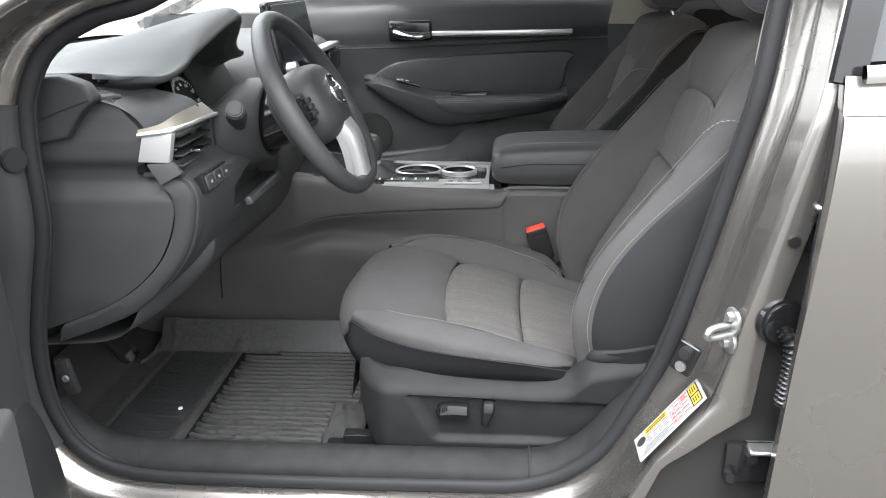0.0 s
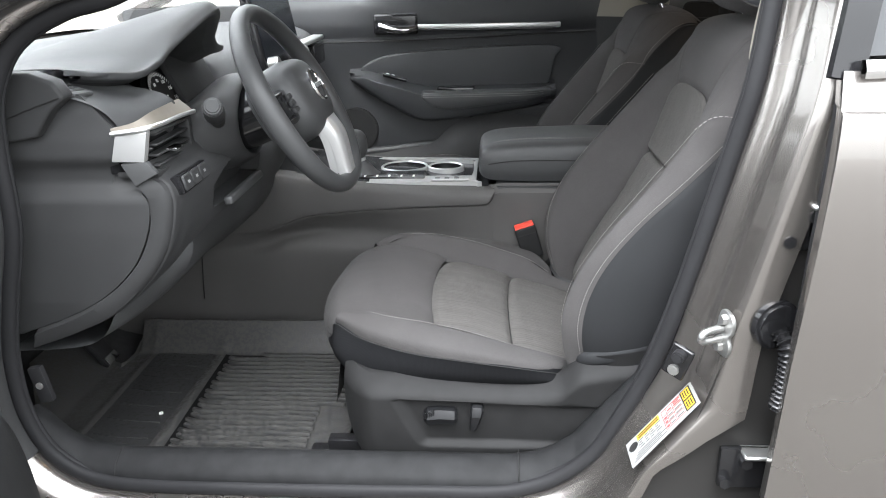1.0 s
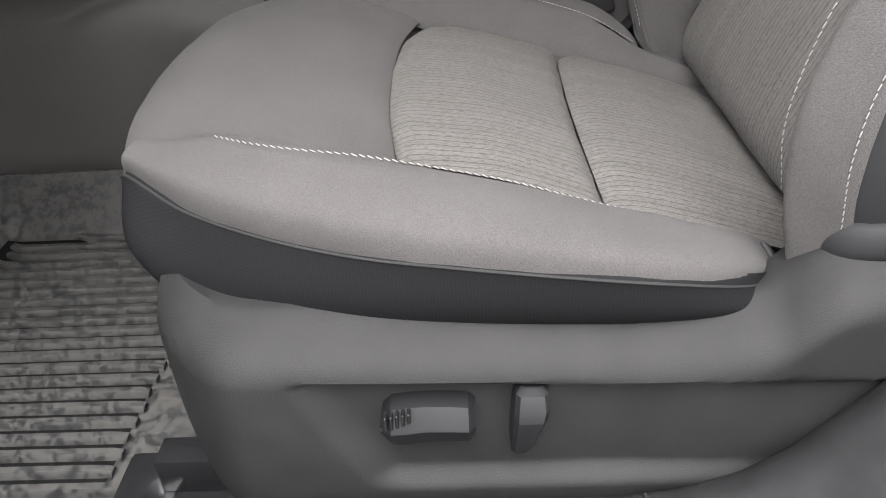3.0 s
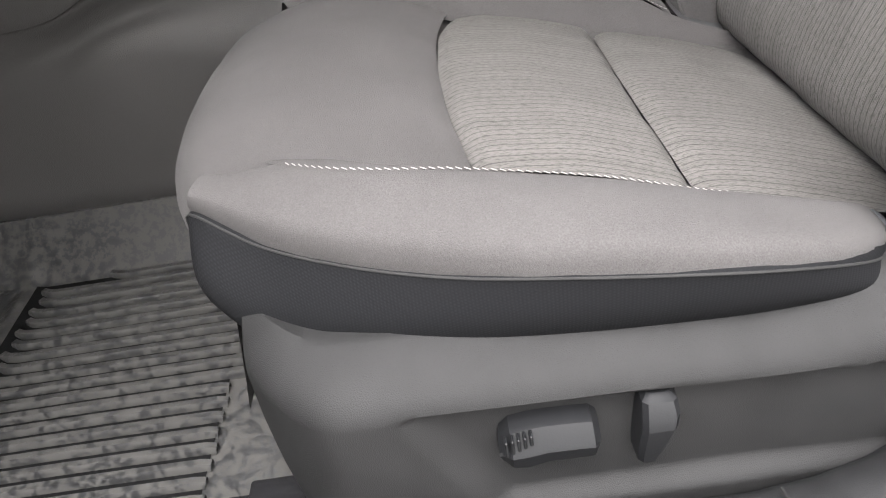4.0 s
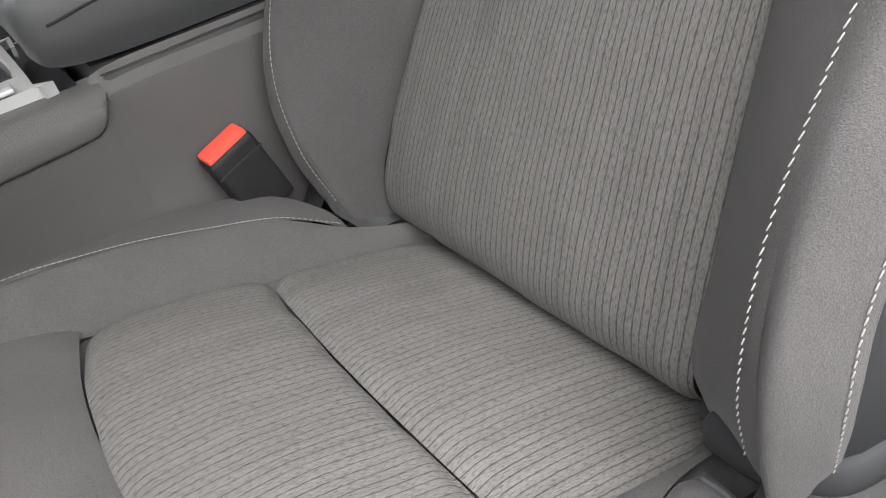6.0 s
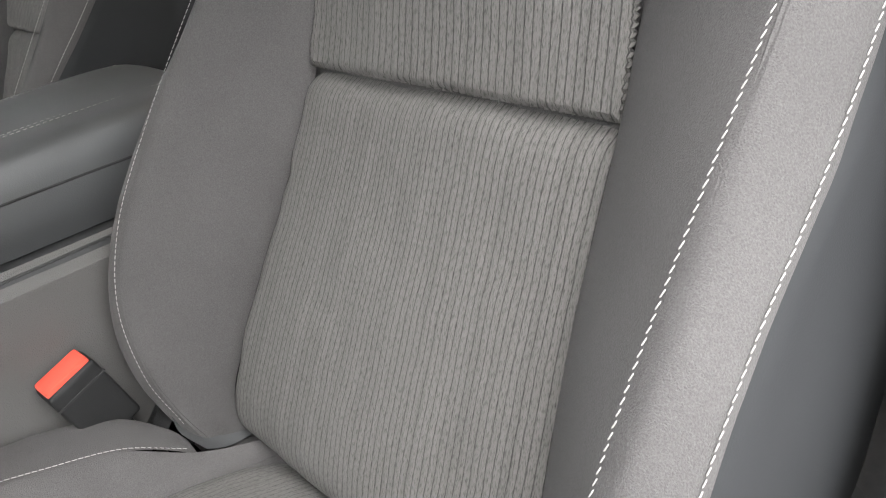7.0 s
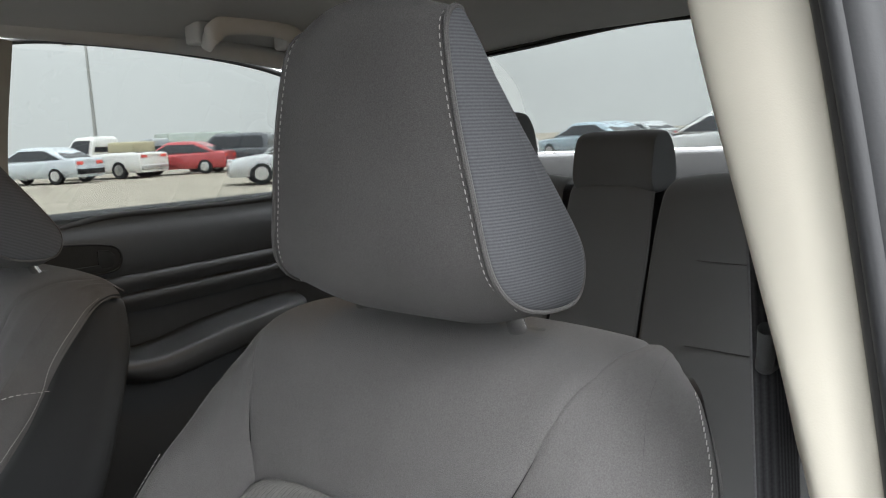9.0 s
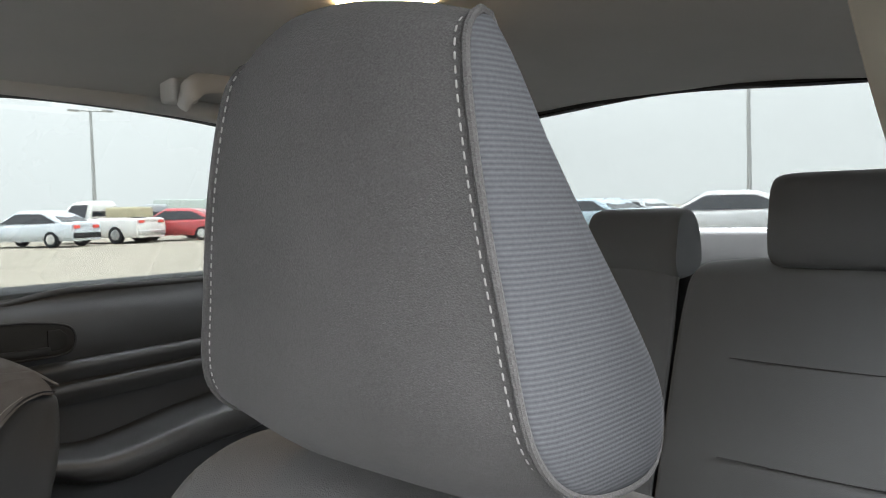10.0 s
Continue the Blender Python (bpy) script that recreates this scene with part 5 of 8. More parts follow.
# firewall and windscreen
solo("wall_front", Shape().bm(box((-1.06, -0.7, 0.3), (-1.0, 0.7, 0.93), 0.01)), PLASTIC, "dark bulkhead behind the pedals", "bulkhead", "structure")
ws = thing("window_3", (-0.6, 0, 1.0), "raked clear windscreen", "windscreen", "", "structure")
g = loft([[(-1.0 + 0.1 * abs(y), y, 0.965), (-0.62 + 0.06 * abs(y), y * 0.94, 1.17), (-0.26 + 0.03 * abs(y), y * 0.86, 1.325)] for y in (-0.68, -0.35, 0, 0.35, 0.68)], 16, 20)
part("pane", Shape().grid(g).grid(g - np.array((0, 0, 0.005)), flip=True), SCREENGLASS, ws).visible_shadow = False
rw = thing("window_4", (1.8, 0, 1.08), "raked clear rear window", "rear window", "", "structure")
g = loft([[(1.57 - 0.02 * abs(y), y * 0.9, 1.345 - 0.05 * abs(y)), (1.8, y * 0.97, 1.23 - 0.02 * abs(y)), (2.05 - 0.05 * abs(y), y, 1.085)] for y in (-0.6, -0.3, 0, 0.3, 0.6)], 16, 20)
part("pane", Shape().grid(g).grid(g - np.array((0, 0, 0.005)), flip=True), GLASS, rw).visible_shadow = False
part("window_frame", tube([(1.572, y * 0.9, 1.347 - 0.05 * abs(y)) for y in (-0.6, -0.3, 0, 0.3, 0.6)], 0.006, 8, 40), SEAL, rw)
solo("parcel_shelf", Shape().grid(loft([[(1.5, y, 1.02), (1.8, y, 1.05), (2.1, y, 1.075)] for y in (-0.62, 0, 0.62)], 12, 8), flip=True), CARPET, "dark carpeted shelf under the rear window", "parcel shelf")


# ---- rear bench ----
REARCLOTH = mat("rear_charcoal_cloth", (0.046, 0.0475, 0.049), 0.85, spec=0.25, grain=0.5, grain_scale=900, mottle=0.12, sheen=0.1)
bench = thing("rear_bench", (1.3, 0, 0.33), "charcoal cloth rear bench with three headrests", "rear seat")
for y0, y1, nm in ((-0.6, -0.081, "left_back"), (-0.08, 0.115, "centre_back"), (0.12, 0.6, "right_back")):
    m = (y0 + y1) / 2
    h = (y1 - y0) / 2
    rows = []
    for x, z, f in ((1.24, 0.52, 0.97), (1.3, 0.62, 1.0), (1.36, 0.78, 1.0), (1.41, 0.92, 1.0), (1.435, 1.0, 0.98), (1.455, 1.04, 0.96), (1.5, 1.055, 0.94), (1.56, 1.04, 0.92)):
        rows.append([(x + 0.012 * abs(k) ** 4, m + h * f * k, z - 0.012 * abs(k) ** 4) for k in (-1, -0.93, -0.6, 0, 0.6, 0.93, 1)])
    g = dip(loft(rows, 40, 60), "lr", 0.005, 0.006, -1)
    back_part = part(nm, Shape().grid(g, flip=True), REARCLOTH, bench)
    if h > 0.2:
        for z in (0.765, 0.905):
            part("seam", tube([(interp(z, (0.62, 0.78, 0.92), (1.3, 1.36, 1.41)) - 0.001, m + h * k, z + 0.004 * abs(k)) for k in (-0.62, 0, 0.62)], 0.0009, 6, 20), BLACKINK, back_part)
for m, hw, x0, z0, zt in ((0.01, 0.085, 1.452, 1.018, 1.135), (-0.345, 0.12, 1.44, 1.045, 1.185), (0.36, 0.12, 1.44, 1.045, 1.185)):
    rows = []
    for k in (-1, -0.96, -0.75, 0, 0.75, 0.96, 1):
        sh = 0.86 if abs(k) == 1 else (0.95 if abs(k) > 0.9 else 1.0)
        cz = (z0 + zt) / 2
        hh = (zt - z0) / 2 * sh
        rows.append([(x0 + dx, m + hw * k, cz + hh * dz) for dx, dz in ((0.0, 0.1), (-0.005, -0.6), (0.01, -1.0), (0.06, -1.0), (0.095, -0.7), (0.09, 0.3), (0.07, 0.9), (0.04, 1.0), (0.012, 0.8))])
    g = loft(rows, 40, 30, cu=True)
    part("rear_headrest", Shape().grid(g, cu=True).ring(g[0]).ring(g[-1], True), REARCLOTH, bench, "low charcoal rear headrest")
g = loft([[(0.84 + 0.02 * abs(y), y, 0.4), (0.82 + 0.02 * abs(y), y, 0.5), (0.86, y, 0.545), (1.0, y, 0.545), (1.2, y, 0.52), (1.34, y, 0.5)] for y in (-0.62, -0.3, 0, 0.3, 0.62)], 40, 30)
part("bench_cushion", Shape().grid(g, flip=True), REARCLOTH, bench)

part("bench_shell", Shape().bm(box((1.5, -0.6, 0.35), (1.56, 0.6, 1.02), 0.02, 2)).bm(box((1.3, -0.6, 0.3), (1.5, 0.6, 0.6), 0.02, 2)), CARPET, bench)

# dome lamp
lamp = thing("dome_lamp", (0.8, -0.03, 1.37), "lit warm dome lamp in the headliner", "dome lamp")
part("housing", Shape().bm(box((0.75, -0.14, 1.362), (0.876, 0.005, 1.378), 0.008, 3)), LINER, lamp)
lens = loft([[(0.81 + 0.046 * k * math.cos(a), -0.068 + 0.064 * k * math.sin(a), z) for a in np.linspace(0, 2 * math.pi, 17)[:-1]] for k, z in ((1.0, 1.363), (0.98, 1.358), (0.85, 1.3545), (0.5, 1.3525), (0.02, 1.352))], 40, 14, cu=True)
part("lens", Shape().grid(lens, cu=True), flat("warm_lamp_lens", (1.0, 0.66, 0.3), 0.4, 5.0), lamp, "glowing warm lens")
grab = thing("grab_handle", (1.0, 0.555, 1.3), "grey folding grab handle above the window", "grab handle")
part("grip", Shape().grid(sweep(even([(0.884, 0.47, 1.326), (0.872, 0.435, 1.318), (0.872, 0.422, 1.33), (0.896, 0.42, 1.345), (0.958, 0.42, 1.349), (1.02, 0.425, 1.345), (1.066, 0.44, 1.33), (1.07, 0.48, 1.328)], 60), circle(0.008, 12, 0.017)), cu=True), LINER, grab)
for x in (0.885, 1.07):
    part("mount", Shape().bm(box((x - 0.022, 0.455, 1.318), (x + 0.022, 0.5, 1.362), 0.008, 3)), LINER, grab)


# ---- left door post trim, doors, jamb fittings ----
def post_x(z):
    return interp(z, (0.376, 0.428, 0.52, 0.618, 0.729, 0.862, 0.97, 1.06, 1.2, 1.3), (0.15, 0.246, 0.302, 0.339, 0.369, 0.4, 0.424, 0.438, 0.462, 0.466))


def post_rows(zs, upper):
    rows = []
    for z in zs:
        rx, ry = post_x(z) + 0.002, -0.69 + lean(z)
        if upper:
            lx, ly = interp(z, (0.98, 1.023, 1.067, 1.135, 1.2, 1.31), (0.432, 0.438, 0.452, 0.461, 0.468, 0.476)), interp(z, (0.98, 1.023, 1.067, 1.135, 1.2, 1.31), (-0.659, -0.647, -0.631, -0.607, -0.589, -0.565))
        else:
            lx, ly = rx + 0.011, ry + interp(z, (0.83, 0.92, 0.935, 0.95, 0.97, 0.985), (0.024, 0.027, 0.024, 0.02, 0.025, 0.029))
        rows.append([(rx, ry - 0.006, z), (rx + 0.003, ry + 0.004, z), (0.55 * rx + 0.45 * lx - 0.004, 0.55 * ry + 0.45 * ly, z), (lx - 0.006, ly - 0.006, z), (lx + 0.003, ly, z), (lx + 0.014, ly + (0.003 if upper else 0.0), z), (lx + 0.06, ly + (0.023 if upper else -0.014), z), (lx + 0.12, ly + (0.034 if upper else -0.02), z)])
    return rows


solo("trim", Shape().grid(dip(loft(post_rows((0.985, 1.03, 1.1, 1.18, 1.25, 1.31), True), 48, 40), "t", 0.003, 0.004, -1), flip=True), BEIGE, "pale beige cloth trim of the door post", "pillar trim", "structure")
solo("trim", Shape().grid(dip(loft(post_rows((0.4, 0.45, 0.52, 0.6, 0.7, 0.8, 0.88, 0.92, 0.95, 0.982), False), 48, 60), "b", 0.002, 0.003, -1), flip=True), PLASTIC, "dark lower trim of the door post", "pillar trim", "structure")

# rear door on the driver's side, shut, seen from outside
rd = thing("door_rear_left", (0.95, -0.85, 0.3), "grey metallic rear door with bright window strip", "car door")
edge_rows = []
for z, y in ((0.26, -0.84), (0.36, -0.868), (0.5, -0.882), (0.68, -0.89), (0.8, -0.89), (0.9, -0.884), (0.955, -0.876), (0.965, -0.868), (1.0, -0.855)):
    ex = interp(z, (0.26, 0.5, 0.7, 0.9, 1.0), (0.44, 0.445, 0.45, 0.464, 0.47))
    edge_rows.append([(ex + 0.004, y + 0.045, z), (ex, y + 0.02, z), (ex + 0.003, y + 0.004, z), (ex + 0.012, y, z), (0.7, y - 0.008, z), (1.1, y - 0.006, z), (1.42, y + 0.01, z)])
part("outer_skin", Shape().grid(loft(edge_rows, 60, 60), flip=True), PAINT, rd)
part("chrome_strip", Shape().grid(sweep(even([(0.478, -0.862, 1.003), (0.8, -0.868, 1.015), (1.36, -0.85, 1.03)], 30), [(-0.006, -0.009), (0.006, -0.009), (0.008, 0.0), (0.004, 0.009), (-0.006, 0.008)]), cu=True), CHROME, rd, "bright chrome window strip")
gp = [(0.485, 1.012), (1.3, 1.04), (1.25, 1.25), (0.9, 1.3), (0.535, 1.29)]
part("pane", Shape().ring([(x, -0.84 + 0.9 * (z - 1.0) ** 1.1 * 0.5, z) for x, z in gp], False), mat("tinted_glass", (0.03, 0.032, 0.034), 0.06, mottle=0.05), rd, "dark tinted side glass")
part("frame_strip", Shape().grid(sweep(even([(0.468, -0.845, 0.99), (0.487, -0.82, 1.1), (0.512, -0.77, 1.22), (0.525, -0.73, 1.29)], 20), [(-0.016, -0.006), (0.016, -0.006), (0.016, 0.008), (-0.016, 0.008)], up=(0, -1, 0.2)), cu=True), GLOSS, rd, "black window frame strip")
part("edge_seal", tube([(0.472, -0.8, 0.35), (0.474, -0.815, 0.6), (0.482, -0.82, 0.9), (0.49, -0.79, 1.1)], 0.01, 8, 40), SEAL, rd)
# inner face of the door post behind the gap; near-black colour imitates its shade
part("post_shadow", Shape().grid(loft([[(post_x(z) + 0.045, -0.812 + lean(z), z), (post_x(z) + 0.075, -0.8 + lean(z), z), (0.56, -0.79 + lean(z), z)] for z in (0.36, 0.5, 0.65, 0.8, 0.95, 1.1, 1.25)], 12, 30), flip=True), mat("shaded_gap_paint", (0.03, 0.029, 0.028), 0.4, metal=0.3, mottle=0.2), body, "door gap with its shade put in as near-black colour")

# hinges
def hinge(z, hx):
    h = part("hinge", Shape().bm(box((-0.03, -0.012, -0.03), (0.035, 0.0, 0.03), 0.005, 2, pose(hx, -0.795, z))), GLOSS, body, "dark painted rear door hinge")
    for dz in (-0.016, 0.014):
        part("bolt", Shape().bm(cyl((hx - 0.01 + dz * 0.8, -0.806, z + dz), (hx - 0.01 + dz * 0.8, -0.818, z + dz), 0.009, 0.008, 6)), GLOSS, h)
    part("wing", Shape().bm(box((0.0, -0.03, 0.024), (0.04, 0.0, 0.03), 0.002, 1, pose(hx - 0.005, -0.795, z))), STEEL, h)
    return h


hinge(0.82, 0.472)
hinge(0.49, 0.434)
boot_t = thing("wiring_boot", (0.43, -0.81, 0.66), "black corrugated rubber wiring boot in the door gap", "wiring boot")
part("grommet", Shape().bm(cyl((0.445, -0.806, 0.7), (0.45, -0.82, 0.7), 0.032, 0.03, 24, 0.004)), GLOSS, boot_t)
line = even([(0.45, -0.822, 0.695), (0.457, -0.836, 0.68), (0.459, -0.838, 0.65), (0.455, -0.836, 0.6)], 90)
ringed = []
way = np.gradient(line, axis=0)
way /= np.linalg.norm(way, axis=1, keepdims=True)
for i, (p, t) in enumerate(zip(line, way)):
    r = 0.0105 + 0.0022 * math.cos(i * 2 * math.pi / 6)
    a = np.cross(t, (0, 1, 0.1))
    a /= np.linalg.norm(a)
    b = np.cross(a, t)
    ringed.append([p + r * (a * math.cos(q) + b * math.sin(q)) for q in np.linspace(0, 2 * math.pi, 13)[:-1]])
part("bellows", Shape().grid(np.array(ringed), cu=True), GLOSS, boot_t)

# striker
st = thing("door_striker", (0.38, -0.79, 0.687), "zinc-plated door striker bolted to the post", "door striker")
sm2 = pose(0.394, -0.806, 0.684, 0, 8, -76) @ Matrix.Scale(0.85, 4)
plate_line = [(-0.016, -0.03), (0.016, -0.03), (0.02, -0.012), (0.014, 0.0), (0.02, 0.014), (0.014, 0.034), (-0.012, 0.034), (-0.018, 0.01)]
part("plate", Shape().bm(prism([tuple(p) for p in even(np.array(plate_line), 40, True)], 0.006, 0.0015, sm2 @ Matrix.Rotation(radians(90), 4, "X"))), STEEL, st)
for z in (-0.02, 0.024):
    part("bolt", Shape().bm(cyl(sm2 @ Vector((0, -0.004, z)), sm2 @ Vector((0, -0.013, z)), 0.0075, 0.0065, 6)), STEEL, st)
part("loop", tube([tuple(sm2 @ Vector(p)) for p in ((-0.002, 0.0, 0.01), (0.004, -0.032, 0.01), (0.006, -0.041, 0.005), (0.006, -0.041, -0.003), (0.004, -0.032, -0.007), (-0.002, 0.0, -0.007))], 0.0045, 10, 40), STEEL, st)
sw = thing("door_switch", (0.34, -0.77, 0.62), "black courtesy light switch with screw", "door switch")
m3 = pose(0.348, -0.776, 0.629, 0, 18, -36)
part("base", Shape().bm(box((-0.015, -0.004, -0.023), (0.015, 0.004, 0.023), 0.0075, 4, m3)), GLOSS, sw)
part("plunger", Shape().bm(cyl(m3 @ Vector((0, 0, 0.012)), m3 @ Vector((0, -0.016, 0.012)), 0.009, 0.008, 18, 0.002)), SEAL, sw)
part("screw", Shape().bm(cyl(m3 @ Vector((0, 0, -0.012)), m3 @ Vector((0, -0.008, -0.012)), 0.008, 0.007, 18, 0.001)), STEEL, sw)

# tyre label
lab = thing("tyre_label", (0.335, -0.79, 0.54), "white tyre pressure label with yellow and black bands", "label")
along = Vector((0.62, 0.03, 0.78)).normalized()
across = Vector((0.0, 1.0, -0.04))
across = (across - along * across.dot(along)).normalized()
outw = along.cross(across).normalized()
outw = outw if outw.x < 0 else -outw
A, L, W = Vector((0.2925, -0.822, 0.4985)), 0.123, 0.052
sgn = 1
lm = Matrix.Translation(A) @ Matrix((along, across, outw)).transposed().to_4x4()


def on_label(x0, x1, y0, y1, h):
    y0, y1 = sorted((sgn * y0, sgn * y1))
    return box((x0, y0, 0.0), (x1, y1, h), 0, 1, lm)


sheet = part("sheet", Shape().bm(on_label(0.0, L, 0.0, W, 0.0018)), PAPER, lab)
ink = 0.0021
part("yellow_band", Shape().bm(on_label(0.02, 0.062, W - 0.014, W - 0.003, ink)), YELLOW, lab)
for y0, y1 in ((W * 0.54, W - 0.005), (0.006, W * 0.47)):
    part("yellow_band", Shape().bm(on_label(L - 0.019, L - 0.006, y0, y1, 0.0024)), YELLOW, lab)
part("black_block", Shape().bm(on_label(L - 0.021, L - 0.004, 0.004, W - 0.003, ink)), BLACKINK, lab)
bars = Shape()
for r in range(2):
    bars.bm(on_label(0.0225, 0.06, W - 0.0075 - r * 0.0042, W - 0.0055 - r * 0.0042, 0.0024))
for y0, y1 in ((W * 0.54, W - 0.005), (0.006, W * 0.47)):
    for r in range(3):
        bars.bm(on_label(L - 0.017 + r * 0.0037, L - 0.0155 + r * 0.0037, y0 + 0.003, y1 - 0.003, 0.0027))
tagged(part("print", bars, BLACKINK, lab), kind="stuff")
bars = Shape()
for r in range(4):
    bars.bm(on_label(0.006 + r * 0.003, 0.066 - 0.009 * (r % 2), 0.0035 + r * 0.0036, 0.0049 + r * 0.0036, ink))
for c in range(4):
    for r in range(4):
        bars.bm(on_label(0.022 + c * 0.0105, 0.03 + c * 0.0105 - 0.002 * ((r + c) % 3), 0.0205 + r * 0.0048, 0.0222 + r * 0.0048, ink))
for r in range(3):
    bars.bm(on_label(0.076, 0.0835, 0.009 + r * 0.0092, 0.0112 + r * 0.0092, ink))
    bars.bm(on_label(0.0875, 0.0985, 0.009 + r * 0.0092, 0.0112 + r * 0.0092, ink))
for x in (0.0205, 0.0415, 0.0525):
    bars.bm(on_label(x, x + 0.0005, 0.019, W - 0.0145, ink))
tagged(part("print", bars, GREYINK, lab), kind="stuff")
bars = Shape()
for y in (0.0065, 0.016, 0.0252, 0.0345, W - 0.0055):
    bars.bm(on_label(0.0665, L - 0.022, y, y + 0.0006, ink))
for x in (0.0665, 0.0745, 0.0855):
    bars.bm(on_label(x, x + 0.0006, 0.0065, W - 0.005, ink))
for r in range(3):
    bars.bm(on_label(0.088, 0.1 - 0.003 * (r % 2), W - 0.0085 - r * 0.0034, W - 0.0066 - r * 0.0034, ink))
bars.bm(on_label(0.0765, 0.0835, W - 0.014, W - 0.0115, ink))
for r in range(3):
    bars.bm(on_label(0.0685, 0.073, 0.009 + r * 0.0092, 0.0128 + r * 0.0092, ink))
tagged(part("print", bars, REDINK, lab), kind="stuff")
part("emblem", Shape().bm(cyl(lm @ Vector((0.011, W - 0.018, 0.0018)), lm @ Vector((0.011, W - 0.018, 0.0023)), 0.008, n=20)), BLACKINK, lab)

# open front door, only its hinge end near the opening
fd = thing("door_front_left", (-0.62, -0.82, 0.3), "open driver's door with dark inner card", "car door")
dm = Matrix.Translation((-0.63, -0.83, 0)) @ Matrix.Rotation(radians(-71), 4, "Z")
part("outer_skin", Shape().bm(box((0.0, -0.035, 0.27), (1.02, 0.0, 1.0), 0.02, 3, dm)), PAINT, fd)
part("door_card", Shape().bm(box((0.03, 0.05, 0.3), (1.0, 0.1, 1.02), 0.03, 4, dm)), PLASTIC, fd)
part("hinge_edge", Shape().bm(box((0.005, 0.0, 0.28), (0.05, 0.06, 1.0), 0.01, 3, dm)), PAINT, fd)
part("armrest", Shape().bm(box((0.3, 0.1, 0.74), (0.9, 0.165, 0.82), 0.025, 4, dm)), VINYL, fd)
part("door_pocket", Shape().bm(box((0.255, 0.09, 0.32), (0.85, 0.15, 0.69), 0.012, 4, dm)), SOFT, fd, "smooth grey map pocket")
grille = loft([[tuple(dm @ Vector(q)) for q in ((0.05, 0.07, z), (0.07, y0, z), (0.14, y0 + 0.012, z), (0.205, y0 + 0.006, z), (0.225, 0.08, z))] for z, y0 in ((0.3, 0.125), (0.4, 0.128), (0.52, 0.122), (0.58, 0.11), (0.6, 0.09))], 24, 24)
part("speaker_panel", Shape().grid(grille), SEATTRIM, fd, "dark lower loudspeaker panel")
hp = thing("hinge_post_cover", (-0.6, -0.76, 0.6), "dark plastic cover on the door hinge post", "trim")
rings = np.array([side_path(OPENING, y, gr, 320) for y, gr in ((-0.712, 0.009), (-0.722, 0.0078), (-0.73, 0.0105), (-0.738, 0.0175), (-0.746, 0.0225), (-0.762, 0.025), (-0.78, 0.0245), (-0.803, 0.0305), (-0.815, 0.0395), (-0.82, 0.05), (-0.82, 0.08))])
mid_ring = side_path(OPENING, 0, 0, 320)
keep = [i for i in range(320) if 0.43 < mid_ring[i, 2] < 0.962 and mid_ring[i, 0] < -0.45]
part("cover", Shape().grid(rings[:, keep]), PLASTIC, hp)
for x, z in ((-0.547, 0.884), (-0.565, 0.768)):
    part("plug", Shape().bm(cyl((x - 0.004, -0.728, z), (x + 0.0045, -0.7325, z), 0.0185, 0.017, 28, 0.0015)), SEAL, hp)


# ---- floor mat, belt, buckle ----
mat_t = thing("floor_mat", (-0.45, -0.4, 0.33), "black ribbed rubber floor mat with dried mud stains", "floor mat")


# ---- front seats ----
KNOBS = mat("grey_black_switch_plastic", (0.01, 0.0103, 0.0112), 0.36, spec=0.2, grain=0.1, grain_scale=900, mottle=0.1)


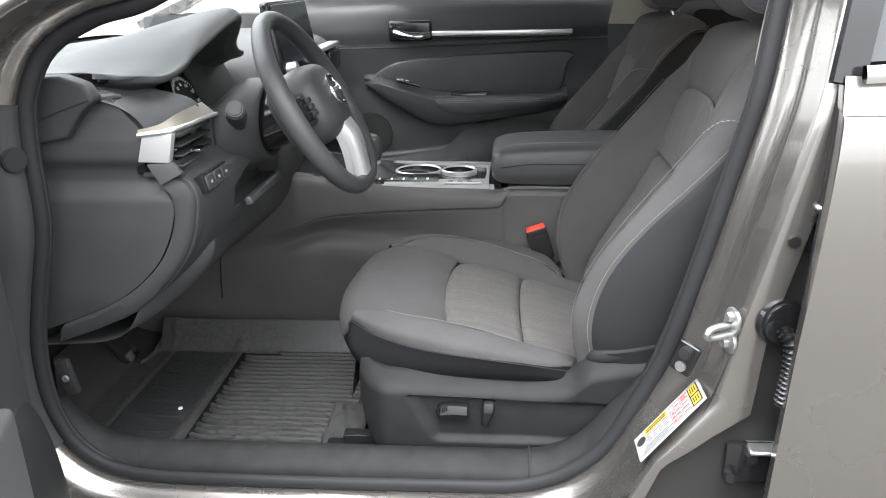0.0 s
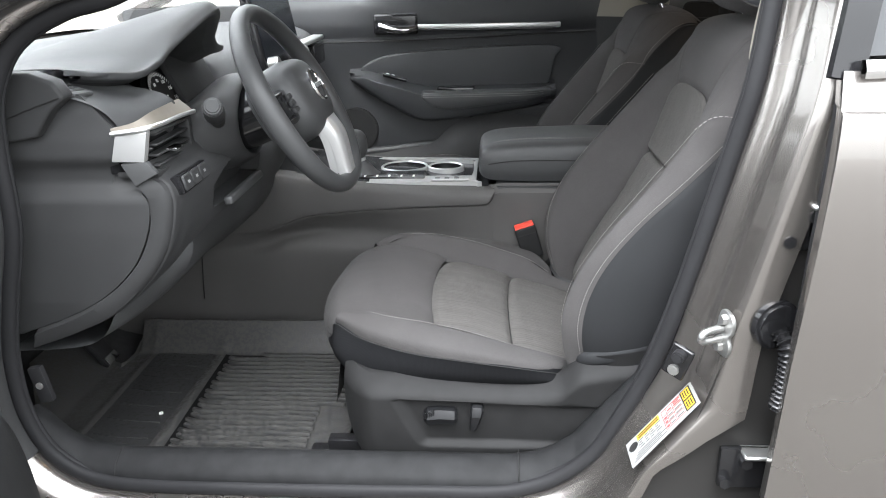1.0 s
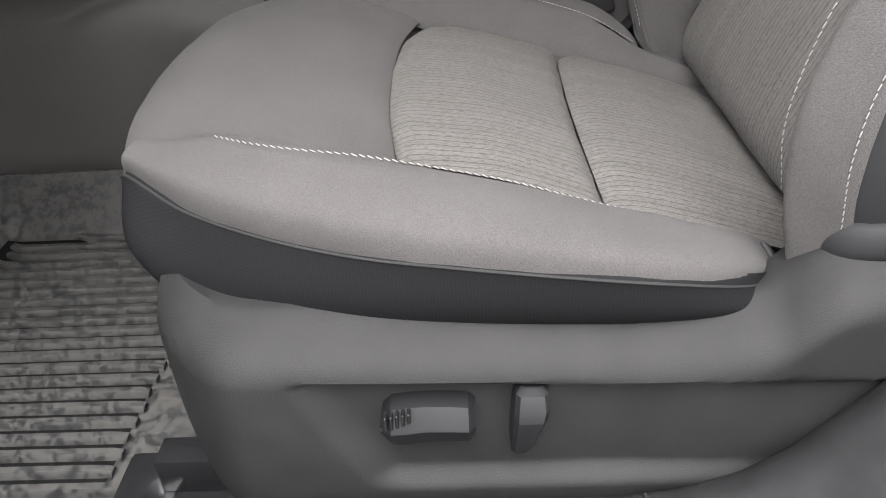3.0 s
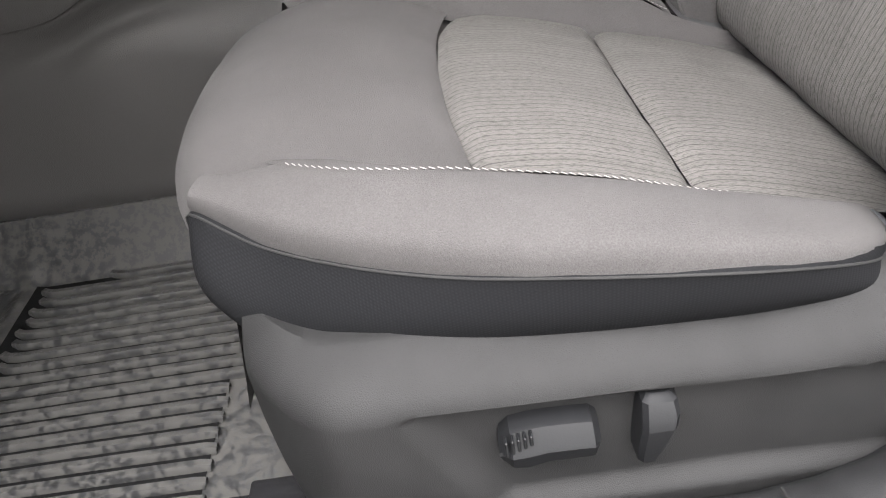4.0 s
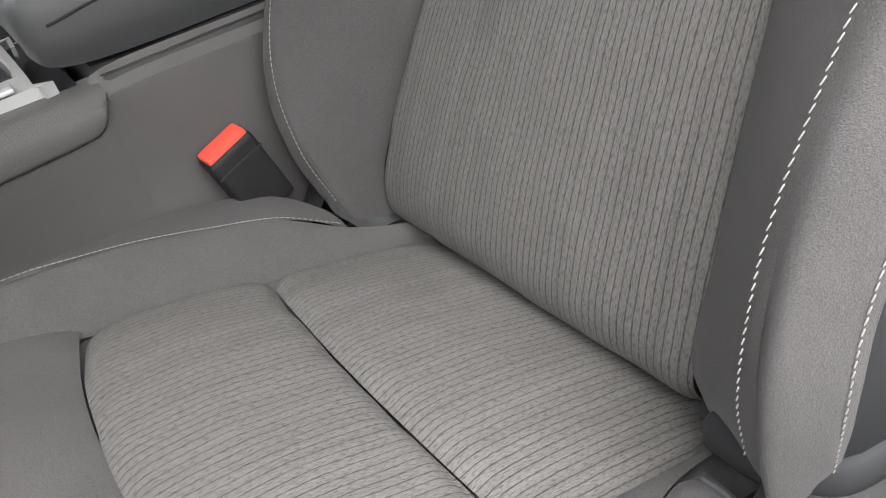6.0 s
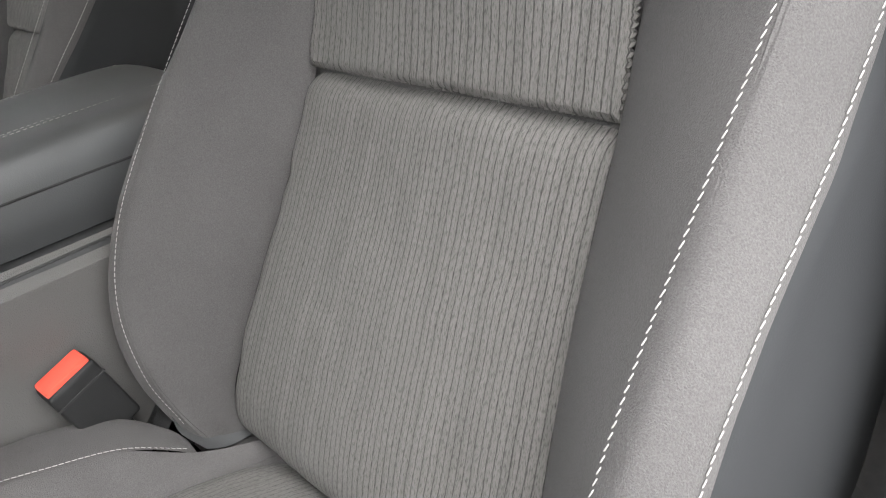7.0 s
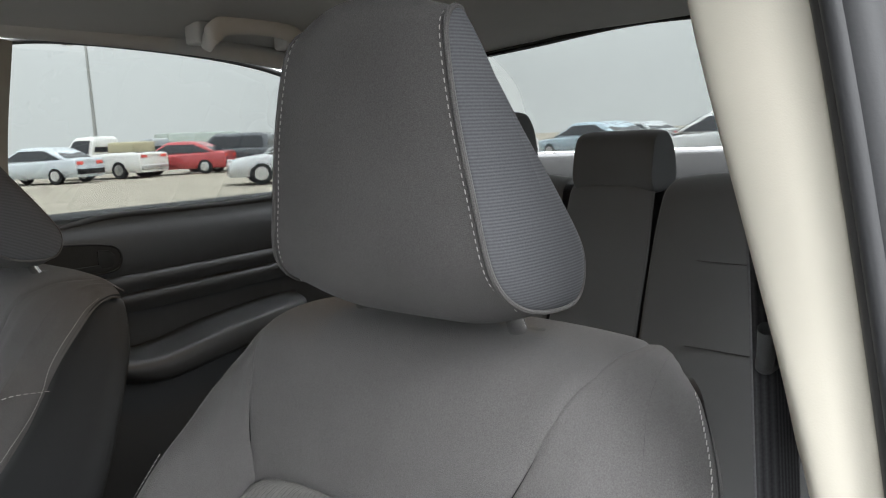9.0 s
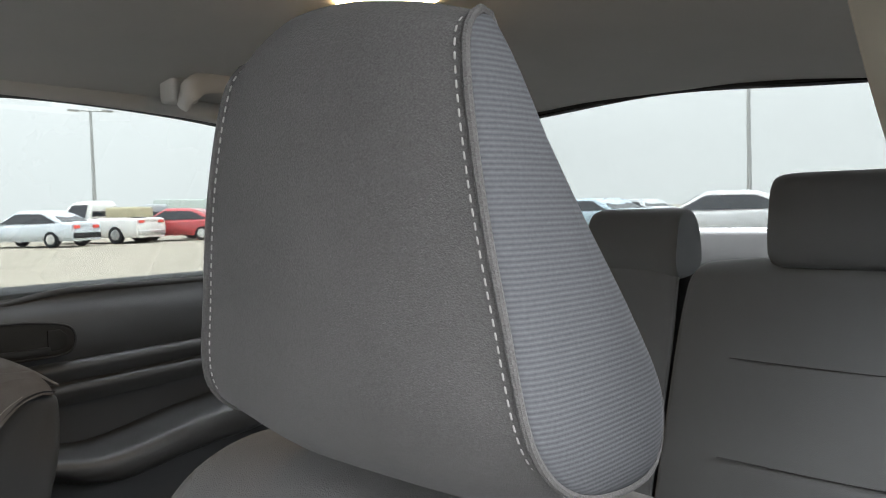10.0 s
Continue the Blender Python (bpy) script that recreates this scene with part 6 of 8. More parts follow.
def front_seat(centre, side, label, drop=0.0, switches=True):
    """One front seat. side +1: its outer side is on the car's left; -1: on its right. v runs across, minus on the outer side."""
    def w(x, v, z):
        return (x, centre + side * v, z)

    def wr(x, v, z):
        return w(x, v, z - drop)

    def ww(rows):
        return [[w(*p) for p in r] for r in rows]

    out = -side  # which way the grid's own normal points
    seat = thing("front_seat", (0.12, centre, 0.33), label, "car seat", "front seats")

    # cushion
    cushion = part("cushion", Shape().grid(loft(ww([
        [(-0.15, -0.17, 0.42), (-0.15, 0.0, 0.415), (-0.15, 0.17, 0.42)],
        [(-0.13, -0.15, 0.545), (-0.15, 0.0, 0.555), (-0.13, 0.15, 0.545)],
        [(-0.09, -0.165, 0.572), (-0.1, 0.0, 0.574), (-0.09, 0.168, 0.577)],
        [(0.0, -0.18, 0.549), (0.0, 0.0, 0.54), (0.0, 0.18, 0.549)],
        [(0.15, -0.19, 0.518), (0.15, 0.0, 0.502), (0.15, 0.19, 0.518)],
        [(0.3, -0.19, 0.475), (0.3, 0.0, 0.46), (0.3, 0.19, 0.475)]]), 16, 30), flip=side < 0), CLOTH, seat, "charcoal cloth seat cushion with ribbed centre")

    def mid_z(x):
        return interp(x, (-0.1, -0.05, 0.0, 0.07, 0.14, 0.2, 0.27, 0.33), (0.583, 0.576, 0.563, 0.549, 0.529, 0.51, 0.484, 0.452))

    def ridge(x):
        """Across and up of the stitched crest of the cushion's side bolster."""
        return (interp(x, (-0.1, -0.07, -0.03, 0.05, 0.15, 0.19, 0.23, 0.3), (0.15, 0.176, 0.187, 0.19, 0.19, 0.185, 0.168, 0.16)),
                interp(x, (-0.1, -0.05, 0.0, 0.04, 0.08, 0.11, 0.15, 0.19, 0.23, 0.3), (0.588, 0.59, 0.584, 0.576, 0.566, 0.556, 0.543, 0.529, 0.506, 0.48)))

    def ridge_of(x, s):
        """The inner bolster stands a little higher than the outer one."""
        v, z = ridge(x)
        return (v, z + interp(x, (-0.1, -0.05, 0.0, 0.2, 0.3), (0.002, 0.007, 0.009, 0.008, 0.004))) if s > 0 else (v, z)

    ks = (-1, -0.85, -0.5, 0, 0.5, 0.85, 1)
    nose = [(0.004, 0.561, 0.158, 0.016, -0.006), (-0.05, 0.581, 0.164, 0.012, -0.006), (-0.105, 0.591, 0.164, 0.012, -0.009), (-0.155, 0.582, 0.167, 0.018, -0.016),
            (-0.184, 0.552, 0.172, 0.042, -0.012), (-0.194, 0.524, 0.172, 0.066, 0.0), (-0.194, 0.504, 0.172, 0.072, 0.006)]
    rows = ww([[(xc + ex * abs(k) ** (2.2 if k < 0 else 2.6), hw * k * (1.06 if k > 0 and xc < -0.03 else 1.0), zc + ez * abs(k) ** 3) for k in ks] for xc, zc, hw, ex, ez in nose])
    g = ruffle(dip(dip(loft(rows, 81, 90), "t", 0.003, 0.006, -out), "lr", 0.002, 0.003, -out), 0.0011, 0.06, 1.0 + centre)
    part("front_panel", Shape().grid(g, flip=side < 0), CLOTH, cushion)

    def insert(name, x0, x1, bow0, bow1):
        rows = []
        for i in range(7):
            a = i / 6
            row = []
            for k in ks:
                x = x0 + (x1 - x0) * a + (bow0 * (1 - a) + bow1 * a) * abs(k) ** 2.2
                row.append((x, 0.158 * k, mid_z(x) + 0.003 - 0.013 * abs(k) ** 3 + 0.004 * math.sin(math.pi * a)))
            rows.append(row)
        g = ruffle(dip(dip(loft(ww(rows), 121, 90), "tb", 0.007, 0.007, out), "lr", 0.003, 0.004, out), 0.0012, 0.045, x0 * 30 + centre, 0.0011)
        if x1 > 0.3:
            # creases drawn in where the seat back presses on it
            a = np.linspace(0, 1, len(g))[:, None]
            c = np.linspace(-1, 1, g.shape[1])[None]
            press = np.clip((a - 0.3) / 0.35, 0, 1) ** 1.5 * np.clip(0.55 - c, 0, 1)
            g = np.array(g)
            g[..., 2] += 0.0013 * press * np.sin(c * 46 + 1.5 * np.sin(c * 17 + 1) + 2.5 * a) * (0.6 + 0.4 * np.sin(c * 11))
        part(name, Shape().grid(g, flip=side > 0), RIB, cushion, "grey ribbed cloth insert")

    insert("cushion_insert", 0.004, 0.139, 0.016, 0.009)
    insert("rear_cushion_insert", 0.14, 0.33, 0.009, 0.004)

    for s in (-1, 1):
        o = out * s
        xs = [-0.1, -0.08, -0.06, -0.02, 0.03, 0.08, 0.13, 0.18, 0.23, 0.29]
        # the slope between insert and stitched crest
        rows = []
        for x in xs:
            rv, rz = ridge_of(x, s)
            low = interp(x, (-0.13, -0.1, -0.05, 0.0, 0.33), (0.125, 0.144, 0.15, 0.15, 0.15))
            lz = interp(x, (-0.13, -0.1, -0.05, 0.0), (0.576, 0.586, 0.575, mid_z(0.0) - 0.008)) if x < 0 else mid_z(x) - 0.01
            sink = interp(x, (-0.1, -0.065), (0.004, 0.0))
            rows.append([(x, s * low, lz - sink), (x, s * (low * 0.55 + rv * 0.45), lz * 0.5 + rz * 0.5 + 0.001 - sink), (x, s * rv, rz - sink * 0.8)])
        g = dip(loft(ww(rows), 12, 60), "r", 0.0014, 0.004, o)
        deep, light = dip(g, "l", 0.004, 0.005, o), dip(g, "l", 0.001, 0.004, o)
        g[:18], g[18:] = light[:18], deep[18:]
        part("bolster_slope", Shape().grid(g, flip=o < 0), CLOTH, cushion)
        # from the crest out to the lower seam
        seam = [(-0.143, 0.163, 0.567), (-0.1, 0.196, 0.557), (-0.05, 0.222, 0.553), (0.0, 0.239, 0.55), (0.05, 0.249, 0.548), (0.1, 0.254, 0.544), (0.15, 0.253, 0.537), (0.2, 0.236, 0.521), (0.231, 0.2, 0.499)]
        if s > 0:
            seam[0] = (-0.135, 0.172, 0.556)
        crest = [(-0.125, 0.15, 0.576) if s < 0 else (-0.116, 0.15, 0.574)] + [(x, *ridge_of(x, s)) for x in (-0.085, -0.045, 0.0, 0.047, 0.094, 0.14, 0.187, 0.229)]
        rows = []
        for a, b in zip(crest, seam):
            m1 = [a[i] * 0.62 + b[i] * 0.38 for i in range(3)]
            m2 = [a[i] * 0.25 + b[i] * 0.75 for i in range(3)]
            rows.append([(a[0], s * a[1], a[2]), (m1[0], s * m1[1], m1[2] + (interp(a[0], (-0.08, 0.02), (0.018, 0.006)) if s > 0 else 0.011)), (m2[0], s * (m2[1] + 0.008), m2[2] + 0.011), (b[0], s * b[1], b[2])])
        g = dip(loft(ww(rows), 22, 70), "l", 0.0014, 0.004, o)
        g = dip(g, "b", 0.004, 0.006, o)
        g = ruffle(dip(g, "r", 0.0015, 0.003, o), 0.001, 0.05, 2.0 * s)
        part("bolster_panel", Shape().grid(g, flip=o < 0), CLOTH, cushion)
        if s < 0:
            end = np.array(g)[-1]
            strip = np.stack([end + np.array(d) for d in ((-0.001, 0, 0.0004), (0.002, 0, 0.0012), (0.005, 0, -0.001), (0.006, 0, -0.008), (0.004, 0, -0.02))])
            part("binding", Shape().grid(strip, flip=o < 0), TWILL, cushion, "grey sewn end binding")
        # the darker band below the seam
        foot = [(-0.12, 0.19, 0.49), (-0.1, 0.206, 0.49), (-0.055, 0.219, 0.49), (0.0, 0.227, 0.49), (0.05, 0.23, 0.49), (0.1, 0.231, 0.49), (0.15, 0.231, 0.49), (0.2, 0.229, 0.492), (0.24, 0.224, 0.495)]
        rows = []
        # it runs on round the front, tucked back under the nose
        for a, m, b in (((-0.196, 0.02, 0.512), (-0.186, 0.02, 0.478), (-0.15, 0.02, 0.45)), ((-0.179, 0.085, 0.517), (-0.171, 0.087, 0.485), (-0.136, 0.09, 0.455)), ((-0.154, 0.138, 0.532), (-0.152, 0.145, 0.5), (-0.122, 0.155, 0.465))):
            rows.append([(a[0], s * a[1], a[2]), (m[0], s * m[1], m[2]), (b[0], s * b[1], b[2])])
        for a, b in zip([(-0.143, 0.165, 0.566) if s < 0 else (-0.135, 0.172, 0.555)] + seam[1:], foot):
            m1 = [a[i] * 0.5 + b[i] * 0.5 for i in range(3)]
            rows.append([(a[0], s * a[1], a[2]), (m1[0] - (0.012 if a[0] < -0.12 else 0.0), s * (m1[1] + 0.006), m1[2]), (b[0], s * b[1], b[2])])
        g = np.array(loft(ww(rows), 16, 70))
        tuck = g[:, :1] + np.array((0.006, -0.006 * s * side, 0.004))
        g = np.concatenate([tuck, g], 1)
        part("piping", tube([(p[0][0], p[0][1], p[0][2]) for p in ww(rows)], 0.0008, 8, 90), BLACKINK, cushion)
        part("side_band", Shape().grid(g, flip=o < 0), DARKTWILL, cushion, "dark twill side band")
        # threads
        line = [w(x, s * ridge_of(x, s)[0], ridge_of(x, s)[1] - 0.0005) for x in (-0.082, -0.06, -0.035, 0.0, 0.03, 0.08, 0.13, 0.18, 0.22)]
        part("stitching", stitches([(p[0], p[1] + side * s * 0.003, p[2] + 0.0008) for p in line], (0, side * s * 0.45, 1), slant=0.35), THREAD, cushion, "pale grey top-stitching")

    # seat back
    def face(z):
        return interp(z, (0.455, 0.468, 0.48, 0.492, 0.508, 0.53, 0.554, 0.608, 0.662, 0.712, 0.759, 0.806, 0.852, 0.898, 0.93), (0.335, 0.306, 0.287, 0.276, 0.271, 0.273, 0.282, 0.307, 0.336, 0.362, 0.384, 0.401, 0.415, 0.425, 0.433))

    def half(z, s=1):
        return -(interp(z, (0.48, 0.6, 0.7, 0.78, 0.84, 0.88, 0.9), (0.056, 0.045, 0.033, 0.02, 0.012, 0.008, 0.006)) if s < 0 else -0.004 * max(0.0, 0.78 - z) / 0.3) + interp(z, (0.44, 0.49, 0.554, 0.608, 0.662, 0.712, 0.759, 0.806, 0.845, 0.87, 0.888, 0.9, 0.908), (0.19, 0.19, 0.186, 0.176, 0.165, 0.156, 0.149, 0.144, 0.139, 0.134, 0.129, 0.125, 0.12))

    def crest(z):
        return (interp(z, (0.46, 0.5, 0.56, 0.6, 0.65, 0.7, 0.75, 0.8, 0.85, 0.9, 0.94), (0.262, 0.242, 0.224, 0.219, 0.227, 0.25, 0.284, 0.322, 0.363, 0.404, 0.437)),
                interp(z, (0.46, 0.56, 0.6, 0.65, 0.7, 0.75, 0.8, 0.85, 0.9, 0.94), (0.185, 0.193, 0.203, 0.21, 0.213, 0.212, 0.208, 0.204, 0.198, 0.2)))

    def crest_of(z, s):
        x, v = crest(z)
        return (x - 0.006 * max(0.0, min(1.0, (z - 0.82) / 0.08)), max(v, interp(z, (0.7, 0.76, 0.9), (0.213, 0.216, 0.221)))) if s < 0 else (x, v)

    def edge(z):
        return (interp(z, (0.5, 0.56, 0.6, 0.65, 0.7, 0.776, 0.81, 0.843, 0.9, 0.94), (0.262, 0.242, 0.237, 0.246, 0.27, 0.328, 0.366, 0.402, 0.45, 0.478)),
                interp(z, (0.5, 0.56, 0.6, 0.8, 0.843, 0.9, 0.94), (0.225, 0.236, 0.24, 0.241, 0.237, 0.229, 0.222)))

    def edge_of(z, s):
        """The inner bolster bulges out past its crest."""
        x, v = edge(z)
        return (x, v + 0.012 * math.exp(-(((z - 0.62) / 0.08) ** 2))) if s > 0 else (x, v)

    back = part("backrest", Shape().grid(loft(ww([
        [(face(z) + 0.014, v, z) for z in (0.5, 0.55, 0.65, 0.75, 0.82, 0.88, 0.92)] for v in (-0.17, -0.09, 0.0, 0.09, 0.17)]), 20, 12), flip=side < 0), CLOTH, seat, "reclined charcoal cloth backrest with ribbed centre")

    def back_insert(name, zs, sag0, sag1):
        rows = []
        for i, z in enumerate(zs):
            a = i / (len(zs) - 1)
            rows.append([(face(z + d) + 0.003 * math.cos(k * 1.57) - 0.004 * math.sin(math.pi * a) * (1 - k * k), half(z, k) * k, z + d)
                         for k in ks for d in [(sag0 * (1 - a) + sag1 * a) * (1 - k * k)]])
        g = ruffle(dip(dip(loft(ww(rows), 121, 110), "tb", 0.011, 0.0085, out), "lr", 0.0045, 0.005, out), 0.0014, 0.05, 4.0 + centre, 0.0011)
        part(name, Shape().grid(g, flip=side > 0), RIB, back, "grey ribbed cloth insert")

    back_insert("backrest_insert", (0.46, 0.475, 0.49, 0.51, 0.54, 0.59, 0.66, 0.72, 0.779), 0.0, 0.0)
    rows = []
    for a in (0.0, 0.2, 0.38, 0.5, 0.6, 0.69, 0.77, 0.84, 0.9, 0.945, 0.975, 0.994):
        turn = (1 - max(0.0, (a - 0.45) / 0.55) ** 2.3) ** 0.435
        row = []
        for k in ks:
            z = 0.78 + 0.128 * a + 0.009 * a * (1 - k * k)
            row.append((face(z) + 0.003 * math.cos(k * 1.57) - 0.004 * math.sin(math.pi * a) * (1 - k * k), (half(0.78 + 0.06 * a, k) - 0.006 * a - 0.06 * (1 - turn)) * k, z))
        rows.append(row)
    g = np.array(loft(ww(rows), 121, 120))
    # tucked in all round its seam
    rim = np.concatenate([g[0, ::2], g[-1, ::2], g[::2, 0], g[::2, -1]])
    away = np.min(np.linalg.norm(g[:, :, None] - rim[None, None], axis=3), axis=2)
    tuck = np.clip(1 - away / 0.006, 0, 1) ** 2
    g[..., 0] += 0.0065 * tuck
    g[..., 2] -= 0.0015 * tuck
    g = ruffle(g, 0.0009, 0.05, 7.0 + centre, 0.0005)
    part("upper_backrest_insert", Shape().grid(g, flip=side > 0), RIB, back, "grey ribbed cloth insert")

    zs = (0.46, 0.52, 0.58, 0.64, 0.7, 0.76, 0.81, 0.86, 0.9)

    def past(z):
        return interp(z, (0.5, 0.6, 0.84, 0.9), (0.0, 0.0045, 0.004, 0.0))

    for s in (-1, 1):
        o = out * s
        shoulder = [
            [(0.435, 0.122, 0.93), (0.43, 0.16, 0.932), (0.437, 0.192, 0.932), (0.452, 0.211, 0.932), (0.472, 0.224, 0.932)],
                [(0.447, 0.132, 0.966), (0.452, 0.16, 0.966), (0.466, 0.183, 0.965), (0.482, 0.199, 0.963), (0.503, 0.21, 0.96)],
                [(0.467, 0.14, 0.998), (0.481, 0.157, 0.996), (0.5, 0.17, 0.993), (0.518, 0.18, 0.989), (0.538, 0.187, 0.982)],
                [(0.507, 0.145, 1.012), (0.522, 0.153, 1.009), (0.538, 0.16, 1.004), (0.552, 0.164, 0.996), (0.566, 0.167, 0.985)],
                [(0.56, 0.14, 1.009), (0.568, 0.145, 1.006), (0.575, 0.149, 0.999), (0.58, 0.151, 0.992), (0.587, 0.152, 0.98)]]
        rows = []
        for z in zs:
            cx, cv = crest_of(z, s)
            fx, fv = face(z), half(min(z, 0.89), s) if z < 0.89 else 0.116 - (0.017 if s < 0 else 0.0)
            rows.append([(fx + interp(z, (0.8, 0.84, 0.9), (0.006, 0.0075, 0.006)), s * (fv - 0.006), z), (fx * 0.62 + cx * 0.38, s * (fv * 0.62 + cv * 0.38 - 0.004), z), (fx * 0.2 + cx * 0.8, s * (fv * 0.25 + cv * 0.75 + 0.001), z), (cx, s * cv, z)])
        for r in shoulder:
            p = [np.array((q[0], s * q[1], q[2])) for q in r]
            p[0] = p[0] + np.array((0.0, -s * (0.003 + (max(0.0, (0.97 - r[0][2]) * 0.22) if s < 0 else 0.0)), 0.0))
            rows.append([tuple(p[0]), tuple(p[0] * 0.5 + p[1] * 0.5), tuple(p[1]), tuple(p[2])])
        g = loft(ww(rows), 26, 100)
        g[:58] = dip(g, "l", 0.004, 0.006, o)[:58]
        g[58:] = dip(g, "l", 0.002, 0.003, o)[58:]
        g[:62] = dip(g, "r", 0.002, 0.004, o)[:62]
        part("bolster_slope", Shape().grid(g, flip=o < 0), CLOTH, back)
        rows = []
        for z in zs:
            cx, cv = crest_of(z, s)
            ex, ev = edge_of(z, s)
            rows.append([(cx, s * cv, z), (cx * 0.6 + ex * 0.4 - interp(z, (0.5, 0.6, 0.72), (0.016, 0.013, 0.007)), s * (cv * 0.6 + ev * 0.4 + 0.001), z), (cx * 0.2 + ex * 0.8 - 0.004, s * (cv * 0.2 + ev * 0.8 + 0.003), z), (ex + past(z), s * (ev + past(z)), z)])
        for r in shoulder:
            p = [np.array((q[0], s * q[1], q[2])) for q in r]
            rows.append([tuple(p[2]), tuple(p[2] * 0.5 + p[3] * 0.5), tuple(p[3]), tuple(p[4])])
        g = loft(ww(rows), 20, 100)
        g = dip(g, "r", 0.002, 0.004, o)
        g[:62] = dip(g, "l", 0.002, 0.004, o)[:62]
        g = ruffle(g, 0.001, 0.06, 5.0 * s)
        part("bolster_panel", Shape().grid(g, flip=o < 0), CLOTH, back)
        if s < 0:
            # thread a little way in from the outer edge
            g = np.array(g)
            line = [tuple(g[i, 16 if i < 55 else 17] + (g[i, 16] - g[i, 13]) * 0.02 + np.array((-0.0009, s * side * 0.0006, 0.0003))) for i in list(range(12, 92, 5))]
            part("stitching", stitches(line, (-0.9, s * side * 0.4, 0.3), slant=0.15, thick=0.00036), THREAD, back, "pale grey top-stitching")
        # side of the back
        rows = []
        for ex, ev, z in [(edge_of(z, s)[0] + past(z), edge_of(z, s)[1] + past(z), z) for z in zs] + [r[4] for r in shoulder]:
            bx = max(ex + 0.012, interp(z, (0.46, 0.7, 0.9, 1.0), (0.4, 0.47, 0.565, 0.6)))
            fat = interp(z, (0.7, 0.82, 0.9, 0.96), (0.01, 0.003, -0.022, -0.03)) if s < 0 and switches else interp(z, (0.7, 0.9, 0.96), (0.012, 0.003, 0.0) if s > 0 else (0.006, -0.012, -0.02))
            down = interp(z, (0.9, 0.99), (0.0, 0.012))
            rows.append([(ex, s * ev, z), (ex * 0.7 + bx * 0.3, s * (ev + fat), z - down * 0.3), (ex * 0.3 + bx * 0.7, s * (ev + fat * (1.6 if fat < 0 else 1.0) - 0.003), z - down * 0.7), (bx, s * (ev + min(0.0, fat * 1.8) - 0.012), z - down), (bx + 0.006, s * ev * 0.5, z - down), (bx + 0.008, 0, z - down)])
        g = dip(loft(ww(rows), 34, 70), "l", 0.003, 0.004, o)
        part("side_panel", Shape().grid(g, flip=o < 0), SIDEVINYL, back, "smooth dark side panel")
        if s < 0:
            line = [w(x - 0.0035, s * (v - 0.002), z) for z in (0.565, 0.6, 0.64, 0.68, 0.74, 0.8, 0.85, 0.89) for x, v in [crest_of(z, s)]]
            part("stitching", stitches(line, (-1, 0, 0.45), slant=0.25, thick=0.00036), THREAD, back, "pale grey top-stitching")
            line = line[-1:] + [w(0.404, -0.222, 0.904), w(0.42, -0.23, 0.9085), w(0.452, -0.233, 0.905)]
            part("stitching", stitches(line, (-1, 0, 0.45), gap=0.0064, long=0.005, thick=0.0007, slant=0.1), THREAD, back, "pale grey top-stitching")
        else:
            line = [w(x - 0.003, s * (v + 0.001), z) for z in (0.53, 0.58, 0.64, 0.7, 0.76, 0.82, 0.87, 0.905) for x, v in [crest(z)]]
            part("stitching", stitches(line, (-0.9, s * side * 0.3, 0.3), slant=0.3), THREAD, back, "pale grey top-stitching")

        if s < 0:
            hem = even([w(*p) for p in ((0.249, -0.172, 0.522), (0.243, -0.195, 0.53), (0.241, -0.217, 0.539), (0.252, -0.236, 0.546), (0.286, -0.244, 0.553), (0.336, -0.246, 0.568), (0.39, -0.244, 0.587))], 50)
            part("hem", Shape().grid(sweep(hem, circle(0.007, 14, 0.0115)), cu=True), SIDEVINYL, back, "dark folded hem")

    # centre of the upper back, over the top
    arc = [(0.43, 0.897, 0.116), (0.434, 0.93, 0.121), (0.445, 0.966, 0.131), (0.465, 1.001, 0.14), (0.505, 1.018, 0.145), (0.56, 1.015, 0.14), (0.6, 0.985, 0.13)]
    rows = [[(x + 0.002 * abs(k) - (0.003 if i < 3 else 0) * (1 - k * k), (h - ((0.017, 0.01, 0.004, 0, 0, 0, 0)[i] if k < 0 else 0.0)) * k, z + (0.012 - 0.026 * abs(k) ** 6 if i == 0 else (-0.006 * k ** 4 if i in (4, 5) else 0.0))) for k in ks] for i, (x, z, h) in enumerate(arc)]
    g = dip(loft(ww(rows), 41, 50), "lr", 0.003, 0.0035, out)
    g = dip(g, "t", 0.006, 0.006, out)
    part("upper_panel", Shape().grid(g, flip=side > 0), CLOTH, back)

    # head restraint
    rest = part("headrest", Shape().grid(headrest_loft(wr, -0.117, 0.117, 26, 1.0), cu=True, flip=side < 0), CLOTH, seat, "charcoal cloth headrest with contrast stitching")
    for s in (-1, 1):
        rings = [headrest_ring(1.0 - d, s * (0.117 + b)) for d, b in ((0.0, 0.0), (0.015, 0.003), (0.06, 0.0055), (0.2, 0.009), (0.5, 0.012), (0.8, 0.0135), (0.97, 0.014), (0.9995, 0.014))]
        g = loft([[wr(*p) for p in r] for r in rings], 64, 20, cu=True)
        part("side_gusset", Shape().grid(g, cu=True, flip=(out * s) > 0).planar(), TWILL, rest, "grey twill side gusset")
        ring = [wr(*p) for p in headrest_ring(1.005, s * 0.1185)]
        part("piping", tube(ring, 0.0016, 8, 90, True, up=(0, 1, 0)), CLOTH, rest)
        ring = [p for p in headrest_ring(1.004, s * 0.1125)]
        some = [wr(*ring[i % 13]) for i in (12, 0, 1, 2, 3, 4)]
        part("stitching", stitches(some, (-1, 0, 0.1), gap=0.0043, long=0.0028, thick=0.0004), THREAD, rest, "pale grey top-stitching")
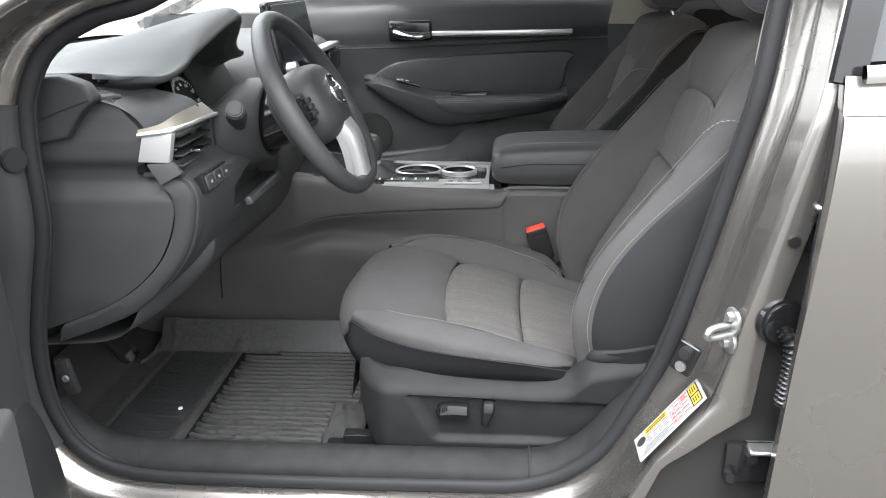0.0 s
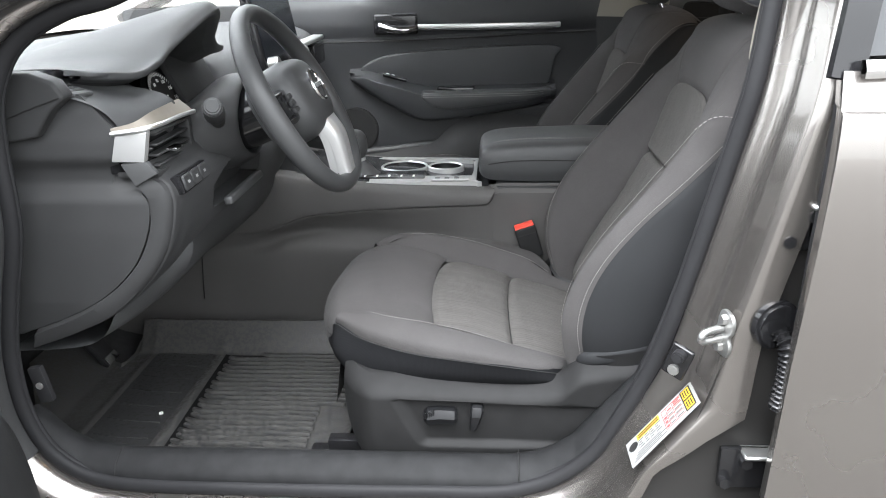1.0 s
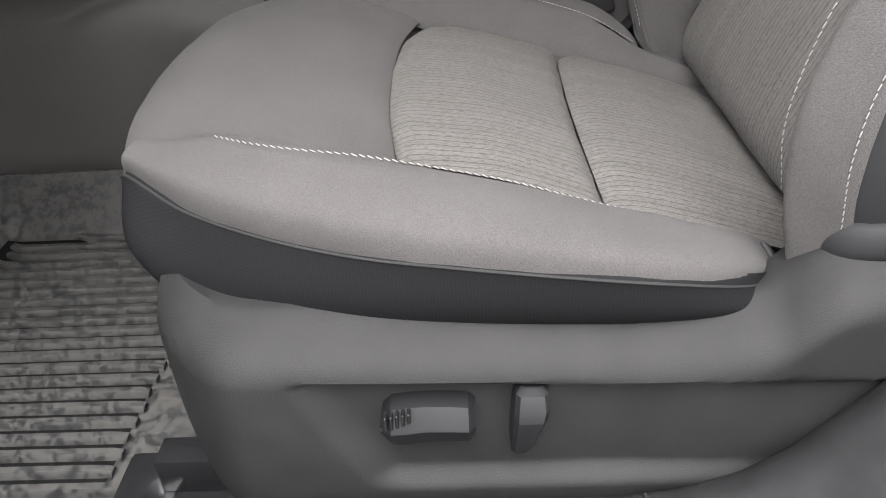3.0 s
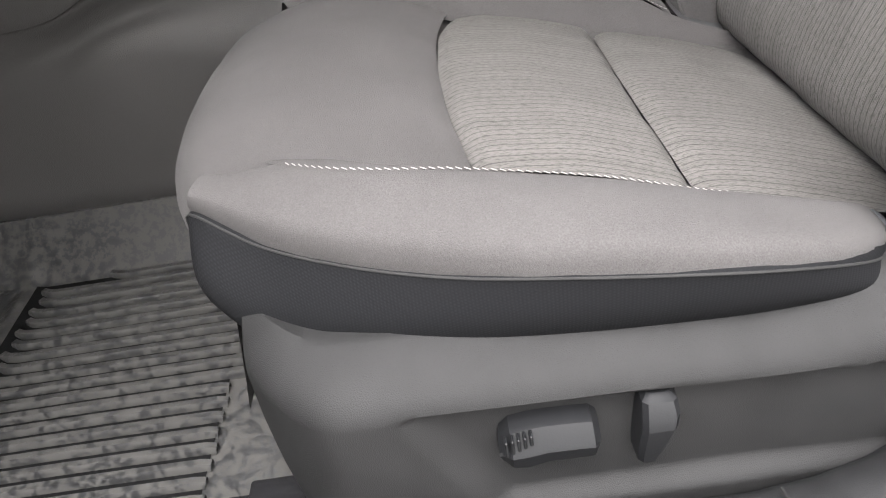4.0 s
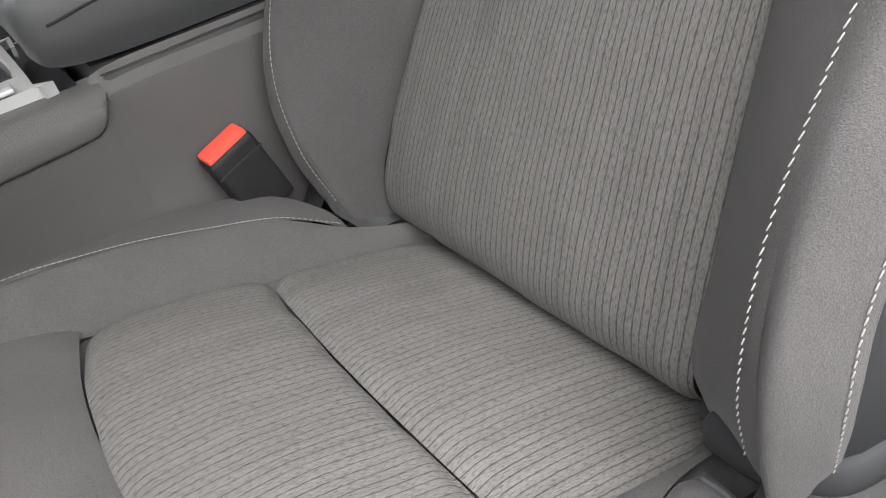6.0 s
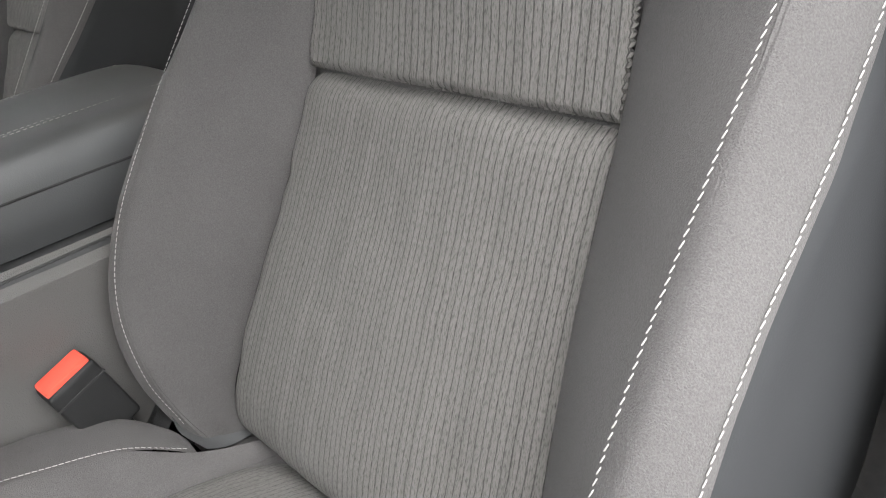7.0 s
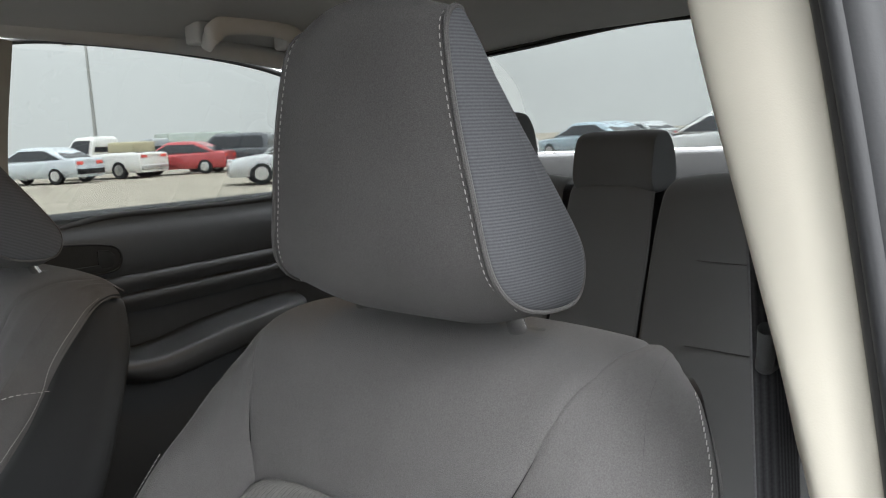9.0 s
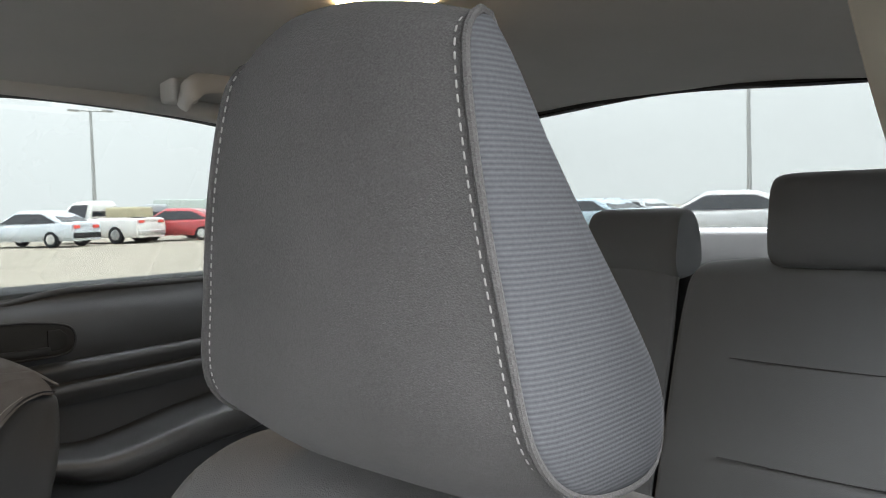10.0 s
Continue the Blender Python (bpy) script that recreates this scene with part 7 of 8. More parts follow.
    for v in (0.068, -0.075):
        part("headrest_post", Shape().bm(cyl(w(0.53, v, 0.98), w(0.49, v, 1.07), 0.006, n=16)), CHROME, rest, "chrome post")
        part("post_collar", Shape().bm(box((-0.011, -0.014, -0.006), (0.011, 0.014, 0.003), 0.004, 2, pose(*w(0.516, v, 1.014), 0, -20, 0))), PLASTIC, rest)

    # side trim over the runner
    def ease(t):
        t = max(0.0, min(1.0, t))
        return t * t * (3 - 2 * t)

    def trim_out(x, z, top):
        """How far out the moulding stands: a rounded shoulder, and a sunk panel with a sloping front and foot."""
        v = 0.229 + 0.035 * math.sin(min(1.0, max(0.0, (top - z) / 0.032)) * math.pi / 2) ** 0.9 - 0.006 * ease((0.44 - z) / 0.08)
        sunk = ease((interp(x, (-0.03, 0.22), (0.487, 0.479)) - z) / 0.005) * ease((x + 0.036 - (0.465 - z) * 0.508) / 0.022) * ease((z - 0.399) / 0.014)
        v -= 0.011 * sunk * interp(x, (0.14, 0.32), (1.0, 0.3))
        return v - 0.045 * max(0.0, (0.055 - (x + 0.123)) / 0.055) ** 2.0

    TOP = spline([(-0.123, 0.523), (-0.107, 0.52), (-0.08, 0.516), (-0.05, 0.5155), (0.021, 0.513), (0.1, 0.511), (0.166, 0.51), (0.197, 0.512), (0.217, 0.519), (0.232, 0.534), (0.255, 0.547), (0.32, 0.558), (0.44, 0.577)], 200)
    TOP = np.array(TOP)
    for s in (-1, 1):
        o = out * s
        g = []
        for j in range(90):
            a = j / 89
            row = []
            for u in np.linspace(0, 1, 120):
                x = -0.123 + 0.563 * u ** 1.35
                top = interp(x, TOP[:, 0], TOP[:, 1])
                low = interp(x, (-0.123, -0.118, -0.108, -0.1, -0.088, -0.07, -0.03, 0.06, 0.44), (0.455, 0.425, 0.392, 0.38, 0.368, 0.358, 0.352, 0.35, 0.345))
                z = top + (low - top) * a
                row.append(w(x, s * (trim_out(x, z, top) - 0.012 * max(0, (a - 0.93) / 0.07) ** 2), z))
            g.append(row)
        g = np.array(g)
        inner = g[0].copy()
        inner[:, 1] -= side * -s * -0.02
        inner[:, 2] -= 0.004
        g = np.concatenate([inner[None], g])
        trim = part("side_trim", Shape().grid(g, flip=o > 0), SEATTRIM, seat, "moulded dark plastic side trim")
        if s < 0 and switches:
            v0 = 0.25
            rows = []
            for x, zb, zt in ((0.0055, 0.452, 0.459), (0.007, 0.4475, 0.464), (0.012, 0.4445, 0.469), (0.02, 0.4435, 0.4705), (0.03, 0.446, 0.471), (0.045, 0.4455, 0.4705), (0.054, 0.4455, 0.4695), (0.0575, 0.449, 0.466)):
                zm = zb + (zt - zb) * 0.52
                k = 1.0 if 0.01 < x < 0.055 else 0.8
                rows.append([w(x, -v0, zb), w(x, -v0 - 0.016 * k, zb + 0.0005), w(x, -v0 - 0.0185 * k, zb + 0.002), w(x, -v0 - 0.0225 * k, zm), w(x, -v0 - 0.0215 * k, zm + 0.002), w(x, -v0 - 0.015 * k, zt - 0.001), w(x, -v0 - 0.012 * k, zt), w(x, -v0, zt)])
            g = np.array(rows)
            knob = Shape().grid(g, cu=True, flip=side > 0).ring(g[0]).ring(g[-1], True)
            for i in range(5):
                knob.bm(box((0.0085 + i * 0.0032, 0, 0.4575 + i * 0.0015), (0.0103 + i * 0.0032, 0.006, 0.4685 + i * 0.0006), 0.0007, 1, Matrix.Translation((0, centre - side * (v0 + 0.0215) - (0.006 if side < 0 else 0.0), 0))))
            part("slide_switch", knob, KNOBS, trim, "power seat slide switch", 25)
            rows = []
            for z, x0, x1, k in ((0.4345, 0.079, 0.0845, 0.75), (0.436, 0.0762, 0.0875, 0.9), (0.444, 0.076, 0.0905, 1.0), (0.463, 0.0775, 0.0965, 1.15), (0.469, 0.078, 0.098, 1.05), (0.476, 0.079, 0.0975, 0.8), (0.4785, 0.082, 0.0945, 0.55)):
                rows.append([w(x0, -v0, z), w(x0 + 0.0005, -v0 - 0.017 * k, z), w(x0 + 0.003, -v0 - 0.02 * k, z), w(x1 - 0.003, -v0 - 0.02 * k, z), w(x1 - 0.0005, -v0 - 0.017 * k, z), w(x1, -v0, z)])
            g = np.array(rows)
            part("recline_switch", Shape().grid(g, cu=True, flip=side < 0).ring(g[0], True).ring(g[-1]), KNOBS, trim, "power recline switch", 25)

    # lower back rim, hinge cover, runner
    for s in (-1, 1):
        cover = Shape().grid(loft(ww([[(0.235, s * 0.2, 0.5), (0.26, s * 0.235, 0.53), (0.3, s * 0.25, 0.53), (0.36, s * 0.25, 0.52)],
                                      [(0.243, s * 0.21, 0.54), (0.262, s * 0.245, 0.555), (0.31, s * 0.254, 0.565), (0.38, s * 0.25, 0.58)]]), 16, 6), flip=out * s > 0)
        part("hinge_cover", cover, SEATTRIM, seat)
        rail = Shape().bm(box((-0.19, -0.02, 0.325), (0.42, 0.02, 0.345), 0.003, 2, Matrix.Translation(w(0, s * 0.2, 0))))
        rail.bm(box((-0.16, -0.012, 0.345), (0.4, 0.012, 0.375), 0.003, 2, Matrix.Translation(w(0, s * 0.2, 0))))
        part("runner", rail, GLOSS, seat, "black steel seat runner")
        part("runner_cover", Shape().bm(box((-0.195, -0.026, 0.322), (-0.15, 0.026, 0.347), 0.006, 2, Matrix.Translation(w(0, s * 0.2, 0)))), GLOSS, seat)
    pivot = loft(ww([[(0.226, 0.2, 0.535), (0.232, 0.212, 0.54), (0.242, 0.222, 0.54), (0.27, 0.226, 0.545)], [(0.226, 0.194, 0.52), (0.235, 0.2, 0.515), (0.247, 0.205, 0.512), (0.275, 0.21, 0.51)], [(0.236, 0.178, 0.505), (0.246, 0.178, 0.498), (0.258, 0.18, 0.492), (0.28, 0.182, 0.488)]]), 16, 14)
    part("pivot_cover", Shape().grid(pivot, flip=side > 0), VINYL, seat, "grey plastic recliner cover")
    part("seat_pan", Shape().bm(box((-0.09, -0.2, 0.37), (0.4, 0.2, 0.46), 0.02, 3, Matrix.Translation((0, centre, 0)))), PLASTIC, seat)
    if switches:
        strip = [w(edge(z)[0] - 0.004, -edge(z)[1] - 0.0045, z) for z in (0.914, 0.922, 0.93, 0.938, 0.945)]
        tag = part("airbag_tag", Shape().grid(sweep(even(strip, 16), [(-0.005, -0.0006), (0.005, -0.0006), (0.005, 0.0006), (-0.005, 0.0006)], up=(0.1, -side, 0.0)), cu=True), WHITE, back, "white cloth airbag tag with dark print")
        p, q = Vector(strip[0]), Vector(strip[-1])
        up = (q - p).normalized()
        face_out = Vector((-0.25, -side, 0.1)).normalized()
        part("tag_print", lettering("SRS AIRBAG", 0.0066, Matrix.Translation((p + q) / 2 + face_out * 0.0035) @ Matrix((up, face_out.cross(up), face_out)).transposed().to_4x4()), BLACKINK, tag)
    return seat


def headrest_ring(size, v):
    """Side outline of the head restraint: thirteen points from the front top round the bottom to the back."""
    cx, cz = 0.455, 1.112
    dome = 0.014 * (1 - (v / 0.117) ** 2) if abs(v) < 0.117 else 0.0
    pts = [(0.404, 1.191), (0.404, 1.155), (0.41, 1.112), (0.418, 1.072), (0.438, 1.048), (0.47, 1.04), (0.491, 1.046), (0.497, 1.074),
           (0.479, 1.106), (0.452, 1.143), (0.432, 1.172), (0.42, 1.19), (0.414, 1.201)]
    out = []
    for x, z in pts:
        front = max(0.0, (0.455 - x) / 0.05)
        up = max(0.0, (z - 1.15) / 0.05)
        px = cx + (x - cx) * size * 1.0 - dome * 0.55 * front
        pz = cz + (z - cz) * size + dome * 0.8 * up
        pz += (-0.0045 + 0.0125 * max(0.0, (abs(v) - 0.05) / 0.067) ** 1.3) * max(0.0, min(1.0, (1.08 - pz) / 0.04))
        out.append((0.133 + (px - 0.133) * 1.107, (v * (0.735 - 0.12 * (pz - 1.05) / 0.15) if v < 0 else v * (0.99 - 0.55 * (pz - 1.05) / 0.15)) - 0.023, 1.142 + (pz - 1.142) * 1.107))
    return out


def headrest_loft(w, v0, v1, n, size):
    rows = [headrest_ring(size, v0 + (v1 - v0) * i / 8) for i in range(9)]
    return loft([[w(*p) for p in r] for r in rows], 64, n, cu=True)


driver_seat = front_seat(-0.384, 1, "charcoal cloth driver's seat with ribbed inserts and pale stitching")
passenger_seat = front_seat(0.384, 1, "charcoal cloth passenger seat with ribbed inserts and pale stitching", 0.0, False)
passenger_seat.location += Vector((-0.001, 0.008, -0.026))


# ---- floor mat, belt, buckle ----
def muddy(name, bare, dust, t0, t1):
    """Black rubber with flaking patches of dried mud."""
    m = mat(name, bare, 0.5, grain=0.3, grain_scale=300, mottle=0.2)
    n, k = m.node_tree.nodes, m.node_tree.links
    b = n["Principled BSDF"]
    co = n.new("ShaderNodeTexCoord")
    ns = n.new("ShaderNodeTexNoise")
    ns.inputs["Scale"].default_value, ns.inputs["Detail"].default_value, ns.inputs["Roughness"].default_value = 125, 10, 0.7
    k.new(co.outputs["Object"], ns.inputs["Vector"])
    r = n.new("ShaderNodeMapRange")
    r.inputs[1].default_value, r.inputs[2].default_value = t0, t1
    k.new(ns.outputs[0], r.inputs[0])
    mix = n.new("ShaderNodeMix")
    mix.data_type = "RGBA"
    mix.inputs[6].default_value, mix.inputs[7].default_value = (*bare, 1), (*dust, 1)
    k.new(r.outputs[0], mix.inputs[0])
    k.new(mix.outputs[2], b.inputs["Base Color"])
    rr = n.new("ShaderNodeMapRange")
    rr.inputs[3].default_value, rr.inputs[4].default_value = 0.42, 0.85
    k.new(r.outputs[0], rr.inputs[0])
    k.new(rr.outputs[0], b.inputs["Roughness"])
    return m


MUDDY = muddy("muddy_black_rubber", (0.022, 0.0223, 0.023), (0.05, 0.0485, 0.0455), 0.487, 0.505)
RIBDUST = muddy("dusty_rubber_ribs", (0.022, 0.0222, 0.0228), (0.044, 0.043, 0.0405), 0.47, 0.5)
# darker than the mat's rubber: shade between the ribs, put in as colour
RIBGAPSHADE = mat("rib_gap_shade", (0.007, 0.007, 0.0072), 0.65, spec=0.08, grain=0.2, grain_scale=300, mottle=0.3, mottle_scale=30)
HEEL = muddy("scuffed_heel_pad_rubber", (0.021, 0.0213, 0.022), (0.043, 0.042, 0.04), 0.53, 0.58)


def mat_z(x, y):
    z = 0.326 + max(0.0, -0.69 - x) * 0.45
    z += 0.062 * max(0.0, min(1.0, (y + 0.222) / 0.045)) ** 1.3 * max(0.0, min(1.0, (x + 0.665) / 0.012))
    # raised border between the heel pad and the ribs
    z += 0.0045 * math.exp(-(((x + 0.474 - 0.02 * (y + 0.4)) / 0.011) ** 2)) * (1.0 if y < -0.2 else 0.0)
    return z + 0.003 * math.exp(-(((x + 0.628 - 0.02 * (y + 0.4)) / 0.009) ** 2))


g = []
for j in range(150):
    x = -0.81 + 0.67 * j / 149
    row = []
    for i in range(90):
        y1 = interp(x, (-0.81, -0.8, -0.667, -0.655, -0.12), (-0.225, -0.211, -0.272, -0.172, -0.172))
        y0 = interp(x, (-0.81, -0.72, -0.62, -0.14), (-0.36, -0.5, -0.585, -0.59))
        y = y0 + (y1 - y0) * i / 89
        lip = 0.012 * max(0.0, 1 - (-0.14 - x) / 0.01) + (0.006 * max(0.0, 1 - (89 - i) / 2) if x < -0.66 else 0.0)
        row.append((x, y, mat_z(x, y) + lip))
    g.append(row)
g = np.array(g)
rim = g.copy()
rim[..., 2] -= 0.006
part("tray", Shape().grid(g, flip=True).grid(rim), MUDDY, mat_t)
pad = loft([[(-0.617 + 0.02 * (y + 0.4), y, 0.3285), (-0.55, y, 0.329), (-0.487 + 0.02 * (y + 0.4), y, 0.3285)] for y in (-0.555, -0.45, -0.3, -0.196)], 12, 20)
heel = part("heel_pad", Shape().grid(pad), HEEL, mat_t, "dark scuffed heel pad")
for i in range(7):
    y = -0.53 + i * 0.052
    part("pad_groove", tube([(-0.607, y + 0.01, 0.3288), (-0.56, y, 0.3291), (-0.5, y - 0.004, 0.3288)], 0.0012, 6, 12), HEEL, heel)
for i in range(22):
    y = -0.578 + i * 0.0168
    x0 = -0.452 + 0.02 * (y + 0.4) + 0.004 * (i % 2)
    x1 = -0.184 if i == 0 else (-0.214 + 0.001 * (i % 3) if y < -0.425 else -0.17)
    if i == 21:
        x0 = -0.38
    line = even([(x0, y + 0.008, 0.3262), (x0 + 0.008, y + 0.0035, 0.3275), (x0 + 0.022, y, 0.3278), ((x0 + x1) / 2, y + 0.0004, 0.3278), (x1 - 0.012, y, 0.3278), (x1, y, 0.3262)], 26)
    part("rib", Shape().grid(sweep(line, [(-0.0048, -0.003), (-0.0043, 0.0035), (-0.0028, 0.0058), (0.0028, 0.0058), (0.0043, 0.0035), (0.0048, -0.003)]), cu=True), RIBDUST, mat_t)
# added thin sheet over the tray, standing in for shade between the ribs
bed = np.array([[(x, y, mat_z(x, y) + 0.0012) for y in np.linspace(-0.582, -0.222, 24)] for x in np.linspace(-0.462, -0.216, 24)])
part("rib_shade_sheet", Shape().grid(bed, flip=True), RIBGAPSHADE, mat_t)
chip = Shape().bm(box((-0.004, -0.003, 0), (0.004, 0.003, 0.004), 0.0015, 2, pose(-0.508, -0.455, 0.3292, 0, 0, 30)))
solo("paper_scrap", chip, WHITE, "tiny white paper scrap lying on the mat", "litter")
fluff = Shape().bm(box((-0.0022, -0.0012, 0), (0.0022, 0.0012, 0.0016), 0.0006, 1, pose(0.018, -0.6185, 0.5105, 20, 0, 25)))
fluff.bm(box((-0.001, -0.0008, 0), (0.001, 0.0008, 0.003), 0.0005, 1, pose(0.0185, -0.6185, 0.5105, 0, 20, 60)))
solo("lint", fluff, WHITE, "tiny white lint caught on the seat trim", "litter")
# pedal rest
pedal = thing("pedal", (-0.72, -0.28, 0.4), "worn metal-edged accelerator pedal", "pedal")
part("pad", Shape().bm(box((-0.008, -0.025, -0.07), (0.006, 0.025, 0.07), 0.005, 2, pose(-0.735, -0.26, 0.385, 0, -35, 0))), SEAL, pedal)
part("edge", Shape().bm(box((0.006, -0.022, -0.068), (0.009, 0.022, -0.05), 0.002, 2, pose(-0.735, -0.26, 0.385, 0, -35, 0))), CHROME, pedal)

bk = thing("seat_belt_buckle", (0.21, -0.15, 0.5), "black seat belt buckle with red release button", "belt buckle")
bm4 = pose(0.172, -0.145, 0.598, 4, -17, 5)
part("case", Shape().bm(box((-0.022, -0.013, -0.076), (0.022, 0.013, -0.004), 0.005, 3, bm4)), SEATTRIM, bk)
part("button", Shape().bm(box((-0.02, -0.01, -0.014), (0.02, 0.011, 0.0), 0.003, 2, bm4)), RED, bk, "red release button")
part("ridge", Shape().bm(box((-0.0225, -0.0135, -0.02), (0.0225, -0.0125, -0.0175), 0.0004, 1, bm4)), BLACKINK, bk)
part("stalk", Shape().bm(box((-0.012, -0.004, -0.16), (0.012, 0.004, -0.07), 0.002, 2, bm4)), PLASTIC, bk)


def strap(points, width, face, n=60):
    """A flat webbing along a path, its broad side facing the given way."""
    return sweep(even(points, n), [(-width / 2, -0.0007), (-width / 2, 0.0007), (0, 0.0009), (width / 2, 0.0007), (width / 2, -0.0007), (0, -0.0009)], up=face)


belt = thing("seat_belt", (0.5, -0.62, 0.9), "black woven seat belt hanging by the door post", "seat belt")
left = [(0.52, -0.6, 1.12), (0.505, -0.607, 1.07), (0.489, -0.615, 1.025), (0.472, -0.624, 0.96), (0.456, -0.631, 0.91), (0.437, -0.638, 0.865), (0.422, -0.645, 0.81), (0.41, -0.65, 0.74), (0.385, -0.655, 0.6), (0.34, -0.66, 0.42)]
part("webbing", Shape().grid(strap([(x + 0.023, y, z) for x, y, z in left], 0.046, (0.12, 0.99, 0.0), 90), cu=True), BELT, belt)
# guide that the webbing comes through
part("guide", Shape().grid(sweep(even([(0.477, -0.624, 1.05), (0.486, -0.6205, 1.035), (0.496, -0.617, 1.0265), (0.535, -0.614, 1.024)], 24), circle(0.0042, 12), up=(0, 1, 0)), cu=True), PLASTIC, belt, "black plastic belt guide")
# grip of the latch, arched over the webbing
arch = [(0.441, -0.6265, 0.921), (0.4405, -0.628, 0.931), (0.4415, -0.631, 0.941), (0.447, -0.636, 0.95), (0.457, -0.641, 0.9525), (0.467, -0.647, 0.948), (0.474, -0.653, 0.941)]
pth = even(arch, 30)
tan = np.gradient(pth, axis=0)
tan /= np.linalg.norm(tan, axis=1, keepdims=True)
rows = []
for i in range(30):
    r = 0.0075 * max(0.05, math.sin(math.pi * min(1.0, (i + 0.4) / 12) / 2) ** 0.7) * interp(i, (8, 20, 29), (1.0, 0.72, 0.5))
    a = np.cross(tan[i], (-0.8, 0.5, 0.2))
    a /= np.linalg.norm(a)
    b = np.cross(a, tan[i])
    rows.append([tuple(pth[i] + a * (r * math.cos(t)) + b * (r * 0.75 * math.sin(t))) for t in np.linspace(0, 2 * math.pi, 13)[:-1]])
tongue = part("tongue", Shape().grid(np.array(rows), cu=True), PLASTIC, belt, "black plastic latch grip")
zinc = mat("yellow_zinc_plate", (0.74, 0.71, 0.62), 0.35, metal=0.4, mottle=0.1)
for dx, dy in ((0.0, 0.0), (0.006, -0.007)):
    p, q = Vector((0.4425 + dx, -0.6325 + dy, 0.924)), Vector((0.449 + dx, -0.6255 + dy, 0.8965 + dx * 0.3))
    part("latch_prong", Shape().grid(sweep(even([p, p.lerp(q, 0.5), q], 8), [(-0.0016, -0.0006), (0.0016, -0.0006), (0.0016, 0.0006), (-0.0016, 0.0006)], up=(-0.8, 0.5, 0.2)), cu=True), zinc, tongue, "yellow zinc latch plate")
# turned-back end of the webbing, sewn flat
part("loop", Shape().grid(strap([(0.486, -0.66, 0.946), (0.477, -0.65, 0.9465), (0.466, -0.641, 0.943), (0.4605, -0.636, 0.934), (0.462, -0.633, 0.924), (0.468, -0.634, 0.92), (0.476, -0.641, 0.928), (0.486, -0.655, 0.936)], 0.02, (-0.2, 0.3, 0.95), 60), cu=True), BELT, belt)
part("sewn_end", Shape().grid(strap([(0.463, -0.6325, 0.927), (0.461, -0.6335, 0.918), (0.46, -0.6345, 0.904)], 0.036, (-0.35, 1.0, 0.0), 30), cu=True), BELT, belt)
part("sewn_edge", tube([(0.4425, -0.6375, 0.9055), (0.46, -0.6335, 0.9035), (0.4765, -0.6285, 0.901)], 0.0011, 8, 20), BELT, belt)
part("anchor", Shape().bm(box((-0.03, -0.012, -0.02), (0.03, 0.012, 0.02), 0.008, 3, pose(0.545, -0.6, 1.13, 0, 0, 10))), PLASTIC, belt)


# ---- parked vehicles and lamp posts ----
def wheel_at(x, y, r, w, veh):
    t = part("wheel", Shape().bm(cyl((x, y - w / 2, r), (x, y + w / 2, r), r, n=24, bevel=0.03)), SEAL, veh)
    part("rim", Shape().bm(cyl((x, y - w / 2 - 0.01, r), (x, y + w / 2 + 0.01, r), r * 0.62, n=20, bevel=0.01)), SILVER, t)


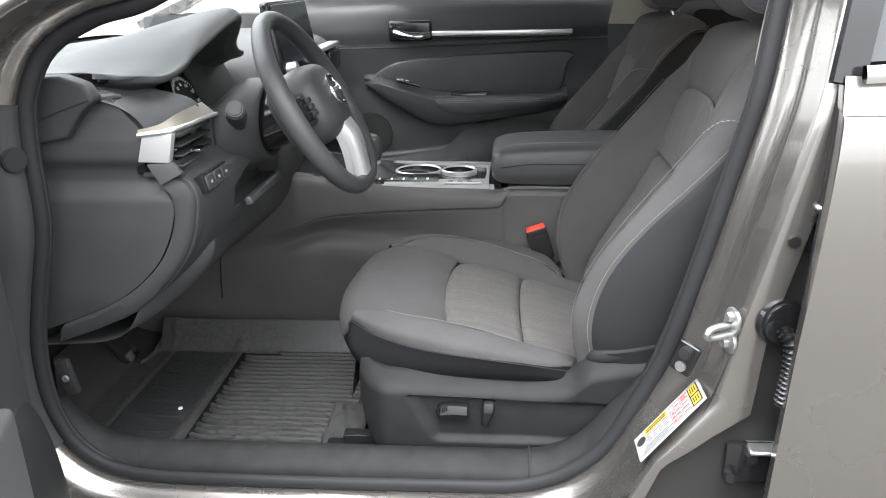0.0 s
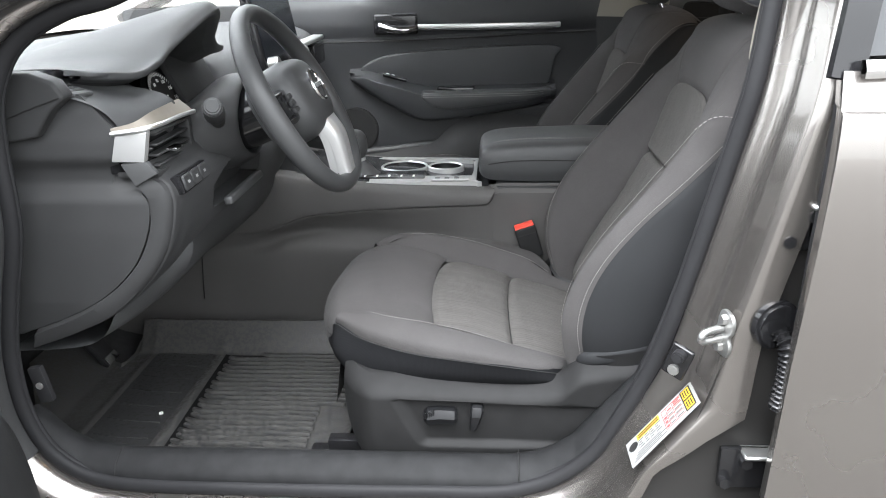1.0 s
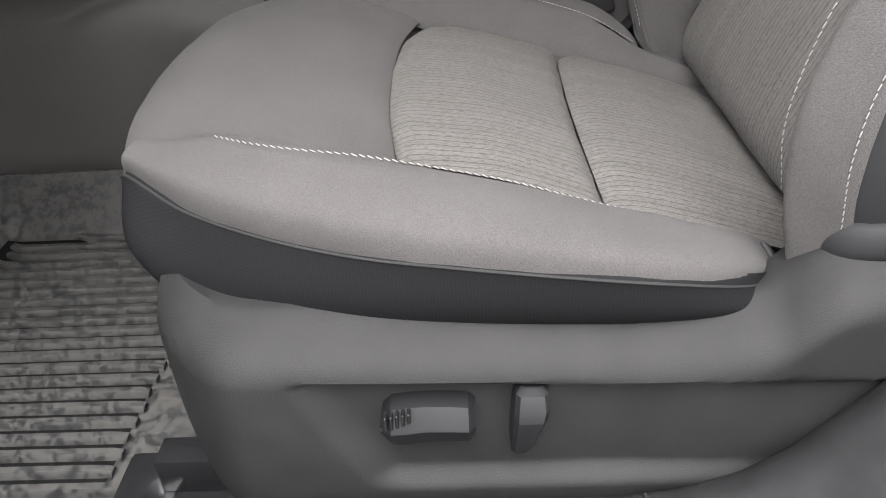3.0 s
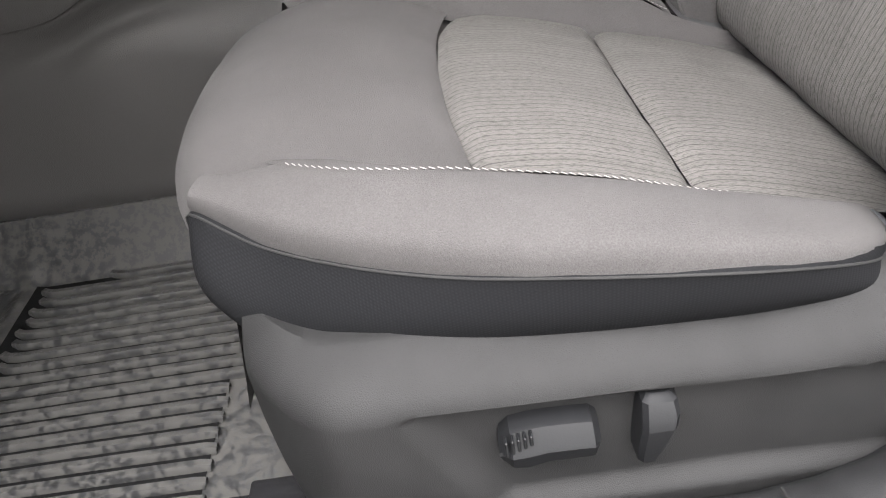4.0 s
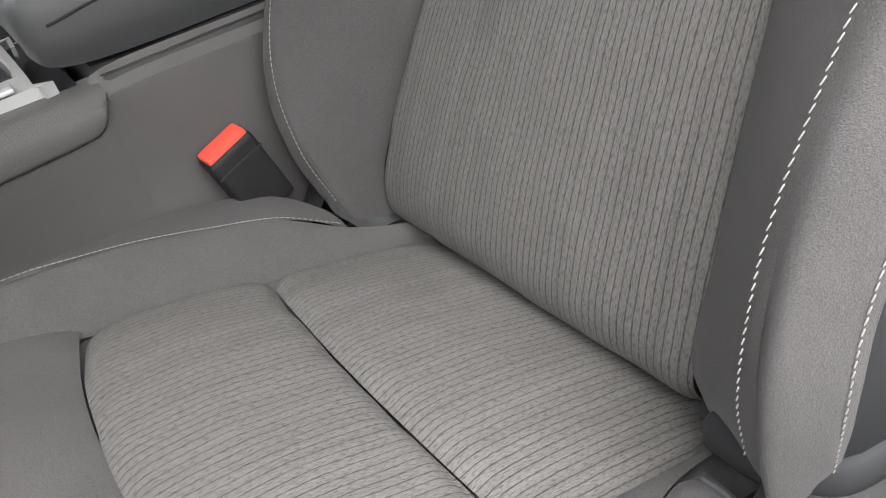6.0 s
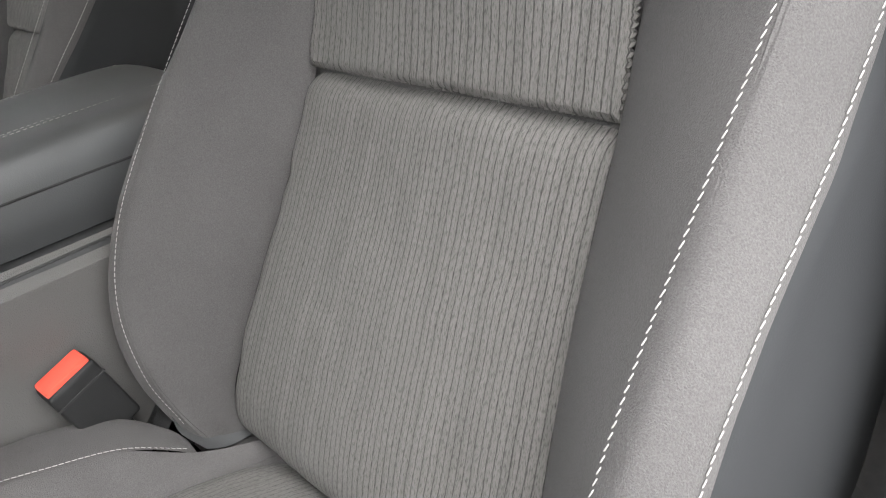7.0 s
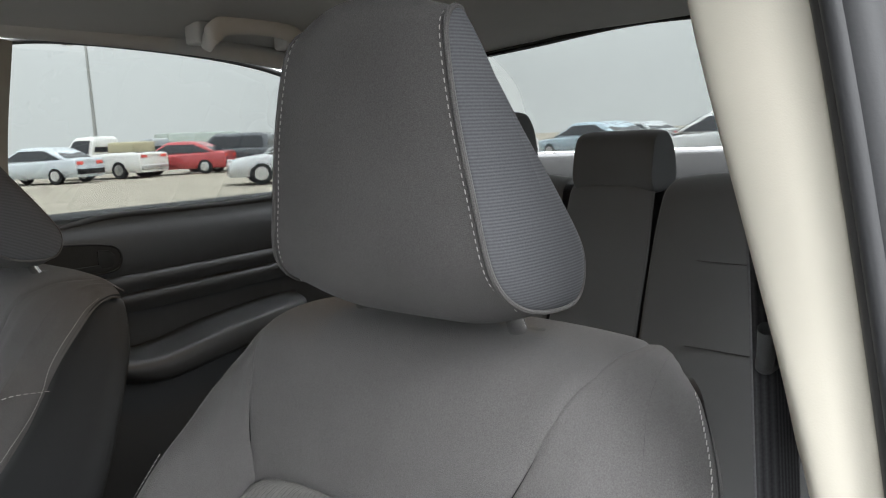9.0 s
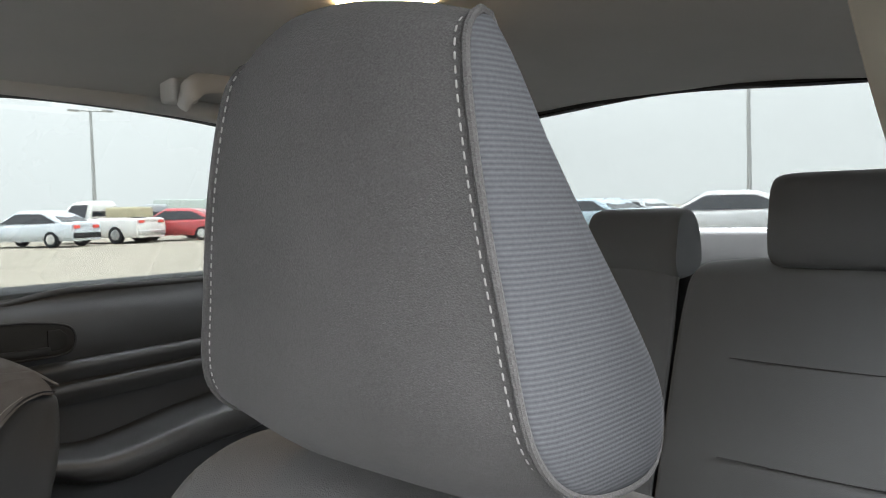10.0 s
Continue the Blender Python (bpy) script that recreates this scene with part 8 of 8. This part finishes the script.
def vehicle(kind, paint, at, heading, label):
    long, wide, tall = {"sedan": (4.7, 1.82, 1.45), "suv": (4.7, 1.9, 1.75), "pickup": (5.5, 1.9, 1.82)}[kind]
    veh = new(kind)
    tagged(veh, label, "parked car" if kind != "pickup" else "pickup truck", "parked vehicles")
    h, w = long / 2, wide / 2
    belt_z = {"sedan": 0.92, "suv": 1.05, "pickup": 1.08}[kind]
    hood_z = {"sedan": 0.88, "suv": 1.02, "pickup": 1.12}[kind]
    prof = [(-h, 0.45, 0.86), (-h + 0.03, belt_z * 0.78, 0.92), (-h + 0.15, belt_z + (0.06 if kind == "sedan" else 0.0), 0.95), (-h * 0.5, belt_z + 0.03, 1.0), (0.0, belt_z, 1.0), (h * 0.45, hood_z, 1.0), (h * 0.85, hood_z - 0.1, 0.95), (h - 0.03, 0.66, 0.88), (h, 0.42, 0.82)]
    rows = [[(x, -w * f * 0.9, 0.25), (x, -w * f, 0.45), (x, -w * f, z * 0.8), (x, -w * f * 0.95, z * 0.97), (x, -w * f * 0.8, z), (x, 0, z + 0.02), (x, w * f * 0.8, z), (x, w * f * 0.95, z * 0.97), (x, w * f, z * 0.8), (x, w * f, 0.45), (x, w * f * 0.9, 0.25)] for x, z, f in prof]
    g = loft(rows, 40, 50)
    part("body", Shape().grid(g).ring(g[0]).ring(g[-1], True), paint, veh)
    if kind == "sedan":
        cab = [(-h * 0.82, belt_z + 0.02), (-h * 0.42, tall - 0.04), (0.05, tall), (h * 0.15, tall - 0.04), (h * 0.52, hood_z)]
    elif kind == "suv":
        cab = [(-h * 0.97, belt_z), (-h * 0.88, tall - 0.06), (-0.2, tall), (h * 0.2, tall - 0.05), (h * 0.52, hood_z)]
    else:
        cab = [(-h * 0.1, belt_z), (-h * 0.07, tall - 0.04), (h * 0.1, tall), (h * 0.3, tall - 0.06), (h * 0.52, hood_z)]
    rows = []
    for x, z in cab:
        f = 1 - 0.22 * (z - belt_z) / (tall - belt_z)
        rows.append([(x, -w * 0.95 * 0.97, belt_z - 0.02), (x, -w * f * 0.95, z * 0.97 if z > belt_z + 0.1 else z), (x, -w * f * 0.6, z), (x, 0, z + 0.01), (x, w * f * 0.6, z), (x, w * f * 0.95, z * 0.97 if z > belt_z + 0.1 else z), (x, w * 0.95 * 0.97, belt_z - 0.02)])
    g = loft(rows, 30, 30)
    part("cabin", Shape().grid(g), paint, veh)
    dark = SCREEN
    for s in (-1, 1):
        a, b = cab[1], cab[3]
        line = [(cab[0][0] + 0.25, belt_z + 0.04), (a[0] + 0.1, a[1] - 0.09), (b[0] - 0.05, b[1] - 0.07), (cab[4][0] - 0.25, belt_z + 0.04)]
        pane = [(x, s * (w * 0.955 - (z - belt_z) / (tall - belt_z) * w * 0.2 + 0.012), z) for x, z in line]
        part("side_window", Shape().ring(pane, s > 0), dark, veh)
    for i0, i1 in ((0, 1), (4, 3)):
        (xa, za), (xb, zb) = cab[i0], cab[i1]
        d = -0.02 if i0 == 0 else 0.02
        part("screen", Shape().ring([(xa * 0.9 + xb * 0.1 + d, -w * 0.8, za * 0.88 + zb * 0.12 + 0.02), (xa * 0.9 + xb * 0.1 + d, w * 0.8, za * 0.88 + zb * 0.12 + 0.02), (xa * 0.12 + xb * 0.88 + d, w * 0.66, za * 0.12 + zb * 0.88 + 0.02), (xa * 0.12 + xb * 0.88 + d, -w * 0.66, za * 0.12 + zb * 0.88 + 0.02)], i0 == 4), dark, veh)
    if kind == "pickup":
        part("bed", Shape().bm(box((-h + 0.12, -w + 0.12, belt_z - 0.02), (-h * 0.14, w - 0.12, belt_z + 0.035), 0.01)), SEAL, veh)
    for s in (-1, 1):
        part("tail_light", Shape().bm(box((-h - 0.015, s * w * 0.62 - 0.16, belt_z * 0.8), (-h + 0.12, s * w * 0.62 + 0.16, belt_z * 0.8 + 0.12), 0.02)), RED, veh)
        part("headlight", Shape().bm(box((h * 0.92, s * w * 0.66 - 0.18, 0.62), (h * 0.985, s * w * 0.66 + 0.16, 0.76), 0.02)), CHROME, veh)
        for x in (-h * 0.6, h * 0.62):
            wheel_at(x, s * (w - 0.1), 0.33 if kind == "sedan" else 0.38, 0.22, veh)
    part("bumper", Shape().bm(box((-h - 0.05, -w * 0.85, 0.36), (-h + 0.12, w * 0.85, 0.56), 0.04, 3)), SEAL if kind != "pickup" else SILVER, veh)
    veh.matrix_basis = pose(at[0], at[1], 0, 0, 0, heading)
    return veh


def car_paint(name, color):
    return mat(name, color, 0.3, metal=0.2, mottle=0.04, coat=0.6)


vehicle("sedan", car_paint("pale_blue_silver_paint", (0.5, 0.54, 0.57)), (12.6, 32.3), 118, "pale silver sedan parked across the lot")
vehicle("pickup", car_paint("white_paint", (0.72, 0.71, 0.68)), (15.6, 33.2), 112, "white pickup truck parked across the lot")
vehicle("sedan", car_paint("red_paint", (0.4, 0.06, 0.065)), (18.6, 32.0), 130, "bright red sedan parked across the lot")
vehicle("suv", car_paint("black_paint", (0.08, 0.088, 0.098)), (21.6, 32.6), 125, "black sport utility parked across the lot")
vehicle("sedan", car_paint("silver_paint", (0.5, 0.51, 0.52)), (15.0, 18.2), 150, "silver sedan parked near the dark one")
vehicle("sedan", car_paint("light_grey_paint", (0.5, 0.5, 0.5)), (20.5, 7.6), 112, "light grey sedan parked behind")
vehicle("sedan", car_paint("pale_blue_paint", (0.35, 0.44, 0.5)), (25.5, 14.5), 75, "pale blue sedan parked behind")
vehicle("sedan", car_paint("white_sedan_paint", (0.7, 0.7, 0.7)), (22.0, 17.0), 70, "white sedan parked behind")
vehicle("pickup", car_paint("grey_truck_paint", (0.3, 0.31, 0.32)), (24.0, 44.0), 110, "grey pickup truck in a far row")
vehicle("suv", car_paint("far_white_paint", (0.65, 0.66, 0.66)), (28.5, 42.0), 120, "white sport utility in a far row")
vehicle("sedan", car_paint("far_silver_paint", (0.45, 0.47, 0.48)), (40.0, 20.0), 60, "silver sedan in a far row")
vehicle("sedan", car_paint("far_dark_paint", (0.1, 0.1, 0.11)), (38.0, 13.0), 60, "dark sedan in a far row")


def lamp_post(x, y, height):
    post = thing("lamp_post", (x, y, 0), "tall grey lamp post with a twin-lamp crossarm", "lamp post", "lamp posts")
    part("pole", Shape().bm(cyl((x, y, 0), (x, y, height), 0.16, 0.09, 14)), STEEL, post)
    d = Vector((0.9, -0.43, 0))
    part("crossarm", Shape().bm(cyl(Vector((x, y, height)) - d * 1.1, Vector((x, y, height)) + d * 1.1, 0.05, n=10)), STEEL, post)
    for k in (-1.1, 1.1):
        c = Vector((x, y, height)) + d * k
        part("lamp_head", Shape().bm(box((c.x - 0.35, c.y - 0.2, height - 0.06), (c.x + 0.35, c.y + 0.2, height + 0.1), 0.05)), STEEL, post)
    return post


lamp_post(24.7, 54.0, 8.6)
lamp_post(47.3, 16.6, 11.0)


# low trailers beyond the rows of cars
def trailer(x0, x1, y, z0, z1, label):
    t = thing("trailer", ((x0 + x1) / 2, y, 0), label, "trailer", "far trailers")
    part("box_body", Shape().bm(box((x0, y, z0), (x1, y + 2.5, z1), 0.1, 2)), mat("pale_green_panel", (0.42, 0.47, 0.44), 0.6, mottle=0.1, mottle_scale=0.5), t)
    part("rail", Shape().bm(box((x0, y - 0.03, z0 - 0.15), (x1, y + 0.1, z0), 0.02, 1)), STEEL, t)
    for x in (x0 + 0.8, x0 + 1.9, x1 - 0.9):
        part("wheel", Shape().bm(cyl((x, y + 0.1, 0.5), (x, y + 0.4, 0.5), 0.5, n=20, bevel=0.04)), SEAL, t)


trailer(33.5, 40.5, 60.0, 0.9, 2.5, "pale green box trailer beyond the parked cars")
trailer(42.0, 49.0, 56.0, 0.9, 2.1, "low pale box trailer beyond the parked cars")
m_load = part("load", Shape().bm(box((-2.3, -0.7, 1.0), (-0.9, 0.7, 1.55), 0.12, 3)), mat("yellow_sheet", (0.38, 0.34, 0.22), 0.7, mottle=0.3, mottle_scale=2), None)
m_load.matrix_basis = pose(15.6, 33.2, 0, 0, 0, 112)
m_load.name = "tarpaulin"
tagged(m_load, "pale yellow tarpaulin load lying in the white pickup", "tarpaulin")
